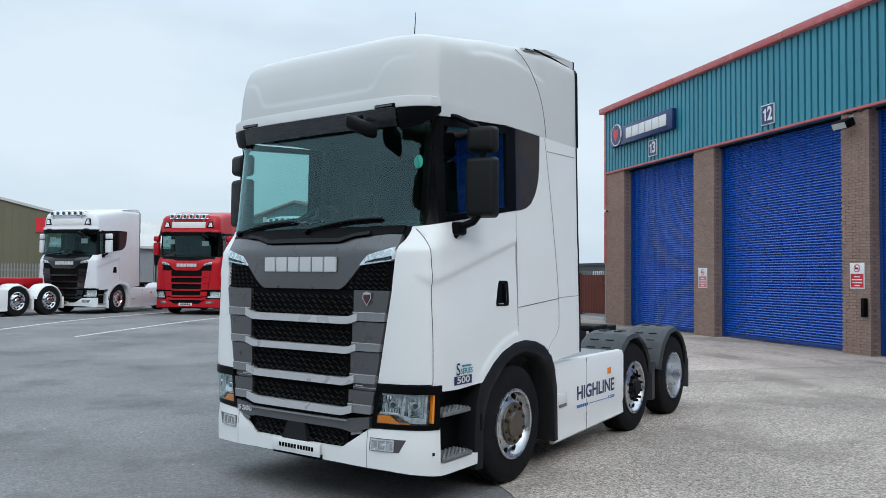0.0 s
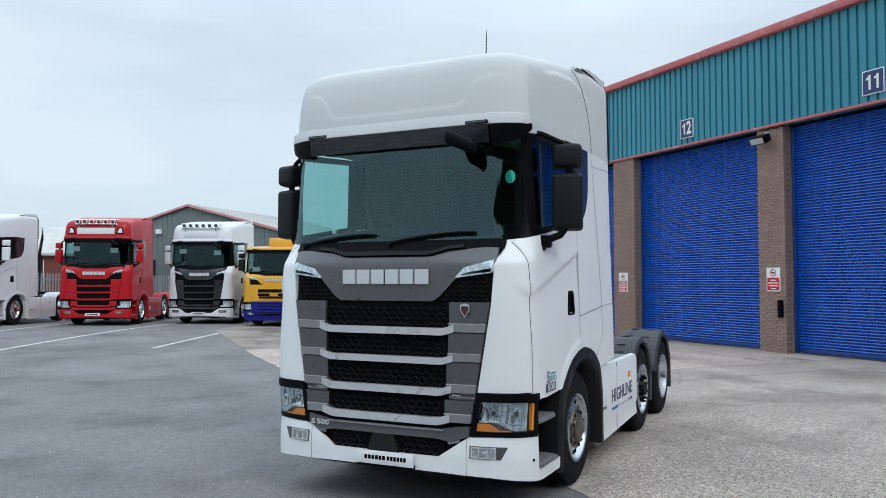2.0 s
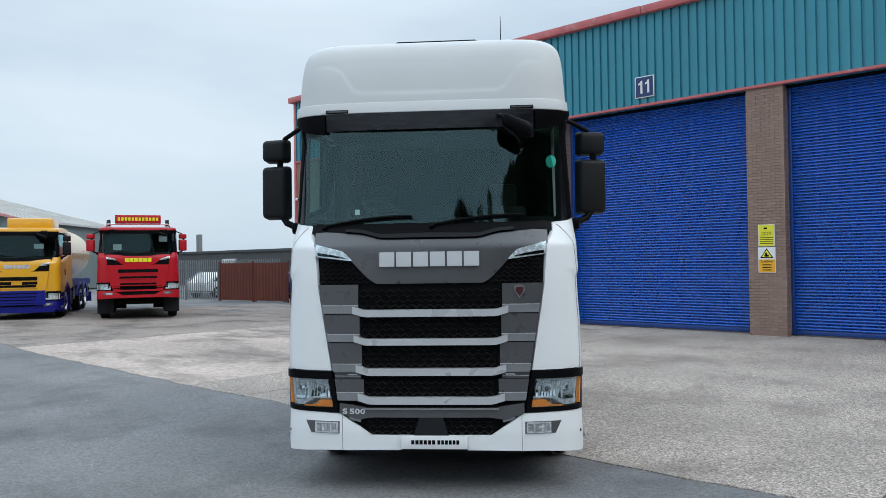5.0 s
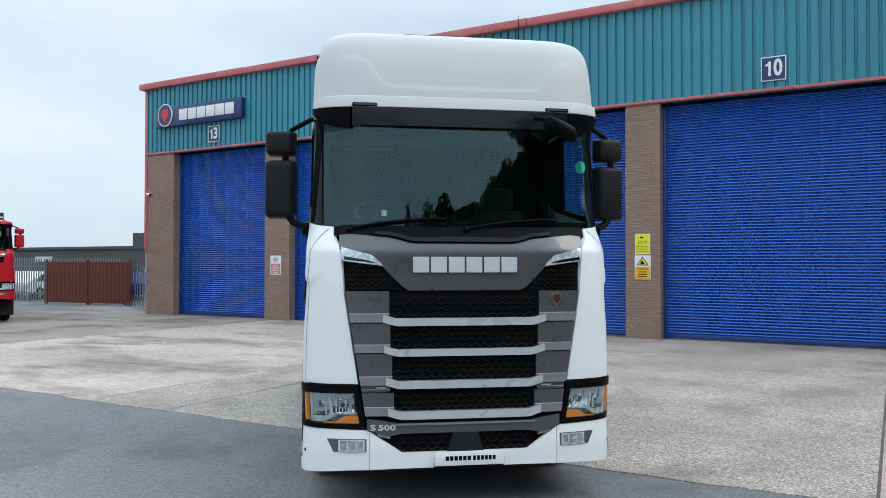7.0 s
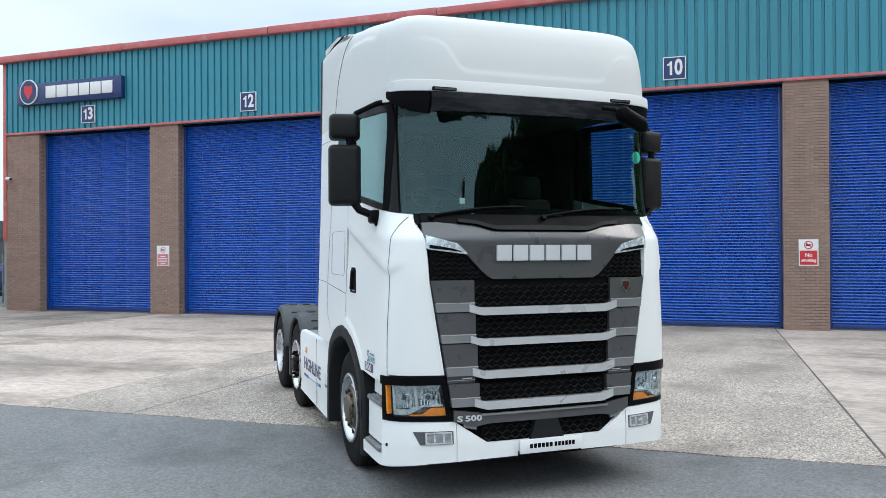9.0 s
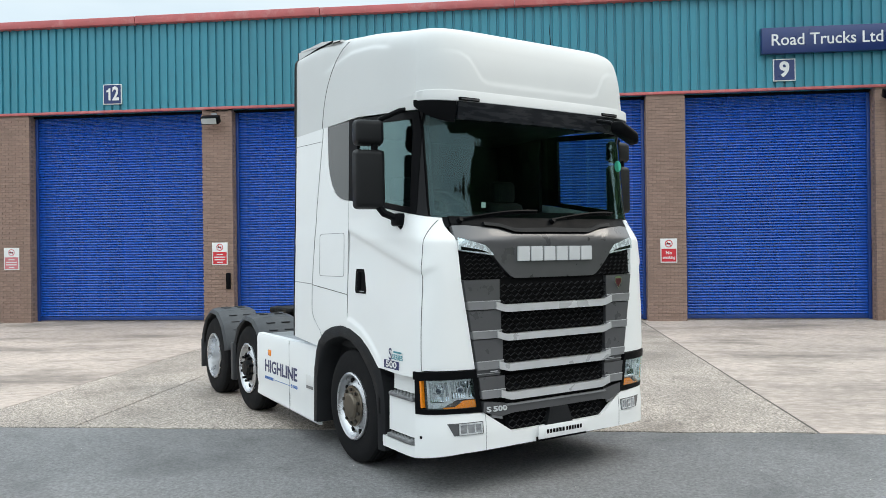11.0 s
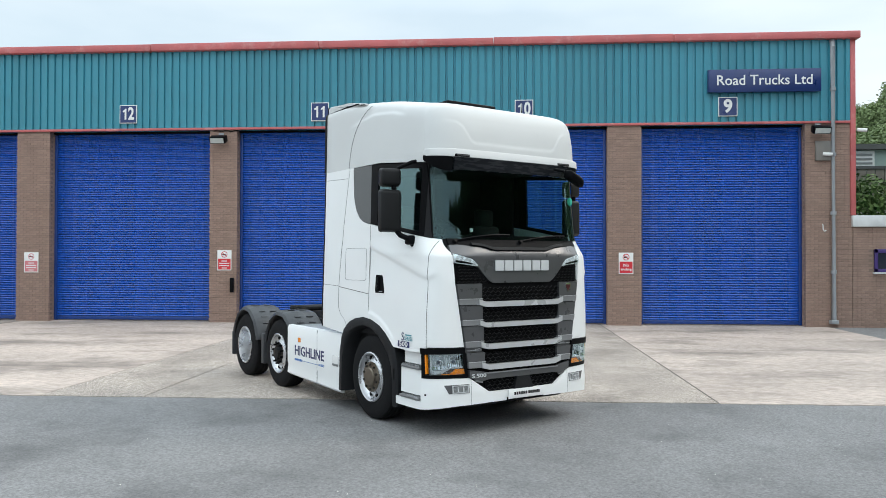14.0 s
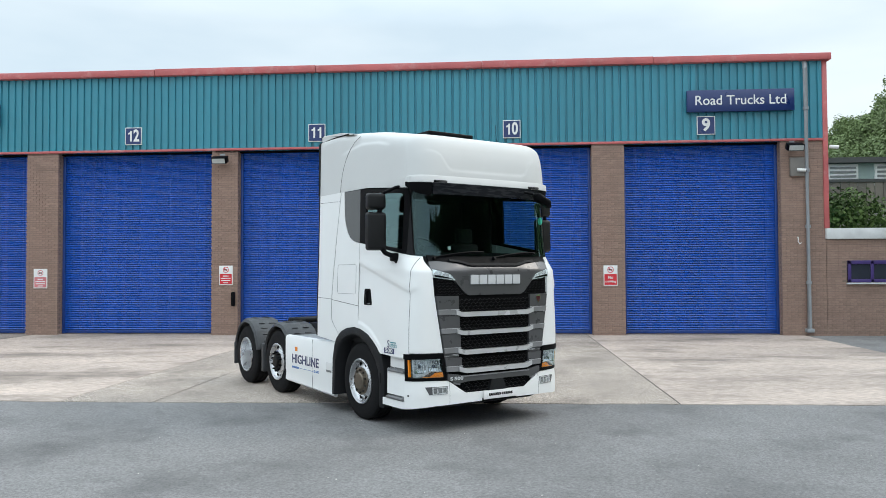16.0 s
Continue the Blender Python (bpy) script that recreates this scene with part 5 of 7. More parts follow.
    box(bm, -1.14, 1.14, 2.26, 2.32, 1.0, 3.22)
    for s in (-1, 1):
        box(bm, s * 1.10, s * 1.15, 0.42, 2.28, 1.0, 2.26)
        box(bm, s * 1.09, s * 1.13, 1.50, 2.28, 2.2, 3.2)
    box(bm, -1.12, 1.12, 0.45, 2.28, 3.16, 3.22)
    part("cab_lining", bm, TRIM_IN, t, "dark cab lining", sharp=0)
    bm = bmesh.new()
    rows = []
    for x in steps(-1.07, 1.07, 16):
        base = fx(x, 2.2)[1]
        rows.append([(x, base + 0.05, 2.02), (x, base + 0.05, 2.14), (x, base + 0.25, 2.19 + 0.05 * (abs(x) < 1)), (x, 0.72, 2.20), (x, 0.78, 2.08), (x, 0.74, 1.5)])
    grid(bm, rows)
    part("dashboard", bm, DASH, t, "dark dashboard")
    for xx in (-0.62, 0.62):
        bm = bmesh.new()
        box(bm, xx - 0.26, xx + 0.26, 1.05, 1.55, 1.55, 1.72, bevel=0.05)
        box(bm, xx - 0.25, xx + 0.25, 1.48, 1.62, 1.65, 2.45, bevel=0.06)
        box(bm, xx - 0.15, xx + 0.15, 1.50, 1.62, 2.44, 2.68, bevel=0.05)
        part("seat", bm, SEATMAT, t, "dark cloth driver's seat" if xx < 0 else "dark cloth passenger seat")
    bm = bmesh.new()
    cc, ax = Vector((-0.62, 0.80, 2.37)), Vector((0, -0.55, 0.83))
    q0 = ax.to_track_quat("Z", "Y")
    tube(bm, [cc + q0 @ Vector((0.225 * math.cos(a), 0.225 * math.sin(a), 0)) for a in steps(0, 2 * math.pi, 28)], 0.017, n=8)
    for a in (0.0, 2.1, 4.2):
        tube(bm, [cc, cc + q0 @ Vector((0.22 * math.cos(a), 0.22 * math.sin(a), 0))], 0.018, n=6)
    cyl(bm, cc - ax * 0.25, cc + ax * 0.02, 0.05, n=12)
    part("steering_wheel", bm, DASH, t, "dark steering wheel")
    # mirrors
    mm = paint if (not fine and paint is not YELLOW) else MIRROR
    for s in (-1, 1):
        for z0, z1, wd in ((2.825, 3.055, 0.265), (2.29, 2.805, 0.275)):
            bm = bmesh.new()
            vs = box(bm, -wd / 2, wd / 2, -0.075, 0.075, z0, z1)
            for v in vs:
                if v.co.y < 0:
                    v.co.x *= 0.88
                    v.co.z += 0.02 if v.co.z < (z0 + z1) / 2 else -0.02
            bmesh.ops.bevel(bm, geom=bm.edges[:], offset=0.04, segments=4, affect="EDGES", profile=0.5)
            turn_m = pose(s * (1.43 if s > 0 else 1.49), 0.62, 0, 0, 0, s * 14)
            bm.transform(turn_m)
            mi = part("mirror_housing", bm, mm, t, "door mirror housing")
            bm = bmesh.new()
            box(bm, -wd / 2 + 0.025, wd / 2 - 0.025, 0.070, 0.080, z0 + 0.03, z1 - 0.03)
            bm.transform(turn_m)
            part("mirror_glass", bm, CHROME, mi, "mirror glass")
        bm = bmesh.new()
        tube(bm, [sx(s, 0.50, 3.14, -0.02), (s * 1.24, 0.53, 3.13), (s * 1.40, 0.59, 3.05), (s * 1.44, 0.60, 2.95)], 0.022, n=8)
        tube(bm, [(s * 1.45, 0.60, 3.0), (s * 1.45, 0.60, 2.33)], 0.03, n=8)
        tube(bm, [(s * 1.45, 0.60, 2.36), (s * 1.38, 0.57, 2.26), (s * 1.29, 0.53, 2.22), sx(s, 0.50, 2.14, -0.02)], 0.032, n=8)
        box(bm, s * 1.20, s * 1.31, 0.46, 0.60, 2.15, 2.26, bevel=0.025)
        part("mirror_arm", bm, BLACK, t, "black mirror arm")
    bm = bmesh.new()
    p = fx(0.62, 3.1, 0.09)
    tube(bm, [(0.60, p[1], 3.12), (0.64, p[1] - 0.12, 3.09), (0.76, p[1] - 0.19, 3.0)], 0.020, n=8)
    vs = box(bm, 0.62, 0.90, p[1] - 0.27, p[1] - 0.12, 2.935, 3.055)
    for v in vs:
        v.co.z -= 0.40 * (v.co.x - 0.76)
        if v.co.y < p[1] - 0.2:
            v.co.x = 0.76 + 0.82 * (v.co.x - 0.76)
    es = list({e for v in vs for e in v.link_edges})
    bmesh.ops.bevel(bm, geom=es, offset=0.045, segments=4, affect="EDGES", profile=0.5)
    part("kerb_mirror", bm, BLACK, t, "black forward mirror above the windscreen")


def running_gear(t, paint, axles, skirt=(2.24, 4.09), fender_mat=None, rim=None, hub=None, end=6.65, n=40, frame_mat=None, styles=("steer", "lift", "drive"), full=True, drop=0.0):
    fender_mat, rim, hub, frame_mat = fender_mat or FENDER, rim or ALLOY, hub or BRONZE, frame_mat or CHASSIS
    for s in (-1, 1):
        for a, st in zip(axles, styles):
            wheel("wheel", t, s, s * (1.09 if st != "drive" else 1.08), a, st, rim, hub, n, drop)
        # front arch
        a0 = axles[0]
        bm = bmesh.new()
        rows, back = [], []
        for (y2, z2), (y1, z1) in zip(ARCH_OUT, ARCH_IN):
            y1, y2 = y1 + a0 - 1.5, y2 + a0 - 1.5
            rows.append([(s * 0.80, y1, z1), (s * 1.27, y1, z1), (s * 1.305, y1 + (y2 - y1) * 0.2, z1 + (z2 - z1) * 0.2), (s * 1.305, y1 + (y2 - y1) * 0.8, z1 + (z2 - z1) * 0.8), (s * 1.285, y2, z2)])
            back.append([(s * 0.80, y2, z2), (s * 1.2, y2, z2), (s * 1.24, y2, z2), (s * 1.26, y2, z2), (s * 1.27, y2, z2)])
        grid(bm, rows, back)
        flare = ARCH if fender_mat in (FENDER, BLACK) else fender_mat
        ar = part("wheel_arch", bm, flare, t, "black plastic front wheel arch" if flare is ARCH else "painted front wheel arch", sharp=45)
        bm = bmesh.new()
        box(bm, s * 1.30, s * 1.308, a0 - 0.68, a0 - 0.65, 0.52, 0.66, bevel=0.003)
        part("marker", bm, INK, ar)
        # skirt
        y0, y1 = skirt
        if full:
            bm = bmesh.new()
            rows, back = [], []
            for y in steps(y0 + 0.06, y1, 12):
                rr = []
                for z, o in ((0.14, 0.03), (0.17, 0.0), (0.30, 0.012), (0.36, 0.0), (0.90, 0.0), (0.955, 0.02), (0.965, 0.07)):
                    rr.append((s * (1.265 - o), y, z + 0.06 * (y - y0) / (y1 - y0) * (1 - (z - 0.14) / 0.83)))
                rows.append(rr)
                back.append([(s * 1.20, p[1], min(p[2], 0.95)) for p in rr])
            grid(bm, rows, back)
            sk = part("side_skirt", bm, paint, t, "painted side skirt", sharp=40)
            bm = bmesh.new()
            box(bm, s * 1.262, s * 1.272, 2.36, 2.55, 0.50, 0.64, bevel=0.004)
            st = part("skirt_step", bm, PAPER, sk, "pale recessed step")
            bm = bmesh.new()
            box(bm, s * 1.266, s * 1.275, 2.37, 2.54, 0.50, 0.53)
            part("tread", bm, STEPMAT, st)
            bm = bmesh.new()
            box(bm, s * 1.262, s * 1.274, 3.61, 3.70, 0.72, 0.79, bevel=0.006)
            part("side_lamp", bm, AMBER, sk, "amber side marker lamp")
            bm = bmesh.new()
            box(bm, s * 1.26, s * 1.2665, 3.04, 3.046, 0.18, 0.95)
            part("skirt_seam", bm, GREY_L, sk)
        # mudguards
        for a in axles[1:]:
            bm = bmesh.new()
            rows, back = [], []
            for k, g in enumerate(steps(math.radians(8), math.radians(172), 34)):
                rib = 0.012 if k % 6 == 3 else 0.0
                r = 0.635 + rib
                cy, cz = math.cos(g), math.sin(g)
                flat = 0.92
                rows.append([(s * x, a + (r + o) * cy, 0.519 + (r + o) * cz * flat + 0.045 * cz) for x, o in ((0.70, -0.02), (0.74, 0.0), (1.16, 0.0), (1.235, -0.025), (1.262, -0.075))])
                back.append([(s * x, a + (r - 0.03 + o) * cy, 0.519 + (r - 0.03 + o) * cz * flat + 0.045 * cz) for x, o in ((0.71, 0.0), (0.74, 0.0), (1.14, 0.0), (1.21, -0.02), (1.235, -0.06))])
            grid(bm, rows, back)
            mg = part("mudguard", bm, fender_mat, t, "grey ribbed plastic mudguard", sharp=30)
            if full:
                first = None
                for g in steps(math.radians(22), math.radians(158), 11):
                    cy, cz = math.cos(g), math.sin(g)
                    for xa in (0.86, 1.06):
                        m_ = Matrix.Translation((s * xa, a + 0.635 * cy, 0.519 + 0.635 * cz * 0.92 + 0.045 * cz)) @ Matrix.Rotation(g - math.pi / 2, 4, "X")
                        if first is None:
                            first = part("pad", boxb(-0.055, 0.055, -0.011, 0.011, -0.006, 0.013, bevel=0.004), fender_mat, mg, sharp=30)
                            first.matrix_basis = m_
                        else:
                            share("pad", first.data, mg, m_)
        bm = bmesh.new()
        box(bm, s * 0.72, s * 1.25, end - 0.14, end - 0.10, 0.24, 0.66, bevel=0.012)
        part("rear_flap", bm, fender_mat, t, "grey rear mud flap")
        bm = bmesh.new()
        am = (axles[1] + axles[-1]) / 2
        if len(axles) > 2:
            box(bm, s * 0.74, s * 1.22, am - 0.05, am + 0.05, 0.22, 0.72, bevel=0.012)
            part("middle_flap", bm, fender_mat, t)
        # chassis rail
        bm = bmesh.new()
        box(bm, s * 0.36, s * 0.45, 0.35, end - 0.1, 0.70, 0.98, bevel=0.01)
        part("chassis_rail", bm, frame_mat, t, "dark steel chassis rail")
        bm = bmesh.new()
        cyl(bm, (s * 0.46, 2.95, 0.55), (s * 1.14, 2.95, 0.55), 0.30, n=24)
        box(bm, s * 0.5, s * 1.15, 2.3, 3.85, 0.32, 0.88, bevel=0.06)
        part("fuel_tank", bm, CHASSIS, t, "dark tank behind the skirt")
    for a in axles:
        bm = bmesh.new()
        cyl(bm, (-0.95, a, 0.541 - drop), (0.95, a, 0.541 - drop), 0.09, n=14)
        part("axle", bm, CHASSIS, t, "dark axle beam")
    bm = bmesh.new()
    box(bm, -1.1, 1.1, 0.40, 2.2, 0.78, 1.16)
    part("engine_block", bm, CHASSIS, t, "dark engine and tunnel under the cab", sharp=0)
    if full:
        # unseen box, added to stop light passing beneath and deepen the shadow
        bm = bmesh.new()
        box(bm, -0.80, 0.80, 0.10, 2.35, 0.24, 0.80, bevel=0.06)
        part("underbody_blocker", bm, CHASSIS, t, "added dark box that blocks light under the truck", sharp=30)
    if full:
        bm = bmesh.new()
        box(bm, -1.18, 1.18, 2.34, 4.0, 0.90, 0.955, bevel=0.008)
        part("catwalk", bm, DECK, t, "aluminium tread plate catwalk")
        bm = bmesh.new()
        for i in range(7):
            tube(bm, [(-0.45 + 0.14 * i, 2.34, 1.5), (-0.42 + 0.13 * i, 2.6, 1.15), (-0.3 + 0.1 * i, 3.0, 1.05), (-0.2 + 0.07 * i, 3.6, 1.0)], 0.02, n=6)
        box(bm, -0.5, 0.5, 2.45, 2.95, 0.95, 1.22, bevel=0.04)
        part("air_lines", bm, CHASSIS, t, "black coiled air lines")
        for xc, zc, rc in ((-0.30, 1.26, 0.075), (0.05, 1.30, 0.07), (0.36, 1.24, 0.075)):
            bm = bmesh.new()
            tube(bm, [(xc + rc * math.cos(a), 2.66 + 0.012 * a, zc + rc * math.sin(a)) for a in steps(0, 14 * math.pi, 90)], 0.011, n=5)
            part("coiled_hose", bm, BLACK, t, "black coiled trailer hose")
        bm = bmesh.new()
        for xx in (-0.55, 0.55):
            tube(bm, [(xx, 2.62, 0.95), (xx, 2.62, 1.42), (xx * 0.8, 2.62, 1.46)], 0.022, n=8)
        tube(bm, [(-0.46, 2.62, 1.46), (0.46, 2.62, 1.46)], 0.022, n=8)
        part("hose_rack", bm, CHASSIS, t, "dark hose rack behind the cab")
        part("work_lamp", boxb(0.50, 0.64, 2.9, 3.0, 1.18, 1.30, bevel=0.02), BLACK, t, "small black work lamp")
        fy = (axles[1] + axles[-1]) / 2 + 0.15
        bm = bmesh.new()
        box(bm, -0.44, 0.44, fy - 0.30, fy + 0.22, 1.08, 1.16, bevel=0.03)
        box(bm, -0.44, -0.12, fy + 0.2, fy + 0.52, 1.05, 1.14, bevel=0.03)
        box(bm, 0.12, 0.44, fy + 0.2, fy + 0.52, 1.05, 1.14, bevel=0.03)
        box(bm, -0.50, -0.30, fy - 0.15, fy + 0.15, 0.97, 1.10)
        box(bm, 0.30, 0.50, fy - 0.15, fy + 0.15, 0.97, 1.10)
        part("fifth_wheel", bm, CHASSIS, t, "dark greasy fifth wheel plate")
    bm = bmesh.new()
    box(bm, -1.15, 1.15, end - 0.09, end - 0.02, 0.68, 0.86, bevel=0.01)
    part("rear_beam", bm, CHASSIS, t)


VISOR = M("smoked visor plastic", (0.012, 0.013, 0.016), 0.26, var=0.3, scale=9, coat=0.06, spec=0.25, rvar=0.12, stretch=(0.6, 1, 3))
SKYBLUE = M("bright blue vinyl", (0.03, 0.14, 0.42), 0.45, var=0.04)
GREY_L = M("mid grey metallic ledge", (0.235, 0.235, 0.243), 0.36, 0.3, var=0.05, scale=6, coat=0.4)
LETTER = M("satin silver lettering", (0.58, 0.59, 0.60), 0.4, 0.15, var=0.03)
QUARTER = M("dark quarter window glass", (0.032, 0.034, 0.037), 0.10, var=0.05, coat=0.2)


def emblem_bars(name, t, m, width, height, material, gap=0.06, depth=0.012, n=6):
    """Plain upright blocks in place of a maker's lettering."""
    cell = width / n
    for i in range(n):
        a, b = -width / 2 + cell * (i + gap), -width / 2 + cell * (i + 1 - gap)
        bm = bmesh.new()
        prism(bm, [(a, -height / 2), (b, -height / 2), (b, height / 2), (a, height / 2)], "z", 0, depth)
        bmesh.ops.bevel(bm, geom=bm.edges[:], offset=min(depth, height, cell) * 0.2, segments=2, affect="EDGES")
        bm.transform(m)
        part(name, bm, material, t, sharp=20)


# ---- the white tractor unit ----
TURN_MAIN = 39.0 - 90
tractor = thing("tractor_unit", pose(0.8625, 6.8935, 0, 0, 0, TURN_MAIN), "white three-axle tractor unit with dark grey grille, parked half on concrete", "truck")
cab(tractor, WHITE, GREY, SILVER)
running_gear(tractor, WHITE, (1.50, 4.50, 6.0), end=6.74, drop=0.07)
emblem_bars("emblem_block", tractor, on_front(0, fx(0, 1.9)[1] - 0.008, 1.905), 0.86, 0.125, LETTER, gap=0.05, depth=0.018)
bm = bmesh.new()
prism(bm, [(-0.04, 0.05), (-0.045, 0.01), (0.0, -0.055), (0.045, 0.01), (0.04, 0.05), (0, 0.062)], "z", 0, 0.016)
bm.transform(on_front(0.755, fx(0.755, 1.6)[1] - 0.012, 1.625))
bd = part("badge", bm, CHROME, tractor, "small shield badge")
bm = bmesh.new()
prism(bm, [(-0.03, 0.038), (-0.034, 0.008), (0.0, -0.042), (0.034, 0.008), (0.03, 0.038)], "z", 0.016, 0.02)
bm.transform(on_front(0.755, fx(0.755, 1.6)[1] - 0.012, 1.625))
part("shield", bm, M("dark red enamel", (0.06, 0.008, 0.012), 0.3, coat=0.3), bd, "dark red shield face")
for ch, xx in zip("S500", (-0.735, -0.672, -0.626, -0.580)):
    mn = words("model_sign", ch, 0.060, LETTER, tractor, on_front(xx, 0, 0.622), depth=0.004, width=0.042, label="small silver model sign", bold=0.0015)
    for v in mn.data.vertices:
        v.co.y += fx(v.co.x, v.co.z)[1] - 0.018
plate = part("show_plate", boxb(-0.25, 0.305, -0.062, -0.047, 0.318, 0.430, bevel=0.004), PLATEW, tractor, "white show plate")
emblem_bars("plate_block", plate, on_front(-0.065, -0.0625, 0.376), 0.21, 0.035, INK, gap=0.12, depth=0.002)
emblem_bars("plate_block", plate, on_front(0.145, -0.0625, 0.376), 0.19, 0.035, INK, gap=0.12, depth=0.002)
part("plate_holder", boxb(-0.25, 0.305, -0.047, 0.0, 0.298, 0.335), BLACK, tractor, "black plate holder")
for s in (-1, 1):
    words("skirt_lettering", "HIGHLINE", 0.20, NAVY, tractor, on_side(s, s * 1.266, 3.30 if s > 0 else 3.32, 0.585), depth=0.002, width=1.0, bold=0.004, label="navy lettering on the skirt")
    bm = bmesh.new()
    for a in [-0.5 + 0.048 * k for k in range(6)]:
        prism(bm, [(a, -0.016), (a + 0.038, -0.016), (a + 0.038, 0.016), (a, 0.016)], "z", 0, 0.002)
    prism(bm, [(-0.19, -0.003), (0.31, -0.003), (0.31, 0.003), (-0.19, 0.003)], "z", 0, 0.002)
    bm.transform(on_side(s, s * 1.266, 3.30 if s > 0 else 3.32, 0.452))
    part("skirt_stripe", bm, SKYBLUE, tractor, "bright blue stripe and blocks", sharp=0)
    words("skirt_model", "S-500", 0.05, SKYBLUE, tractor, on_side(s, s * 1.266, 3.72 if s > 0 else 2.90, 0.454), depth=0.002, width=0.18, bold=0.001, label="small blue model lettering")
    yy = 0.575
    hug = lambda y, z, o: sx(s, y, z, crease(y, z) + o)
    bm = bmesh.new()
    grid(bm, [[hug(y, z, 0.004) for y in steps(yy - 0.10 - 0.03 * s, yy + 0.16 - 0.03 * s, 10)] for z in (0.935, 0.97, 1.005)])
    dec = part("number_decal", bm, NAVY, tractor, "small navy and teal model decal", sharp=0)
    marks = [words("decal_number", "500", 0.075, PAPER, dec, on_side(s, 0, yy + 0.03 - 0.03 * s, 0.97), depth=0.0, width=0.19, bold=0.002),
             words("decal_word", "SERIES", 0.06, TEAL_D, dec, on_side(s, 0, yy + s * 0.05, 1.04), depth=0.0, width=0.18, bold=0.001),
             words("decal_letter", "S", 0.14, NAVY, dec, on_side(s, 0, yy - s * 0.075, 1.055), depth=0.0, width=0.055, bold=0.001)]
    for y0, y1, z0, z1 in ((-0.02, 0.12, 1.077, 1.091),):
        bm = bmesh.new()
        grid(bm, [[(0, yy + s * y, z) for y in steps(y0, y1, 4)] for z in (z0, z1)])
        marks.append(part("decal_stripe", bm, TEAL_D, dec, sharp=0))
    for ob in marks:
        for v in ob.data.vertices:
            v.co = hug(v.co.y, v.co.z, 0.007)
# things on the glass
bm = bmesh.new()
prism(bm, [(0.045 * math.cos(a), 0.055 * math.sin(a)) for a in steps(0, 2 * math.pi, 16)[:-1]], "z", 0, 0.002)
bm.transform(on_front(1.05, fx(1.05, 2.74, -0.012)[1], 2.74))
part("window_sticker", bm, MINT, tractor, "round mint green sticker behind the windscreen", sharp=0)
bm = boxb(-0.66, -0.62, 0.16, 0.17, 2.30, 2.345)
part("permit", bm, PAPER, tractor, "tiny white permit behind the windscreen")

# ---- fixtures on the workshop front ----
FX = WX - 0.066
def on_wall(x, y, z):
    """Lettering on the front: reads towards -y, faces -x."""
    return Matrix(((0, 0, -1, x), (-1, 0, 0, y), (0, 1, 0, z), (0, 0, 0, 1)))


def number_sign(text, y, z=6.71):
    t = thing("number_sign", pose(0, 0, 0), "square navy door number sign with a white border", "sign", "door numbers")
    part("board", boxb(FX - 0.012, FX + 0.03, y - 0.29, y + 0.29, z - 0.30, z + 0.30, bevel=0.004), PAPER, t)
    part("face", boxb(FX - 0.016, FX - 0.0125, y - 0.265, y + 0.265, z - 0.275, z + 0.275), SIGNBLUE, t, "navy face", sharp=0)
    pitch = 0.21
    for i, ch in enumerate(text):
        yy = y - (i - (len(text) - 1) / 2) * pitch
        if ch == "1":
            bm = bmesh.new()
            prism(bm, [(-0.012, -0.18), (0.050, -0.18), (0.050, 0.18), (0.0, 0.18), (-0.025, 0.135), (-0.075, 0.11), (-0.075, 0.06), (-0.012, 0.075)], "z", 0, 0.003)
            bm.transform(on_wall(FX - 0.0195, yy, z))
            part("digit", bm, PAPER, t, "white digit", sharp=0)
        else:
            words("digit", ch, 0.56, PAPER, t, on_wall(FX - 0.018, yy, z), depth=0.003, width=0.205 if len(text) > 1 else 0.265, bold=0.018, label="white digit")

for text, y in (("9", 0.145), ("10", 6.43), ("11", 12.97), ("12", 19.36), ("13", 25.71)):
    number_sign(text, y)

t = thing("company_sign", pose(0, 0, 0), "long navy sign board with white lettering on the cladding", "sign")
part("board", boxb(FX - 0.16, FX + 0.02, -2.60, 0.77, 7.13, 7.83, bevel=0.012), SIGNBLUE, t)
words("lettering", "Road Trucks Ltd", 0.44, PAPER, t, on_wall(FX - 0.163, -0.91, 7.48), depth=0.003, width=2.85, bold=0.003, label="white lettering")

t = thing("dealer_sign", pose(0, 0, 0), "long navy sign board with a round badge and white blocks", "sign")
part("board", boxb(FX - 0.16, FX + 0.02, 24.17, 28.70, 7.16, 7.90, bevel=0.012), SIGNBLUE, t)
for i in range(6):
    y1 = 27.40 - i * 0.485
    part("block", boxb(FX - 0.185, FX - 0.155, y1 - 0.445, y1, 7.34, 7.76, bevel=0.01), PAPER, t, "plain white block")
bm = bmesh.new()
prism(bm, [(28.15 + 0.40 * math.cos(a), 7.60 + 0.44 * math.sin(a)) for a in steps(0, 2 * math.pi, 28)[:-1]], "x", FX - 0.20, FX - 0.155)
bg = part("badge", bm, PAPER, t, "white rimmed badge")
bm = bmesh.new()
prism(bm, [(28.15 + 0.36 * math.cos(a), 7.60 + 0.40 * math.sin(a)) for a in steps(0, 2 * math.pi, 28)[:-1]], "x", FX - 0.206, FX - 0.2005)
part("disc", bm, SIGNBLUE, bg)
bm = bmesh.new()
prism(bm, [(28.15 - 0.18, 7.82), (28.15 + 0.18, 7.82), (28.15 + 0.2, 7.6), (28.15, 7.32), (28.15 - 0.2, 7.6)], "x", FX - 0.212, FX - 0.2065)
part("shield", bm, SIGNRED, bg, "red shield")


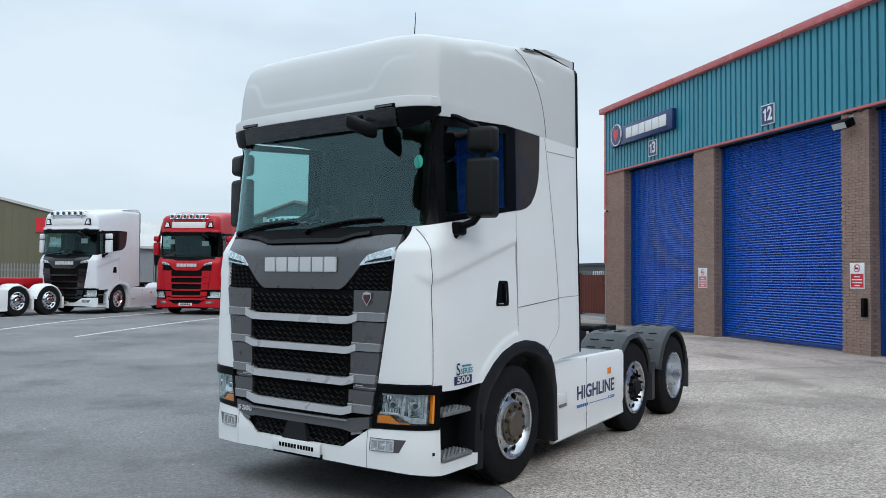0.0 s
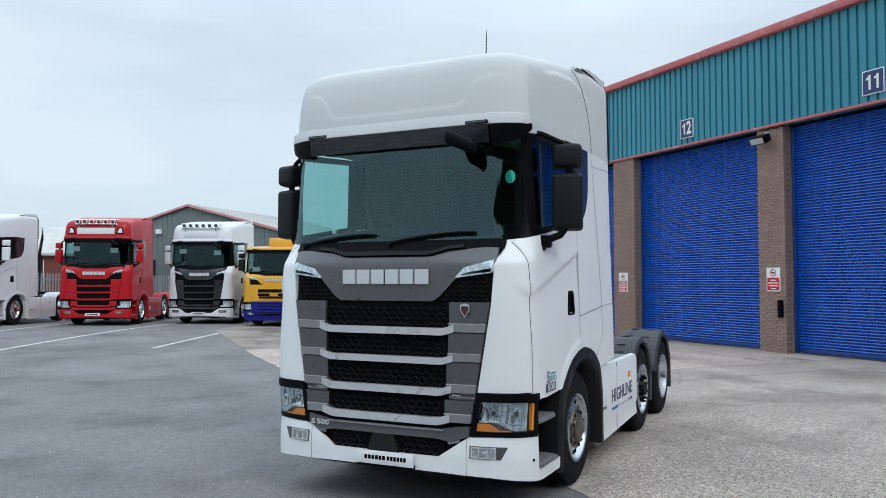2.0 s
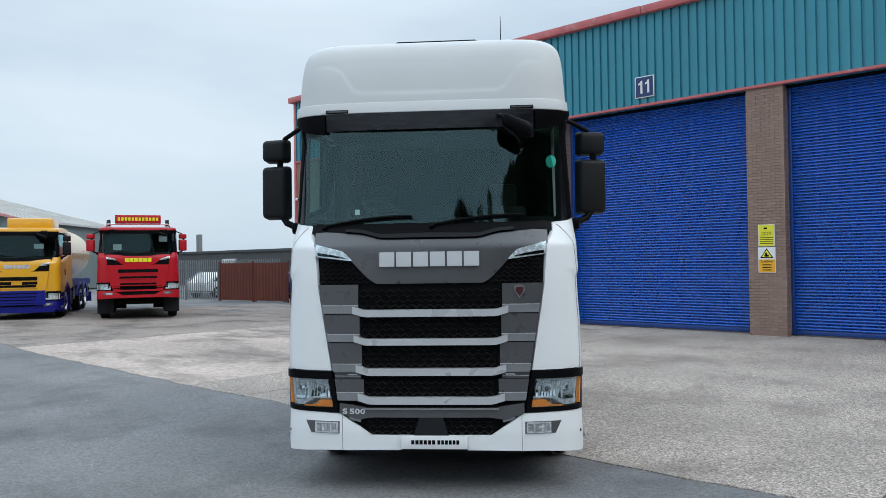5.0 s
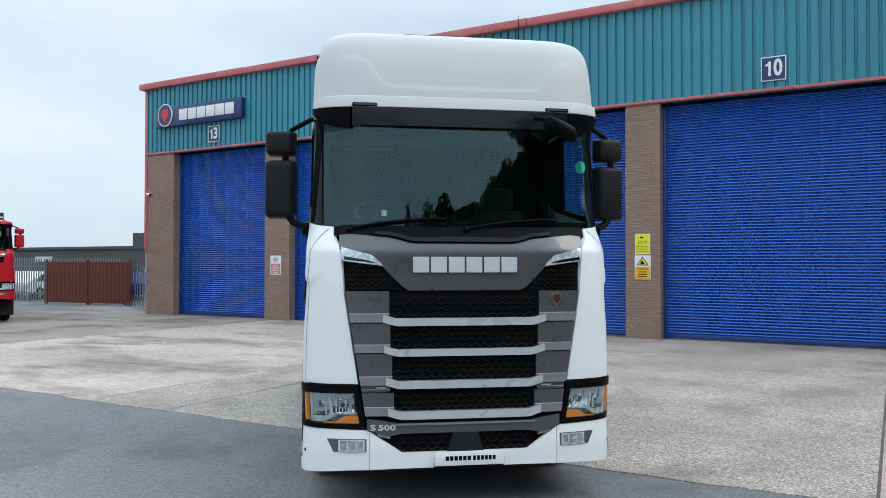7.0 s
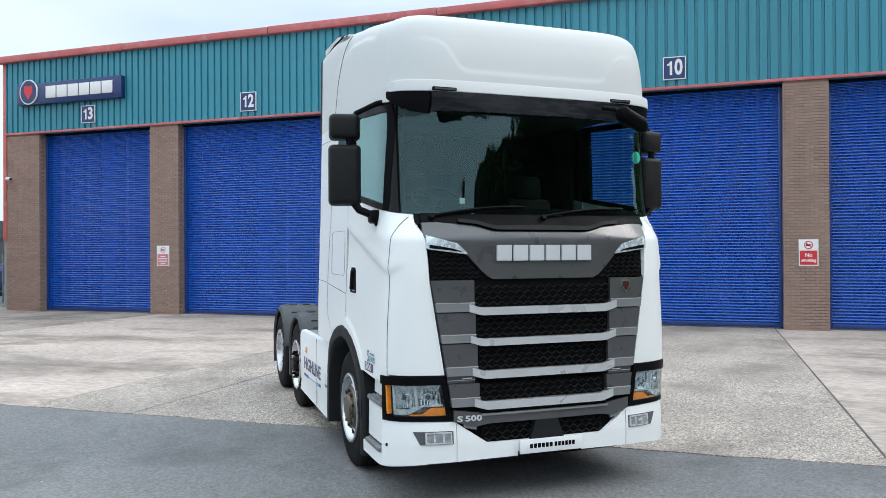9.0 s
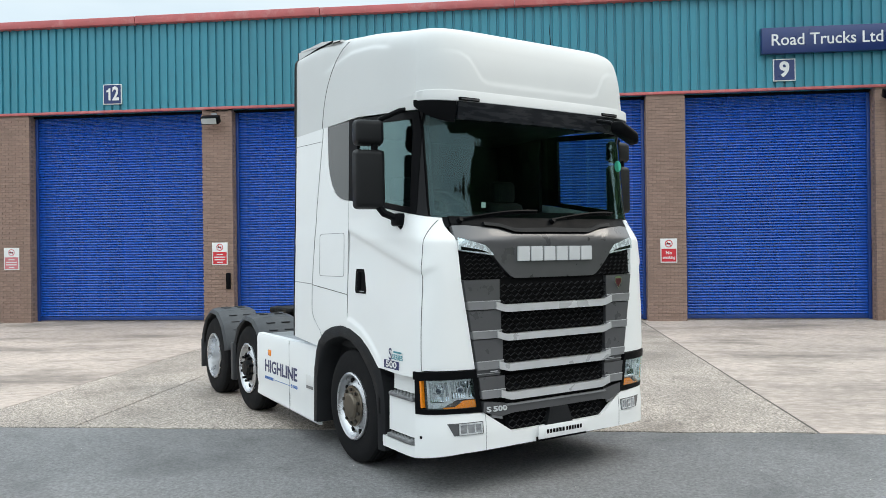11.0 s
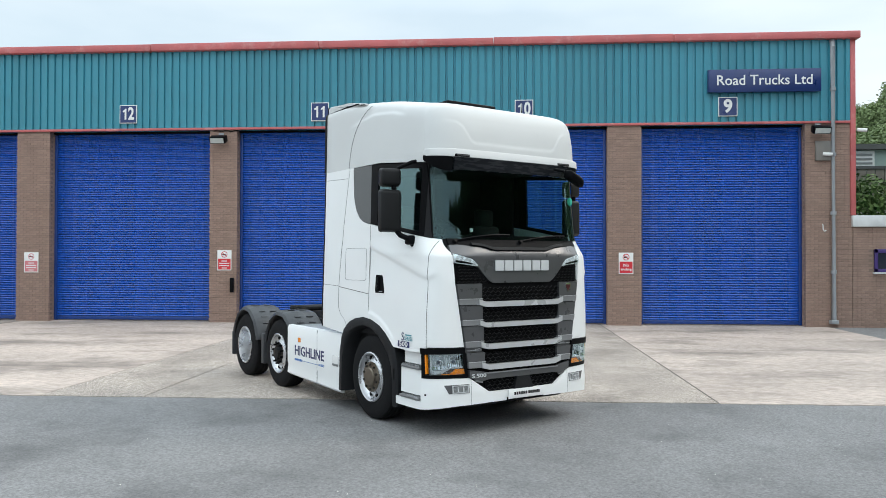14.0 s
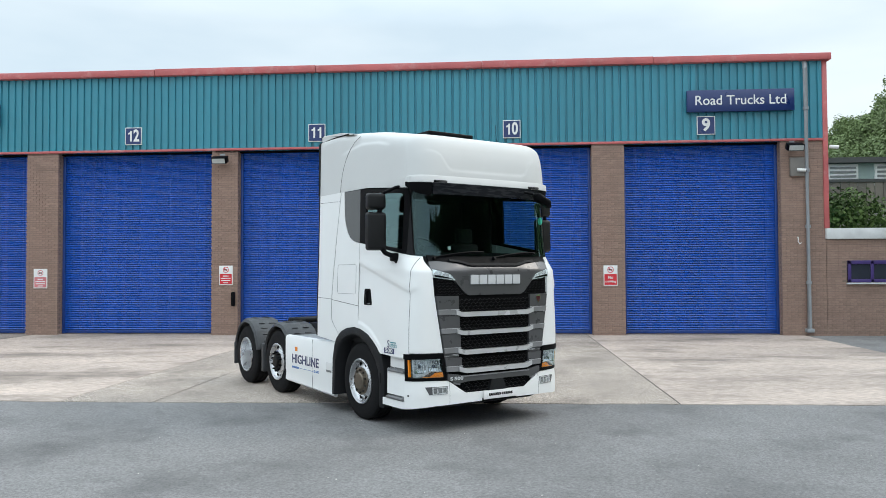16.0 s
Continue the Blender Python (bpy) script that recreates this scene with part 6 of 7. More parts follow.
def notice(y, z, w, h, style, label):
    """A safety notice screwed to a pillar: white top with a ring, coloured foot with lines of print."""
    x = WX - 0.006
    t = thing("safety_notice", pose(0, 0, 0), label, "sign", "pillar notices")
    part("board", boxb(x - 0.012, x + 0.003, y - w / 2, y + w / 2, z - h / 2, z + h / 2, bevel=0.003), PAPER, t)
    if style in ("red", "pink", "smoke"):
        col = SIGNPINK if style == "pink" else SIGNRED
        part("panel", boxb(x - 0.0145, x - 0.0122, y - w * 0.44, y + w * 0.44, z - h * 0.45, z + h * 0.08), col, t, "red panel", sharp=0)
        bm = bmesh.new()
        cy_, cz_, r = y, z + h * 0.29, h * 0.155
        ring = steps(0, 2 * math.pi, 24)
        grid(bm, [[(x - 0.0145, cy_ + q * math.cos(a), cz_ + q * math.sin(a)) for a in ring] for q in (r, r * 0.78)])
        c, s_ = math.cos(0.785), math.sin(0.785)
        bm.faces.new([bm.verts.new((x - 0.0146, cy_ + u * c - v * s_, cz_ + u * s_ + v * c)) for u, v in ((-r, -0.1 * r), (r, -0.1 * r), (r, 0.1 * r), (-r, 0.1 * r))])
        part("prohibition_ring", bm, col, t, "red crossed ring", sharp=0)
        part("pictogram", boxb(x - 0.0138, x - 0.0122, y - w * 0.10, y + w * 0.14, z + h * 0.255, z + h * 0.32), INK, t, sharp=0)
        if style == "smoke":
            words("print", "No", 0.13, PAPER, t, on_wall(x - 0.0155, y, z - h * 0.09), depth=0.001, bold=0.003)
            words("print", "smoking", 0.11, PAPER, t, on_wall(x - 0.0155, y, z - h * 0.28), depth=0.001, width=w * 0.75, bold=0.003)
        else:
            bm = bmesh.new()
            for i in range(4):
                lw = w * (0.20, 0.36, 0.34, 0.18)[i]
                box(bm, x - 0.0158, x - 0.0146, y - lw, y + lw, z - h * (0.02 + 0.115 * i) - h * 0.035, z - h * (0.02 + 0.115 * i) + h * 0.01)
            part("print", bm, PAPER, t, "lines of unreadable print", sharp=0)
    elif style == "cctv":
        part("panel", boxb(x - 0.0145, x - 0.0122, y - w * 0.47, y + w * 0.47, z - h * 0.48, z + h * 0.48), SIGNYEL, t, "yellow face", sharp=0)
        bm = bmesh.new()
        box(bm, x - 0.016, x - 0.0146, y - w * 0.05, y + w * 0.16, z + h * 0.28, z + h * 0.36)
        for i in range(4):
            box(bm, x - 0.016, x - 0.0146, y - w * 0.4, y + w * 0.4, z - h * (0.10 + 0.09 * i) - h * 0.012, z - h * (0.10 + 0.09 * i) + h * 0.012)
        part("print", bm, INK, t, sharp=0)
        words("word", "CCTV", 0.12, INK, t, on_wall(x - 0.0155, y, z + h * 0.07), depth=0.001, width=w * 0.58)
    else:
        part("panel", boxb(x - 0.0145, x - 0.0122, y - w * 0.47, y + w * 0.47, z - h * 0.48, z + h * 0.02), SIGNORANGE, t, "amber foot", sharp=0)
        bm = bmesh.new()
        prism(bm, [(y - w * 0.38, z + h * 0.08), (y + w * 0.38, z + h * 0.08), (y, z + h * 0.46)], "x", x - 0.0150, x - 0.0124)
        tr = part("triangle", bm, INK, t, "warning triangle", sharp=0)
        bm = bmesh.new()
        prism(bm, [(y - w * 0.29, z + h * 0.115), (y + w * 0.29, z + h * 0.115), (y, z + h * 0.40)], "x", x - 0.0165, x - 0.0152)
        part("triangle_face", bm, SIGNYEL, tr, sharp=0)
        bm = bmesh.new()
        box(bm, x - 0.018, x - 0.0166, y - w * 0.12, y + w * 0.13, z + h * 0.13, z + h * 0.21)
        box(bm, x - 0.018, x - 0.0166, y - w * 0.02, y + w * 0.10, z + h * 0.2, z + h * 0.28)
        part("pictogram", bm, INK, tr, sharp=0)
        words("word", "Caution", 0.10, INK, t, on_wall(x - 0.0155, y, z - h * 0.05), depth=0.001, width=w * 0.66)
        bm = bmesh.new()
        for i in range(3):
            box(bm, x - 0.016, x - 0.0146, y - w * 0.26, y + w * 0.26, z - h * (0.19 + 0.1 * i) - h * 0.018, z - h * (0.19 + 0.1 * i) + h * 0.018)
        part("print", bm, INK, t, sharp=0)

notice(22.68, 1.84, 0.49, 0.67, "pink", "white safety notice with a sun-faded red panel on brick")
notice(16.12, 1.92, 0.47, 0.66, "red", "white safety notice with a red panel on a brick pillar")
notice(3.25, 1.85, 0.45, 0.67, "smoke", "white and red no smoking notice on a brick pillar")
notice(9.70, 2.43, 0.41, 0.55, "cctv", "yellow camera notice on a brick pillar")
notice(9.70, 1.81, 0.43, 0.64, "caution", "white and amber vehicle warning notice on a brick pillar")


def floodlight(y, z, label, tilt=25):
    t = thing("floodlight", pose(WX - 0.10, y, z), label, "lamp")
    bm = bmesh.new()
    vs = box(bm, -0.26, 0.02, -0.26, 0.26, -0.10, 0.12, bevel=0.03)
    bm.transform(pose(-0.08, 0, 0, 0, -tilt, 0))
    hb = part("housing", bm, BLACK, t, "dark cast housing")
    bm = bmesh.new()
    box(bm, -0.275, -0.262, -0.22, 0.22, -0.07, 0.09)
    bm.transform(pose(-0.08, 0, 0, 0, -tilt, 0))
    part("lamp_glass", bm, LAMPGLASS, t, "pale lamp glass", sharp=0)
    bm = bmesh.new()
    tube(bm, [(0.10, 0, 0.10), (0.0, 0, 0.12), (-0.10, 0, 0.05)], 0.02, n=8)
    box(bm, 0.06, 0.10, -0.08, 0.08, 0.02, 0.2)
    part("bracket", bm, PIPE, t)

floodlight(16.24, 5.86, "dark floodlight with pale glass on a brick pillar")
floodlight(-2.56, 5.98, "black floodlight under the cladding")
t = thing("junction_box", pose(0, 0, 0), "grey square box on the brick corner", "box")
part("body", boxb(WX - 0.10, WX - 0.004, -2.93, -2.48, 5.02, 5.62, bevel=0.012), M("grey enclosure", (0.20, 0.185, 0.17), 0.6, var=0.1), t)


def camera_unit(y, z, label):
    t = thing("security_camera", pose(WX - 0.12, y, z), label, "camera")
    bm = bmesh.new()
    cyl(bm, (0.1, 0, 0.02), (0.0, 0, 0.02), 0.025, n=10)
    cyl(bm, (0.02, 0.10, 0.0), (-0.05, -0.16, -0.03), 0.055, n=14)
    part("body", bm, PAPER, t, "white body")
    bm = bmesh.new()
    cyl(bm, (-0.05, -0.158, -0.03), (-0.055, -0.175, -0.032), 0.045, n=14)
    part("eye", bm, INK, t, "dark lens")

camera_unit(-2.78, 5.22, "white bullet camera on a grey box")
camera_unit(29.25, 4.62, "white bullet camera on the brick corner")
camera_unit(-3.80, 5.95, "white camera past the corner trim")
t = thing("key_box", pose(0, 0, 0), "tall black switch box on a brick pillar", "switch")
part("body", boxb(WX - 0.13, WX - 0.004, 15.79, 15.91, 0.88, 1.36, bevel=0.025), BLACK, t)
t = thing("wall_hook", pose(0, 0, 0), "small white hook on the brick corner", "hook")
bm = bmesh.new()
tube(bm, [(WX - 0.005, -2.70, 3.06), (WX - 0.05, -2.70, 3.04), (WX - 0.06, -2.70, 2.90), (WX - 0.06, -2.74, 2.84), (WX - 0.06, -2.79, 2.88)], 0.018, n=8)
part("hook", bm, PAPER, t)
t = thing("cable_run", pose(0, 0, 0), "thin black cable sagging along the pillar head", "cable")
bm = bmesh.new()
tube(bm, [(WX - 0.03, 16.5 - 0.09 * i, 6.13 + 0.02 * math.sin(i * 1.7)) for i in range(11)], 0.012, n=6)
part("cable", bm, INK, t)

# ---- parked trucks ----
def placed(x, y, back, size=1.07):
    return pose(x, y, GZ + rise(x, y + 1.5), 0, 0, back - 90) @ Matrix.Diagonal((size, size, size, 1))


def raise_cab(t, lift, k):
    """Makes a cab lower and sets it higher on its chassis."""
    for o in t.children_recursive:
        o.data.transform(Matrix.Translation((0, 0, lift)) @ Matrix.Diagonal((1, 1, k, 1)))

def light_bar(t, z, y, n=6, w=1.5, big=0.085):
    bm = bmesh.new()
    for dz in (0.0, 0.16):
        tube(bm, [(-w / 2 - 0.1, y + 0.5, z - 0.02 + dz * 0.3), (-w / 2, y + 0.05, z + dz), (0, y, z + dz + 0.01), (w / 2, y + 0.05, z + dz), (w / 2 + 0.1, y + 0.5, z - 0.02 + dz * 0.3)], 0.025, n=8)
    for sx_ in (-0.6, 0.6):
        cyl(bm, (sx_, y + 0.1, z - 0.35), (sx_, y, z), 0.02, n=6)
    rb = part("light_bar", bm, CHROME, t, "chrome roof light bar")
    for i in range(n):
        xx = -w / 2 + w * (i + 0.5) / n
        bm = bmesh.new()
        cyl(bm, (xx, y + 0.02, z + 0.08), (xx, y - 0.06, z + 0.08), big * 0.8, big, n=14)
        lp = part("spot_lamp", bm, CHROME, rb, "round chrome spot lamp")
        bm = bmesh.new()
        cyl(bm, (xx, y - 0.058, z + 0.08), (xx, y - 0.064, z + 0.08), big * 0.72, n=14)
        part("face", bm, QUARTER, t, "dark lamp face")


def visor_panel(t, z0, z1, mat_, beams=True):
    part("roof_panel", boxb(-0.66, 0.66, 0.118, 0.17, z0 - 0.02, z1 + 0.03, bevel=0.008), mat_, t, "light box panel above the visor")
    for s in (-1, 1) if beams else ():
        bm = bmesh.new()
        prism(bm, [(s * 0.70, z0 - 0.01), (s * 0.97, z0 - 0.01), (s * 0.93, z1 + 0.05), (s * 0.80, z1 + 0.05)], "y", 0.135, 0.22)
        hb = part("high_beam", bm, BLACK, t, "slanted dark high beam lamp", sharp=0)
        bm = bmesh.new()
        prism(bm, [(s * 0.77, z0 + 0.03), (s * 0.94, z0 + 0.03), (s * 0.91, z1 + 0.01), (s * 0.83, z1 + 0.01)], "y", 0.128, 0.136)
        part("beam_face", bm, REFLECT, hb, "bright lamp face", sharp=0)


def highline(x, y, back, paint, grille_f, bar, label, beams=True):
    t = thing("parked_tractor_unit", placed(x, y, back), label, "truck", "row of parked trucks")
    cab(t, paint, grille_f, bar, fine=False)
    running_gear(t, paint, (1.50, 4.50, 5.87), n=24, fender_mat=paint, rim=CHROME, hub=CHROME)
    emblem_bars("emblem_block", t, on_front(0, fx(0, 1.9)[1] - 0.008, 1.905), 0.80, 0.12, LETTER, gap=0.06)
    visor_panel(t, 3.36, 3.54, PAPER if beams else paint, beams)
    pl = part("plate", boxb(-0.26, 0.26, -0.07, -0.055, 0.36, 0.46), PLATEW, t, "pale plate with dark bars", sharp=0)
    emblem_bars("plate_block", pl, on_front(0, -0.0705, 0.41), 0.40, 0.06, INK, gap=0.14, depth=0.002)
    light_bar(t, 3.70, 0.10)
    for xx, zz in ((0.62, 2.66), (-0.75, 2.72)):
        part("windscreen_card", boxb(xx - 0.14, xx + 0.14, 0.27, 0.275, zz, zz + 0.18), PAPER, t, "pale card behind the windscreen", sharp=0)
    return t

BLACKGRILLE = M("black grille paint", (0.015, 0.016, 0.018), 0.3, 0.2, var=0.1, coat=0.6)
highline(-5.75, 34.4, 61, PEARL, BLACKGRILLE, BLACKGRILLE, "white tractor unit with black grille and roof light bar")
highline(-1.05, 33.7, 69, RED, RED, RED, "red tractor unit with roof light bar in the parked row")
highline(2.9, 33.8, 61, PEARL, BLACKGRILLE, BLACKGRILLE, "silver white tractor unit with black grille and chrome light bar", beams=False)

# the back half of a white tractor unit
t = thing("parked_tractor_unit", placed(-10.75, 29.1, 54, 1.05), "white tractor unit with red chassis and chrome wheels seen from behind", "truck", "row of parked trucks")
cab(t, WHITE, BLACKGRILLE, BLACKGRILLE, fine=False)
running_gear(t, WHITE, (1.50, 4.50, 5.87), n=28, fender_mat=WHITE, rim=CHROME, hub=CHROME, frame_mat=RED, styles=("steer", "lift", "lift"))
part("red_deck", boxb(-0.5, 0.5, 3.3, 6.3, 0.99, 1.36, bevel=0.06), RED, t, "red painted chassis deck")

# tanker with a low yellow cab
t = thing("tanker_truck", placed(5.35, 30.9, 61, 1.02), "yellow and blue tank lorry with a low cab", "truck", "row of parked trucks")
cab(t, YELLOW, YELLOW, YELLOW, high=False, fine=False, lower=BLUE, solid=True)
raise_cab(t, 0.06, 0.91)
running_gear(t, BLUE, (1.50, 5.2, 6.5), n=24, fender_mat=BLUE, rim=ALLOY, hub=BLUE, end=8.6, full=False)
band = part("blue_band", front(0.50, 0.97, -0.86, 0.86, off=0.10, th=0.10, nx=14, nz=2), BLUE, t, "blue lower front band")
for z0, z1, hw in ((0.86, 0.895, 0.62), (0.75, 0.785, 0.60), (0.64, 0.675, 0.58), (0.545, 0.565, 0.80)):
    part("band_slot", front(z0, z1, -hw, hw, off=0.103, th=0.01, nx=12, nz=1), INK, band, "dark air slot", sharp=0)
part("lower_bumper", front(0.24, 0.40, -1.12, 1.12, off=0.02, th=0.2, nx=16, nz=2), BLUE, t, "deep blue lower bumper")
for s in (-1, 1):
    part("slot_insert", front(1.17, 1.30, -0.62 if s < 0 else 0.16, -0.16 if s < 0 else 0.62, off=0.056, th=0.01, nx=6, nz=1), INK, t, "dark grille insert", sharp=0)
emblem_bars("emblem_block", t, on_front(0, fx(0, 1.9)[1] - 0.008, 1.775), 0.80, 0.12, SILVER, gap=0.06)
part("roof_box", boxb(-0.45, 0.95, 0.75, 2.1, 3.02, 3.44, bevel=0.05), YELLOW, t, "yellow roof deflector box")
bm = bmesh.new()
rows = []
for y in (2.45, 2.6, 5.5, 8.4, 8.55):
    k = 0.8 if y in (2.45, 8.55) else 1.0
    rows.append([(1.2 * k * math.cos(a), y, 2.28 + 1.05 * k * math.sin(a)) for a in steps(0, 2 * math.pi, 32)[:-1]])
R_ = [[bm.verts.new(p) for p in r] for r in rows]
for a, b in zip(R_, R_[1:]):
    for k in range(len(a)):
        bm.faces.new((a[k], a[(k + 1) % len(a)], b[(k + 1) % len(a)], b[k]))
bm.faces.new(R_[0])
bm.faces.new(R_[-1])
part("tank", bm, M("cream yellow tank paint", (0.62, 0.43, 0.20), 0.35, var=0.06, coat=0.6), t, "cream oval tank")
part("deck", boxb(-1.2, 1.2, 2.4, 8.5, 1.02, 1.26), BLUE, t, "blue tank frame")
for s in (-1, 1):
    for k in range(5):
        part("rail_post", boxb(s * 1.16, s * 1.2, 2.6 + k * 1.3, 2.64 + k * 1.3, 0.5, 1.3), GALV, t)
for xx, zz in ((0.62, 2.38), (-0.78, 2.12)):
    part("windscreen_card", boxb(xx - 0.15, xx + 0.15, 0.25, 0.255, zz, zz + 0.16), PAPER, t, "pale card behind the windscreen", sharp=0)

# tipper with a low red cab
t = thing("tipper_truck", placed(8.18, 27.9, 64, 1.02), "red tipper lorry with a low cab and roof sign", "truck", "row of parked trucks")
cab(t, RED, RED, RED, high=False, fine=False, solid=True)
raise_cab(t, 0.50, 0.78)
running_gear(t, RED, (1.50, 5.0, 6.4), n=24, fender_mat=BLACK, rim=RED, hub=RED, end=8.2, full=False)
emblem_bars("emblem_block", t, on_front(0, fx(0, 1.9)[1] - 0.008, 1.985), 0.84, 0.13, SIGNYEL, gap=0.06)
part("roof_sign", boxb(-0.72, 0.72, 0.30, 0.42, 3.22, 3.50, bevel=0.02), RED, t, "red roof name board")
emblem_bars("sign_block", t, on_front(0, 0.297, 3.36), 1.3, 0.11, SIGNYEL, gap=0.16, depth=0.003, n=12)
bm = bmesh.new()
tube(bm, [(-1.0, 0.42, 3.10), (-0.95, 0.36, 3.19), (0.95, 0.36, 3.19), (1.0, 0.42, 3.10)], 0.025, n=8)
part("light_bar", bm, CHROME, t, "chrome roof bar")
for xx in (-0.92, 0.92):
    bm = bmesh.new()
    cyl(bm, (xx, 0.45, 3.12), (xx, 0.45, 3.34), 0.075, 0.06, n=12)
    part("beacon", bm, QUARTER, t, "dark beacon")
part("tipper_body", boxb(-1.22, 1.22, 2.3, 8.0, 1.2, 2.7, bevel=0.03), RED, t, "red tipper body")
for xx, zz in ((0.78, 2.60), (-0.65, 2.32)):
    part("windscreen_card", boxb(xx - 0.13, xx + 0.13, 0.25, 0.255, zz, zz + 0.2), PAPER, t, "pale card behind the windscreen", sharp=0)

# ---- fences, gate and far buildings ----
def palisade(p, q, h=2.1, label="grey galvanised steel palisade fence along the yard"):
    """A steel palisade fence between two points of the plan."""
    (ax, ay), (bx, by) = p, q
    d = math.hypot(bx - ax, by - ay)
    t = thing("palisade_fence", pose(ax, ay, GZ + rise((ax + bx) / 2, (ay + by) / 2), 0, 0, math.degrees(math.atan2(by - ay, bx - ax))), label, "fence")
    bm = bmesh.new()
    prism(bm, [(-0.035, 0.05), (0.035, 0.05), (0.035, h - 0.12), (0, h), (-0.035, h - 0.12)], "y", -0.012, 0.012)
    pale = part("pale", bm, GALV, t, sharp=0)
    k = int(d / 0.155)
    for i in range(1, min(k, 290)):
        share("pale", pale.data, t, Matrix.Translation((i * 0.155, 0, 0)))
    for z in (0.45, h - 0.45):
        part("rail", boxb(0, d, 0.015, 0.06, z, z + 0.05), GALV, t, sharp=0)
    for i in range(int(d / 2.75) + 1):
        part("post", boxb(i * 2.75 - 0.05, i * 2.75 + 0.05, 0.03, 0.10, 0, h - 0.1), GALV, t, sharp=0)

palisade((16.6, 44.0), (17.45, 38.6), 2.15)
palisade((17.45, 38.6), (18.25, 33.9), 2.15)
palisade((18.25, 33.9), (18.9, 29.7), 2.0)
palisade((-22.0, 47.0), (-2.5, 51.5), 2.2)
palisade((-2.5, 51.5), (8.0, 52.5), 2.2)
gate = thing("sheet_gate", pose(0, 0, GZ + rise(17.7, 35.7)), "pair of rust red corrugated sheet gates", "gate")
def gate_leaf(p, q, h=1.95):
    (ax, ay), (bx, by) = p, q
    d = math.hypot(bx - ax, by - ay)
    n = int(d / 0.055)
    bm = bmesh.new()
    ux, uy = (bx - ax) / d, (by - ay) / d
    rows = []
    for z in (0.08, h):
        rows.append([(ax + ux * d * i / n - uy * (0.05 if i % 4 < 2 else 0.0), ay + uy * d * i / n + ux * (0.05 if i % 4 < 2 else 0.0), z) for i in range(n + 1)])
    grid(bm, rows, [[(x + 0.04 * uy, y - 0.04 * ux, z) for x, y, z in r] for r in rows])
    lf = part("gate_leaf", bm, RUST, gate, "rust red sheet leaf", sharp=0)
    for x, y in ((ax, ay), (bx, by)):
        part("gate_post", boxb(x - 0.03, x + 0.03, y - 0.03, y + 0.03, 0, h + 0.1), RUST, gate, sharp=0)

gate_leaf((17.28, 38.1), (17.70, 35.75))
gate_leaf((17.72, 35.67), (18.12, 33.35))


def shed(name, x0, x1, y0, y1, eave, ridge, wall_mat, label, turn=0, origin=(0, 0), roof_mat=None, verge=None, ribs=True):
    """A gabled sheet-clad shed; its ridge runs along its own y."""
    t = thing(name, pose(origin[0], origin[1], GZ + rise(*origin), 0, 0, turn), label, "building")
    xm = (x0 + x1) / 2
    bm = bmesh.new()
    prism(bm, [(x0, 0), (x1, 0), (x1, eave), (xm, ridge), (x0, eave)], "y", y0, y1)
    part("wall", bm, wall_mat, t, "profiled sheet wall", sharp=0)
    if ribs:
        bm = bmesh.new()
        k = int((x1 - x0) / 0.5)
        for i in range(k):
            x = x0 + 0.25 + i * 0.5
            top = eave + (ridge - eave) * (1 - abs(x - xm) / (xm - x0)) - 0.05
            box(bm, x - 0.06, x + 0.06, y0 - 0.04, y0 + 0.01, 0.05, top)
        part("wall_rib", bm, wall_mat, t, "upright cladding ribs", sharp=0, kind="stuff")
    for s, xa in ((-1, x0), (1, x1)):
        bm = bmesh.new()
        prism(bm, [(xa + s * 0.35, eave - 0.10), (xm, ridge + 0.05), (xm, ridge + 0.22), (xa + s * 0.35, eave + 0.07)], "y", y0 - 0.15, y1 + 0.15)
        part("roof_slope", bm, roof_mat or ROOFSHEET, t, "pale roof slope", sharp=0)
        bm = bmesh.new()
        n = int((y1 - y0) / 1.0)
        for i in range(n):
            y = y0 + i * 1.0
            prism(bm, [(xa + s * 0.35, eave + 0.072), (xm, ridge + 0.222), (xm, ridge + 0.26), (xa + s * 0.35, eave + 0.11)], "y", y, y + 0.12)
        part("roof_rib", bm, roof_mat or ROOFSHEET, t, "roof sheet ribs", sharp=0, kind="stuff")
        if verge:
            bm = bmesh.new()
            prism(bm, [(xa + s * 0.4, eave - 0.12), (xm, ridge + 0.02), (xm, ridge + 0.20), (xa + s * 0.4, eave + 0.06)], "y", y0 - 0.30, y0 - 0.16)
            part("verge", bm, verge, t, "red verge flashing", sharp=0)
    return t

sh = shed("grey_shed", -11.5, 11.5, 0, 18, 5.1, 8.0, GREYCLAD, "grey green clad shed with a pale roof and red verges", turn=-45, origin=(6.6, 68.0), verge=M("pale red verge paint", (0.55, 0.24, 0.23), 0.6, var=0.1))
for xx in (-8.5, -4.0):
    part("shed_window", boxb(xx - 0.7, xx + 0.7, -0.08, 0.02, 2.2, 3.6), QUARTER_W, sh, "dark window", sharp=0)
part("wall_lamp", boxb(-3.2, -2.7, -0.25, 0.0, 5.8, 6.2), PAPER, sh)
sh = shed("olive_shed", -13, 11.6, 0, 40, 5.6, 8.6, OLIVE, "olive brown clad warehouse with a red sign", turn=6, origin=(-21.5, 60.0))
part("shed_sign", boxb(9.3, 11.5, -0.12, 0.0, 4.5, 5.5), SIGNRED, sh, "plain red sign board", sharp=0)
part("shed_opening", boxb(-2.0, 3.2, -0.10, 0.0, 3.2, 6.4), COPING, sh, "white framed opening", sharp=0)
part("opening_pane", boxb(-1.8, 3.0, -0.13, -0.1, 3.4, 6.2), DARKCLAD, sh, sharp=0)
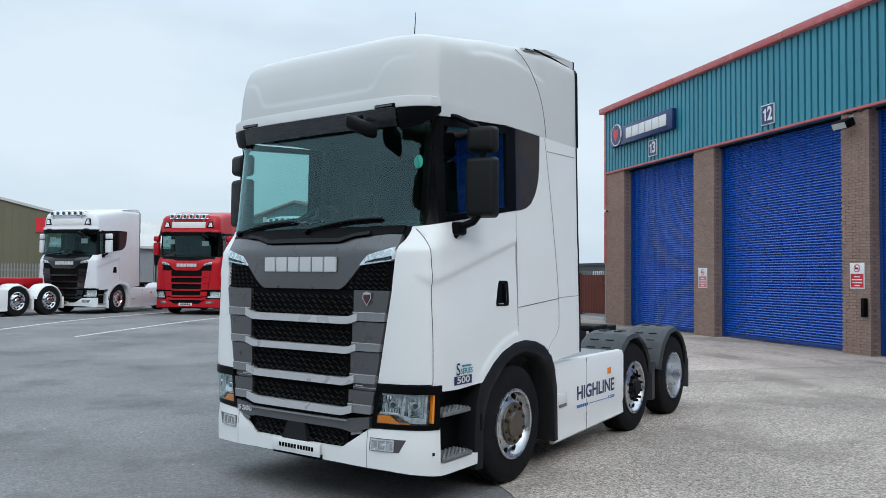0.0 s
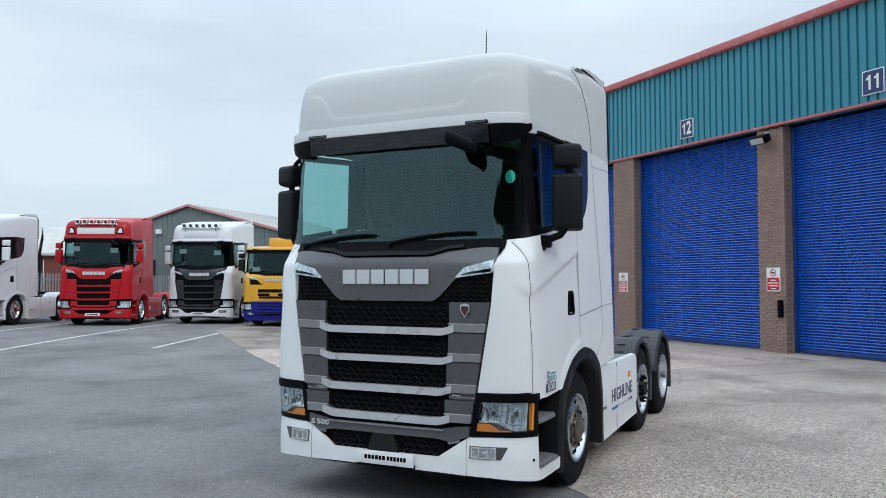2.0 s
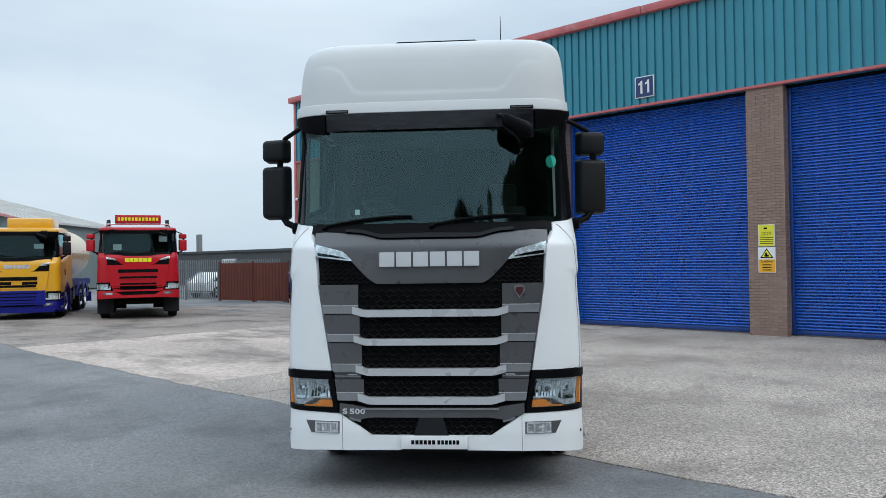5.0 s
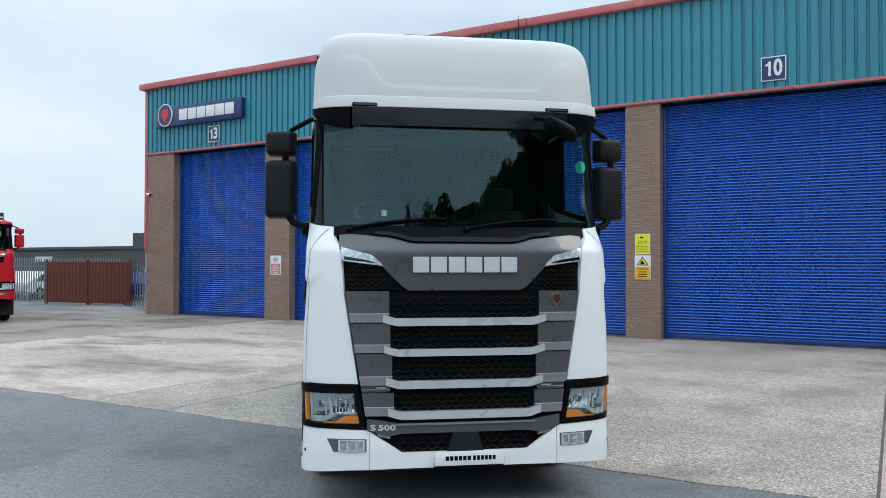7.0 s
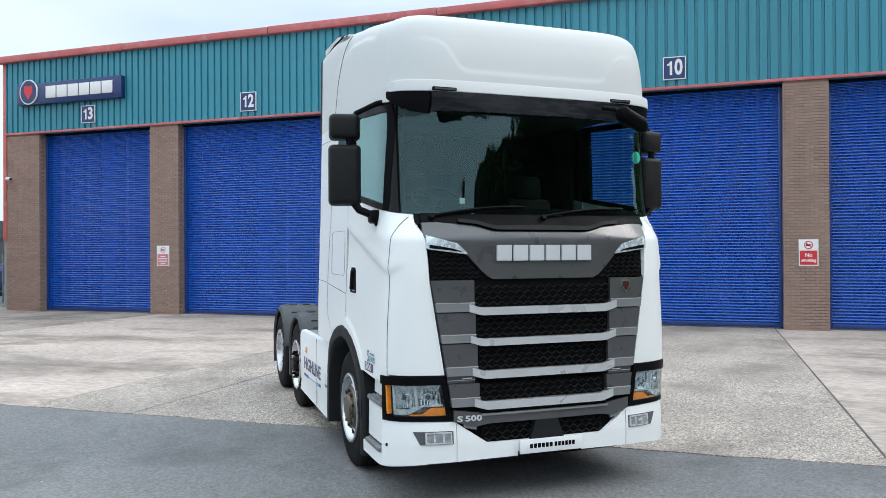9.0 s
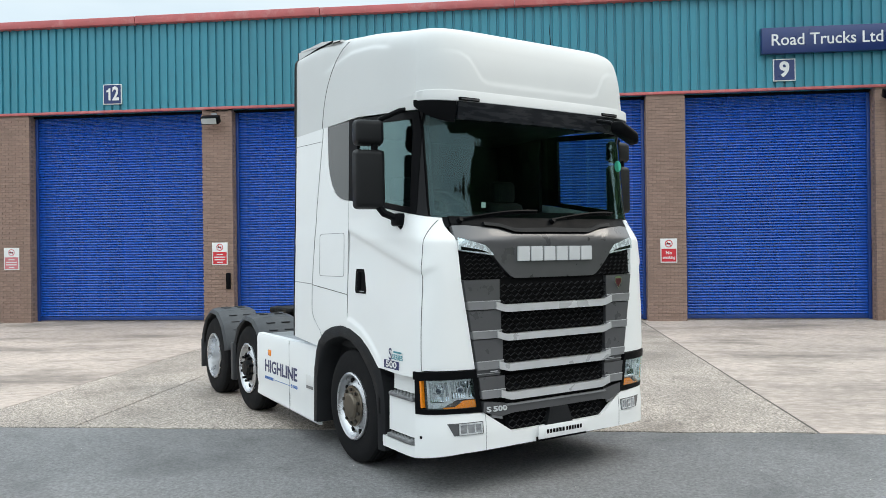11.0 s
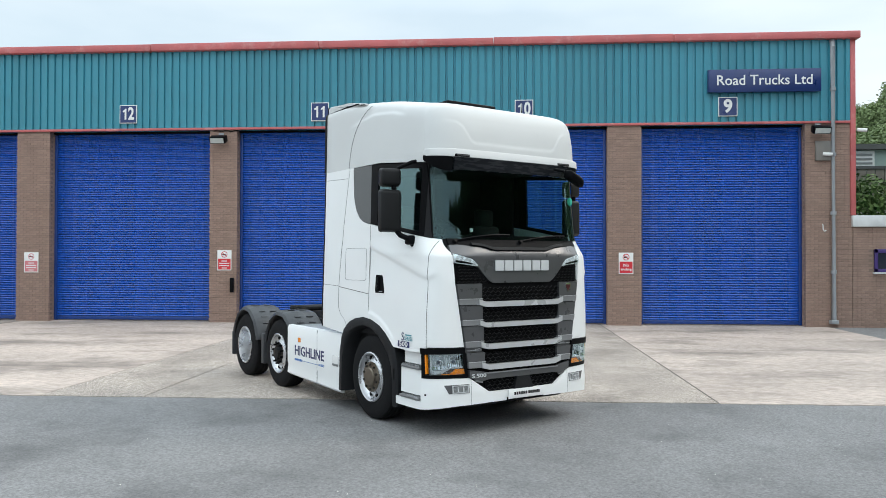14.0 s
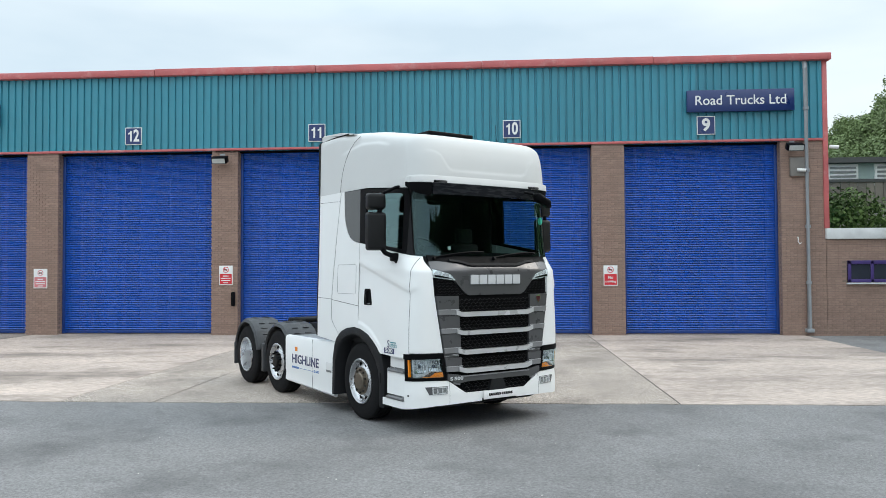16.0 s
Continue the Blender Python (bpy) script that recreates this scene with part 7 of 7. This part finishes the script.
sh = shed("brick_shed", -6, 6, 0, 4.3, 3.6, 5.6, RUST, "low red walled shed with a pale roof", turn=90, origin=(0.5, 66.0), ribs=False)
sh = shed("low_shed", -6, 6, 4.8, 11.5, 3.6, 5.6, M("blue grey sheet", (0.22, 0.23, 0.25), 0.6, var=0.1, scale=0.6), "low blue grey shed with a pale roof", turn=90, origin=(0.5, 66.0), ribs=False)
t = thing("low_block", pose(0, 0, GZ + rise(33, 60)), "long low dark grey block behind the gates", "building")
part("wall", boxb(33, 55, 49, 118, 0, 2.95), DARKCLAD, t, "dark flat wall", sharp=0)
part("parapet", boxb(32.85, 55.2, 48.85, 118.2, 2.95, 3.15), DARKCLAD, t, sharp=0)
part("stair_head", boxb(33.2, 38, 49.2, 52.6, 3.1, 4.1), DARKCLAD, t, "raised dark roof block", sharp=0)
part("chimney", boxb(33.1, 33.5, 68.7, 69.1, 3.1, 4.75), GALV, t, "grey flue", sharp=0)
part("vent", boxb(32.8, 33.0, 62, 64, 2.0, 2.4), PAPER, t, sharp=0)


def parked_car(x, y, turn, paint, label):
    t = thing("car", pose(x, y, GZ + rise(x, y), 0, 0, turn), label, "car")
    bm = bmesh.new()
    prism(bm, [(-2.1, 0.3), (2.1, 0.3), (2.15, 0.7), (1.2, 0.9), (0.6, 1.42), (-1.1, 1.45), (-1.9, 0.95), (-2.15, 0.85)], "y", -0.85, 0.85)
    bmesh.ops.bevel(bm, geom=bm.edges[:], offset=0.06, segments=2, affect="EDGES")
    part("body", bm, paint, t)
    for s in (-1, 1):
        bm = bmesh.new()
        prism(bm, [(-1.65, 0.96), (1.0, 0.96), (0.52, 1.36), (-1.05, 1.38)], "y", s * 0.845, s * 0.865)
        part("side_window", bm, QUARTER, t, sharp=0)
        for xx in (-1.35, 1.35):
            bm = bmesh.new()
            cyl(bm, (xx, s * 0.68, 0.32), (xx, s * 0.88, 0.32), 0.32, n=18)
            w = part("wheel", bm, RUBBER, t)
            bm = bmesh.new()
            cyl(bm, (xx, s * 0.88, 0.32), (xx, s * 0.885, 0.32), 0.19, n=14)
            part("rim", bm, ALLOY, w)

parked_car(22.0, 46.0, 15, PEARL, "pale car parked behind the palisade fence")
parked_car(20.6, 43.4, 15, WHITE, "white car parked behind the fence")
parked_car(23.8, 40.2, 20, PEARL, "silver car parked behind the palisade fence")
parked_car(22.9, 37.6, 20, BLUE, "blue car parked behind the fence")

# ---- wooded bank to the south and behind the annex ----
rt = random.Random(11)


def bank_height(x, y):
    """Rising ground round the south of the yard, and a far hillside."""
    h = min(max(0.0, -y - 17.0) * 0.55, 20.0) * max(0.0, min(1.0, (30 + x) / 16.0)) * max(0.0, min(1.0, (34 - x) / 12.0))
    far = max(0.0, min(1.0, (x - 52) / 36.0)) * min(max(0.0, -y - 29.0) * 0.80, 36.0)
    near = min(max(0.0, x - 23.0) * 0.22, 4.0) * min(1.0, max(0.0, (-5.0 - y) / 4.0))
    return max(h, far, near)

bm = bmesh.new()
rows = []
for i in range(56):
    x = -40 + i * 4.0
    rows.append([(x, -4.5 - j * 3.0, bank_height(x, -4.5 - j * 3.0) + noise.noise(Vector((x * 0.1, j * 0.3, 0))) * min(1.0, bank_height(x, -4.5 - j * 3.0) * 0.3) + GZ - 0.02) for j in range(36)])
grid(bm, rows)
part("bank", bm, GRASS, None, "steep grassy bank behind the yard", sharp=0, kind="structure", category="ground")


def leaf_clump(verts, faces, c, rx, rz, n, size):
    """Leaves as small bent quads, scattered over lumpy shells."""
    for _ in range(n):
        a, b = rt.uniform(0, 2 * math.pi), math.asin(rt.uniform(-0.75, 1))
        k = rt.uniform(0.72, 1.06)
        p = Vector((c[0] + rx * k * math.cos(a) * math.cos(b), c[1] + rx * k * math.sin(a) * math.cos(b), c[2] + rz * k * math.sin(b)))
        out = Vector((math.cos(a) * math.cos(b), math.sin(a) * math.cos(b), math.sin(b) + 0.3)).normalized()
        u = out.orthogonal().normalized()
        u.rotate(Euler((rt.uniform(-1, 1), rt.uniform(-1, 1), rt.uniform(-3, 3))))
        v = out.cross(u).normalized()
        s1, s2 = size * rt.uniform(0.5, 1.1), size * rt.uniform(0.4, 0.8)
        i = len(verts)
        verts += [p - u * s1, p + v * s2 + out * 0.1 * size, p + u * s1, p - v * s2 + out * 0.1 * size]
        faces.append((i, i + 1, i + 2, i + 3))


def woods(name, spots, mat_, label, leaves=230, size=0.42):
    verts, faces = [], []
    for x, y, z, h, r in spots:
        for _ in range(9):
            a, q = rt.uniform(0, 6.28), rt.uniform(0.0, 0.6) * r
            leaf_clump(verts, faces, (x + q * math.cos(a), y + q * math.sin(a), z + h * rt.uniform(0.45, 0.82)), r * rt.uniform(0.45, 0.7), h * rt.uniform(0.16, 0.26), leaves // 9, size)
    me = bpy.data.meshes.new(name)
    me.from_pydata([tuple(v) for v in verts], [], faces)
    me.materials.append(mat_)
    return tagged(new(name, me), label, "trees", "", "stuff")

spots = []
for i in range(520):
    x, y = rt.uniform(62, 150), rt.uniform(-120, -29)
    if y > -0.37 * x:
        continue
    spots.append((x, y, bank_height(x, y) - 1.5, rt.uniform(5, 9), rt.uniform(2.4, 4.2)))
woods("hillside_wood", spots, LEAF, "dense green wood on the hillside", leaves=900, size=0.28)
spots = []
for i in range(120):
    x, y = rt.uniform(-24, 22), rt.uniform(-60, -22)
    spots.append((x, y, bank_height(x, y), rt.uniform(8, 13) * max(0.3, min(1.0, (x + 38) / 38)), rt.uniform(2.8, 4.2)))
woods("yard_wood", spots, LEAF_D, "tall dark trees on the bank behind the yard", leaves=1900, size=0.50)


def tree(x, y, h, r, label):
    t = thing("tree", pose(x, y, bank_height(x, y) - 0.1), label, "tree", "trees on the bank")
    bm = bmesh.new()
    cyl(bm, (0, 0, 0), (0.1, 0.1, h * 0.55), 0.32, 0.16, n=10)
    for k in range(6):
        a = k * 1.05
        tube(bm, [(0.05, 0.05, h * (0.3 + 0.04 * k)), (r * 0.35 * math.cos(a), r * 0.35 * math.sin(a), h * (0.5 + 0.03 * k)), (r * 0.6 * math.cos(a), r * 0.6 * math.sin(a), h * (0.62 + 0.03 * k))], 0.07, n=6)
    part("trunk", bm, BARK, t, "brown trunk and limbs")
    verts, faces = [], []
    for k in range(30):
        a, q = rt.uniform(0, 6.28), rt.uniform(0.0, 0.8) * r
        leaf_clump(verts, faces, (q * math.cos(a), q * math.sin(a), h * rt.uniform(0.42, 0.88)), r * rt.uniform(0.3, 0.5), h * rt.uniform(0.1, 0.17), 620, 0.24)
    me = bpy.data.meshes.new("crown")
    me.from_pydata([tuple(v) for v in verts], [], faces)
    me.materials.append(LEAF_D)
    new("crown", me).parent = t

for x, y, h, r in ((-35.5, -21.5, 12.6, 3.4), (-31.0, -20.5, 12.4, 3.3), (-26.5, -21.5, 11.6, 3.4), (-22.0, -21.0, 10.2, 3.4), (-17.5, -20.5, 10.2, 3.5), (-13.5, -21.5, 10.3, 3.8), (-8.5, -22.5, 12.5, 4.2), (-1.5, -21.5, 13.5, 5.0), (8.5, -23.0, 17, 5.0)):
    tree(x, y, h, r, "tall leafy tree at the edge of the yard")

verts, faces = [], []
for k in range(34):
    leaf_clump(verts, faces, (27.0 + rt.uniform(-1.5, 2.5), -8.2 - k * 0.36 + rt.uniform(-0.4, 0.4), 4.1 + rt.uniform(-1.5, 1.1)), rt.uniform(0.9, 1.5), rt.uniform(0.8, 1.2), 480, 0.12)
me = bpy.data.meshes.new("bush")
me.from_pydata([tuple(v) for v in verts], [], faces)
me.materials.append(BUSHLEAF)
tagged(new("bush", me), "dense green bushes behind the annex roof", "bush", "", "stuff")

bf = thing("retaining_wall", pose(0, 0, GZ), "grey block wall with boards above the bushes", "wall", kind="structure")
part("wall", boxb(31.0, 31.4, -26, -8.6, 0, 6.3), M("pale block wall", (0.33, 0.31, 0.28), 0.9, var=0.2, scale=0.8, grain=0.15, gscale=12), bf, sharp=0)
for i in range(40):
    part("board", boxb(30.93, 31.0, -8.7 - 0.42 * i - 0.38, -8.7 - 0.42 * i, 5.2, 6.5), WOOD, bf, sharp=0)
part("cap", boxb(30.88, 31.45, -26, -8.55, 6.5, 6.65), DARKCLAD, bf, sharp=0)
hs = thing("hill_shed", pose(0, 0, 0), "pale louvred shed on the bank", "building")
part("wall", boxb(36, 50, -40, -11.0, 2, 8.1), M("pale green sheet", (0.30, 0.38, 0.36), 0.6, var=0.1, scale=1), hs, sharp=0)
for i in range(5):
    y = -12.6 - i * 2.6
    part("louvre_frame", boxb(35.88, 36.0, y - 0.85, y + 0.85, 6.4, 8.0), PAPER, hs, sharp=0)
    for k in range(6):
        part("louvre", boxb(35.84, 35.9, y - 0.72, y + 0.72, 6.52 + 0.24 * k, 6.64 + 0.24 * k), GALV, hs, sharp=0)
bm = bmesh.new()
prism(bm, [(35.6, 8.05), (50.5, 8.05), (50.5, 8.6), (35.6, 8.35)], "y", -40.3, -10.6)
part("roof", bm, DARKCLAD, hs, "dark flat roof", sharp=0)

# lower trees that carry the yard wood on to the west
spots = []
for i in range(84):
    x, y = -18 - 46 * (i + 0.5) / 84, rt.uniform(-58, -30)
    z = bank_height(x, y) - 0.5
    spots.append((x, y, z, max(4.0, rt.uniform(0.92, 1.08) * (15.0 + (x + 20) * 0.27) - z), rt.uniform(3.0, 4.2)))
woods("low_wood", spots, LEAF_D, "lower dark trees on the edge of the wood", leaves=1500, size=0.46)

# ---- roller doors, slat by slat ----
DOORS = [(-2.20, 2.77), (3.82, 9.235), (10.165, 15.72), (16.64, 22.08), (23.22, 27.95)]
SLAT = 0.078
for a, b in DOORS:
    d = thing("roller_door", pose(WX + 0.38, (a + b) / 2, 0), "closed blue steel roller shutter door between brick pillars", "door", "workshop doors", "structure")
    hw = (b - a) / 2
    bm = bmesh.new()
    prof = [(0.034, 0.0), (0.034, 0.017), (-0.018, 0.020), (-0.030, 0.025), (-0.034, 0.033), (-0.031, 0.042), (-0.017, 0.060), (-0.006, 0.071), (0.034, SLAT)]
    grid(bm, [[(x, y, z) for y in (-hw + 0.06, hw - 0.06)] for x, z in prof])
    first = part("slat", bm, BLUE_SLAT, d, "curved steel slat", sharp=60)
    first.matrix_basis = Matrix.Translation((0, 0, 0.05))
    for i in range(1, 78):
        share("slat", first.data, d, Matrix.Translation((0, 0, 0.05 + SLAT * i)))
    part("bottom_bar", boxb(-0.03, 0.03, -hw + 0.06, hw - 0.06, GZ + 0.012, 0.052, bevel=0.006), BLUE_GUIDE, d, "blue bottom rail")
    for s in (-1, 1):
        part("guide", boxb(-0.08, 0.06, s * (hw - 0.085), s * (hw - 0.002), GZ, FASC_B - 0.1, bevel=0.006), BLUE_GUIDE, d, "blue side guide")

# ---- bricks ----
BL, BH, BG = 0.215, 0.065, 0.010


def brick_mesh(length, depth):
    bm = bmesh.new()
    box(bm, -0.0, depth, -length / 2, length / 2, 0, BH, bevel=0.004, seg=1)
    me = bpy.data.meshes.new("brick")
    bmesh.ops.recalc_face_normals(bm, faces=bm.faces)
    bm.to_mesh(me)
    bm.free()
    me.materials.append(BRICK)
    return me

WHOLE, HALF = brick_mesh(BL, 0.09), brick_mesh(0.1025, 0.09)
rb = random.Random(5)


def lay(parent, y0, y1, z0, z1, single_top, singles=300, skip=None):
    """Stretcher courses between y0 and y1: the lowest as single bricks, the rest joined in one mesh."""
    verts, faces, made = [], [], 0
    courses = int((z1 - z0) / (BH + BG))
    for c in range(courses):
        z = z0 + c * (BH + BG)
        y = y0
        first = c % 2
        while y < y1 - 0.02:
            ln = 0.1025 if first else BL
            first = 0
            ln = min(ln, y1 - y)
            if not (skip and skip(y, y + ln, z)):
                x = WX + rb.uniform(-0.003, 0.002)
                if made < singles and z < single_top and abs(ln - BL) < 0.001 or (made < singles and z < single_top and abs(ln - 0.1025) < 0.001):
                    share("brick", WHOLE if ln > 0.11 else HALF, parent, Matrix.Translation((x, y + ln / 2, z)))
                    made += 1
                else:
                    i = len(verts)
                    verts += [(x, y, z), (x, y + ln, z), (x, y + ln, z + BH), (x, y, z + BH), (x + 0.09, y, z), (x + 0.09, y + ln, z), (x + 0.09, y + ln, z + BH), (x + 0.09, y, z + BH)]
                    faces += [(i, i + 3, i + 2, i + 1), (i + 4, i + 5, i + 6, i + 7), (i, i + 4, i + 7, i + 3), (i + 1, i + 2, i + 6, i + 5), (i + 3, i + 7, i + 6, i + 2), (i, i + 1, i + 5, i + 4)]
            y += ln + BG
    me = bpy.data.meshes.new("brickwork")
    me.from_pydata(verts, [], faces)
    me.materials.append(BRICK_J)
    ob = new("brickwork", me)
    ob.parent = parent
    tagged(ob, "upper brick courses", "", "", "stuff")


def jamb(parent, y, s, z0, z1):
    """Bricks of a pillar's return, which faces the door."""
    verts, faces = [], []
    for c in range(int((z1 - z0) / (BH + BG))):
        z = z0 + c * (BH + BG)
        x = WX + 0.095 + (0.11 if c % 2 else 0.0)
        while x < WX + 0.37:
            ln = min(BL, WX + 0.38 - x)
            i = len(verts)
            ya, yb = y, y + s * 0.012
            verts += [(x, yb, z), (x + ln, yb, z), (x + ln, yb, z + BH), (x, yb, z + BH), (x, ya, z), (x + ln, ya, z), (x + ln, ya, z + BH), (x, ya, z + BH)]
            faces += [(i, i + 1, i + 2, i + 3), (i, i + 3, i + 7, i + 4), (i + 1, i + 5, i + 6, i + 2), (i + 3, i + 2, i + 6, i + 7), (i, i + 4, i + 5, i + 1)]
            x += ln + BG
    me = bpy.data.meshes.new("jamb_brickwork")
    me.from_pydata(verts, [], faces)
    me.materials.append(BRICK_J)
    ob = new("jamb_brickwork", me)
    ob.parent = parent
    tagged(ob, "brick return beside the door", "", "", "stuff")

for a, b in PILLARS:
    bw = thing("brick_pillar", pose(0, 0, 0), "brown stretcher-bond brick pillar between roller doors", "pillar", "workshop pillars", "structure")
    lay(bw, a, b, -0.11, FASC_B - 0.03, 4.6)
    if a > -3:
        jamb(bw, a + 0.012, -1, -0.11, FASC_B - 0.15)
    if b < 29:
        jamb(bw, b - 0.012, 1, -0.11, FASC_B - 0.15)
aw = thing("annex_brickwork", pose(0, 0, 0), "brown stretcher-bond brickwork of the low annex", "wall", "", "structure")
lay(aw, -8.0, -3.59, -0.11, 2.98, 2.9, 300, skip=lambda p, q, z: q > -5.95 and p < -4.22 and 1.53 < z < 2.29)

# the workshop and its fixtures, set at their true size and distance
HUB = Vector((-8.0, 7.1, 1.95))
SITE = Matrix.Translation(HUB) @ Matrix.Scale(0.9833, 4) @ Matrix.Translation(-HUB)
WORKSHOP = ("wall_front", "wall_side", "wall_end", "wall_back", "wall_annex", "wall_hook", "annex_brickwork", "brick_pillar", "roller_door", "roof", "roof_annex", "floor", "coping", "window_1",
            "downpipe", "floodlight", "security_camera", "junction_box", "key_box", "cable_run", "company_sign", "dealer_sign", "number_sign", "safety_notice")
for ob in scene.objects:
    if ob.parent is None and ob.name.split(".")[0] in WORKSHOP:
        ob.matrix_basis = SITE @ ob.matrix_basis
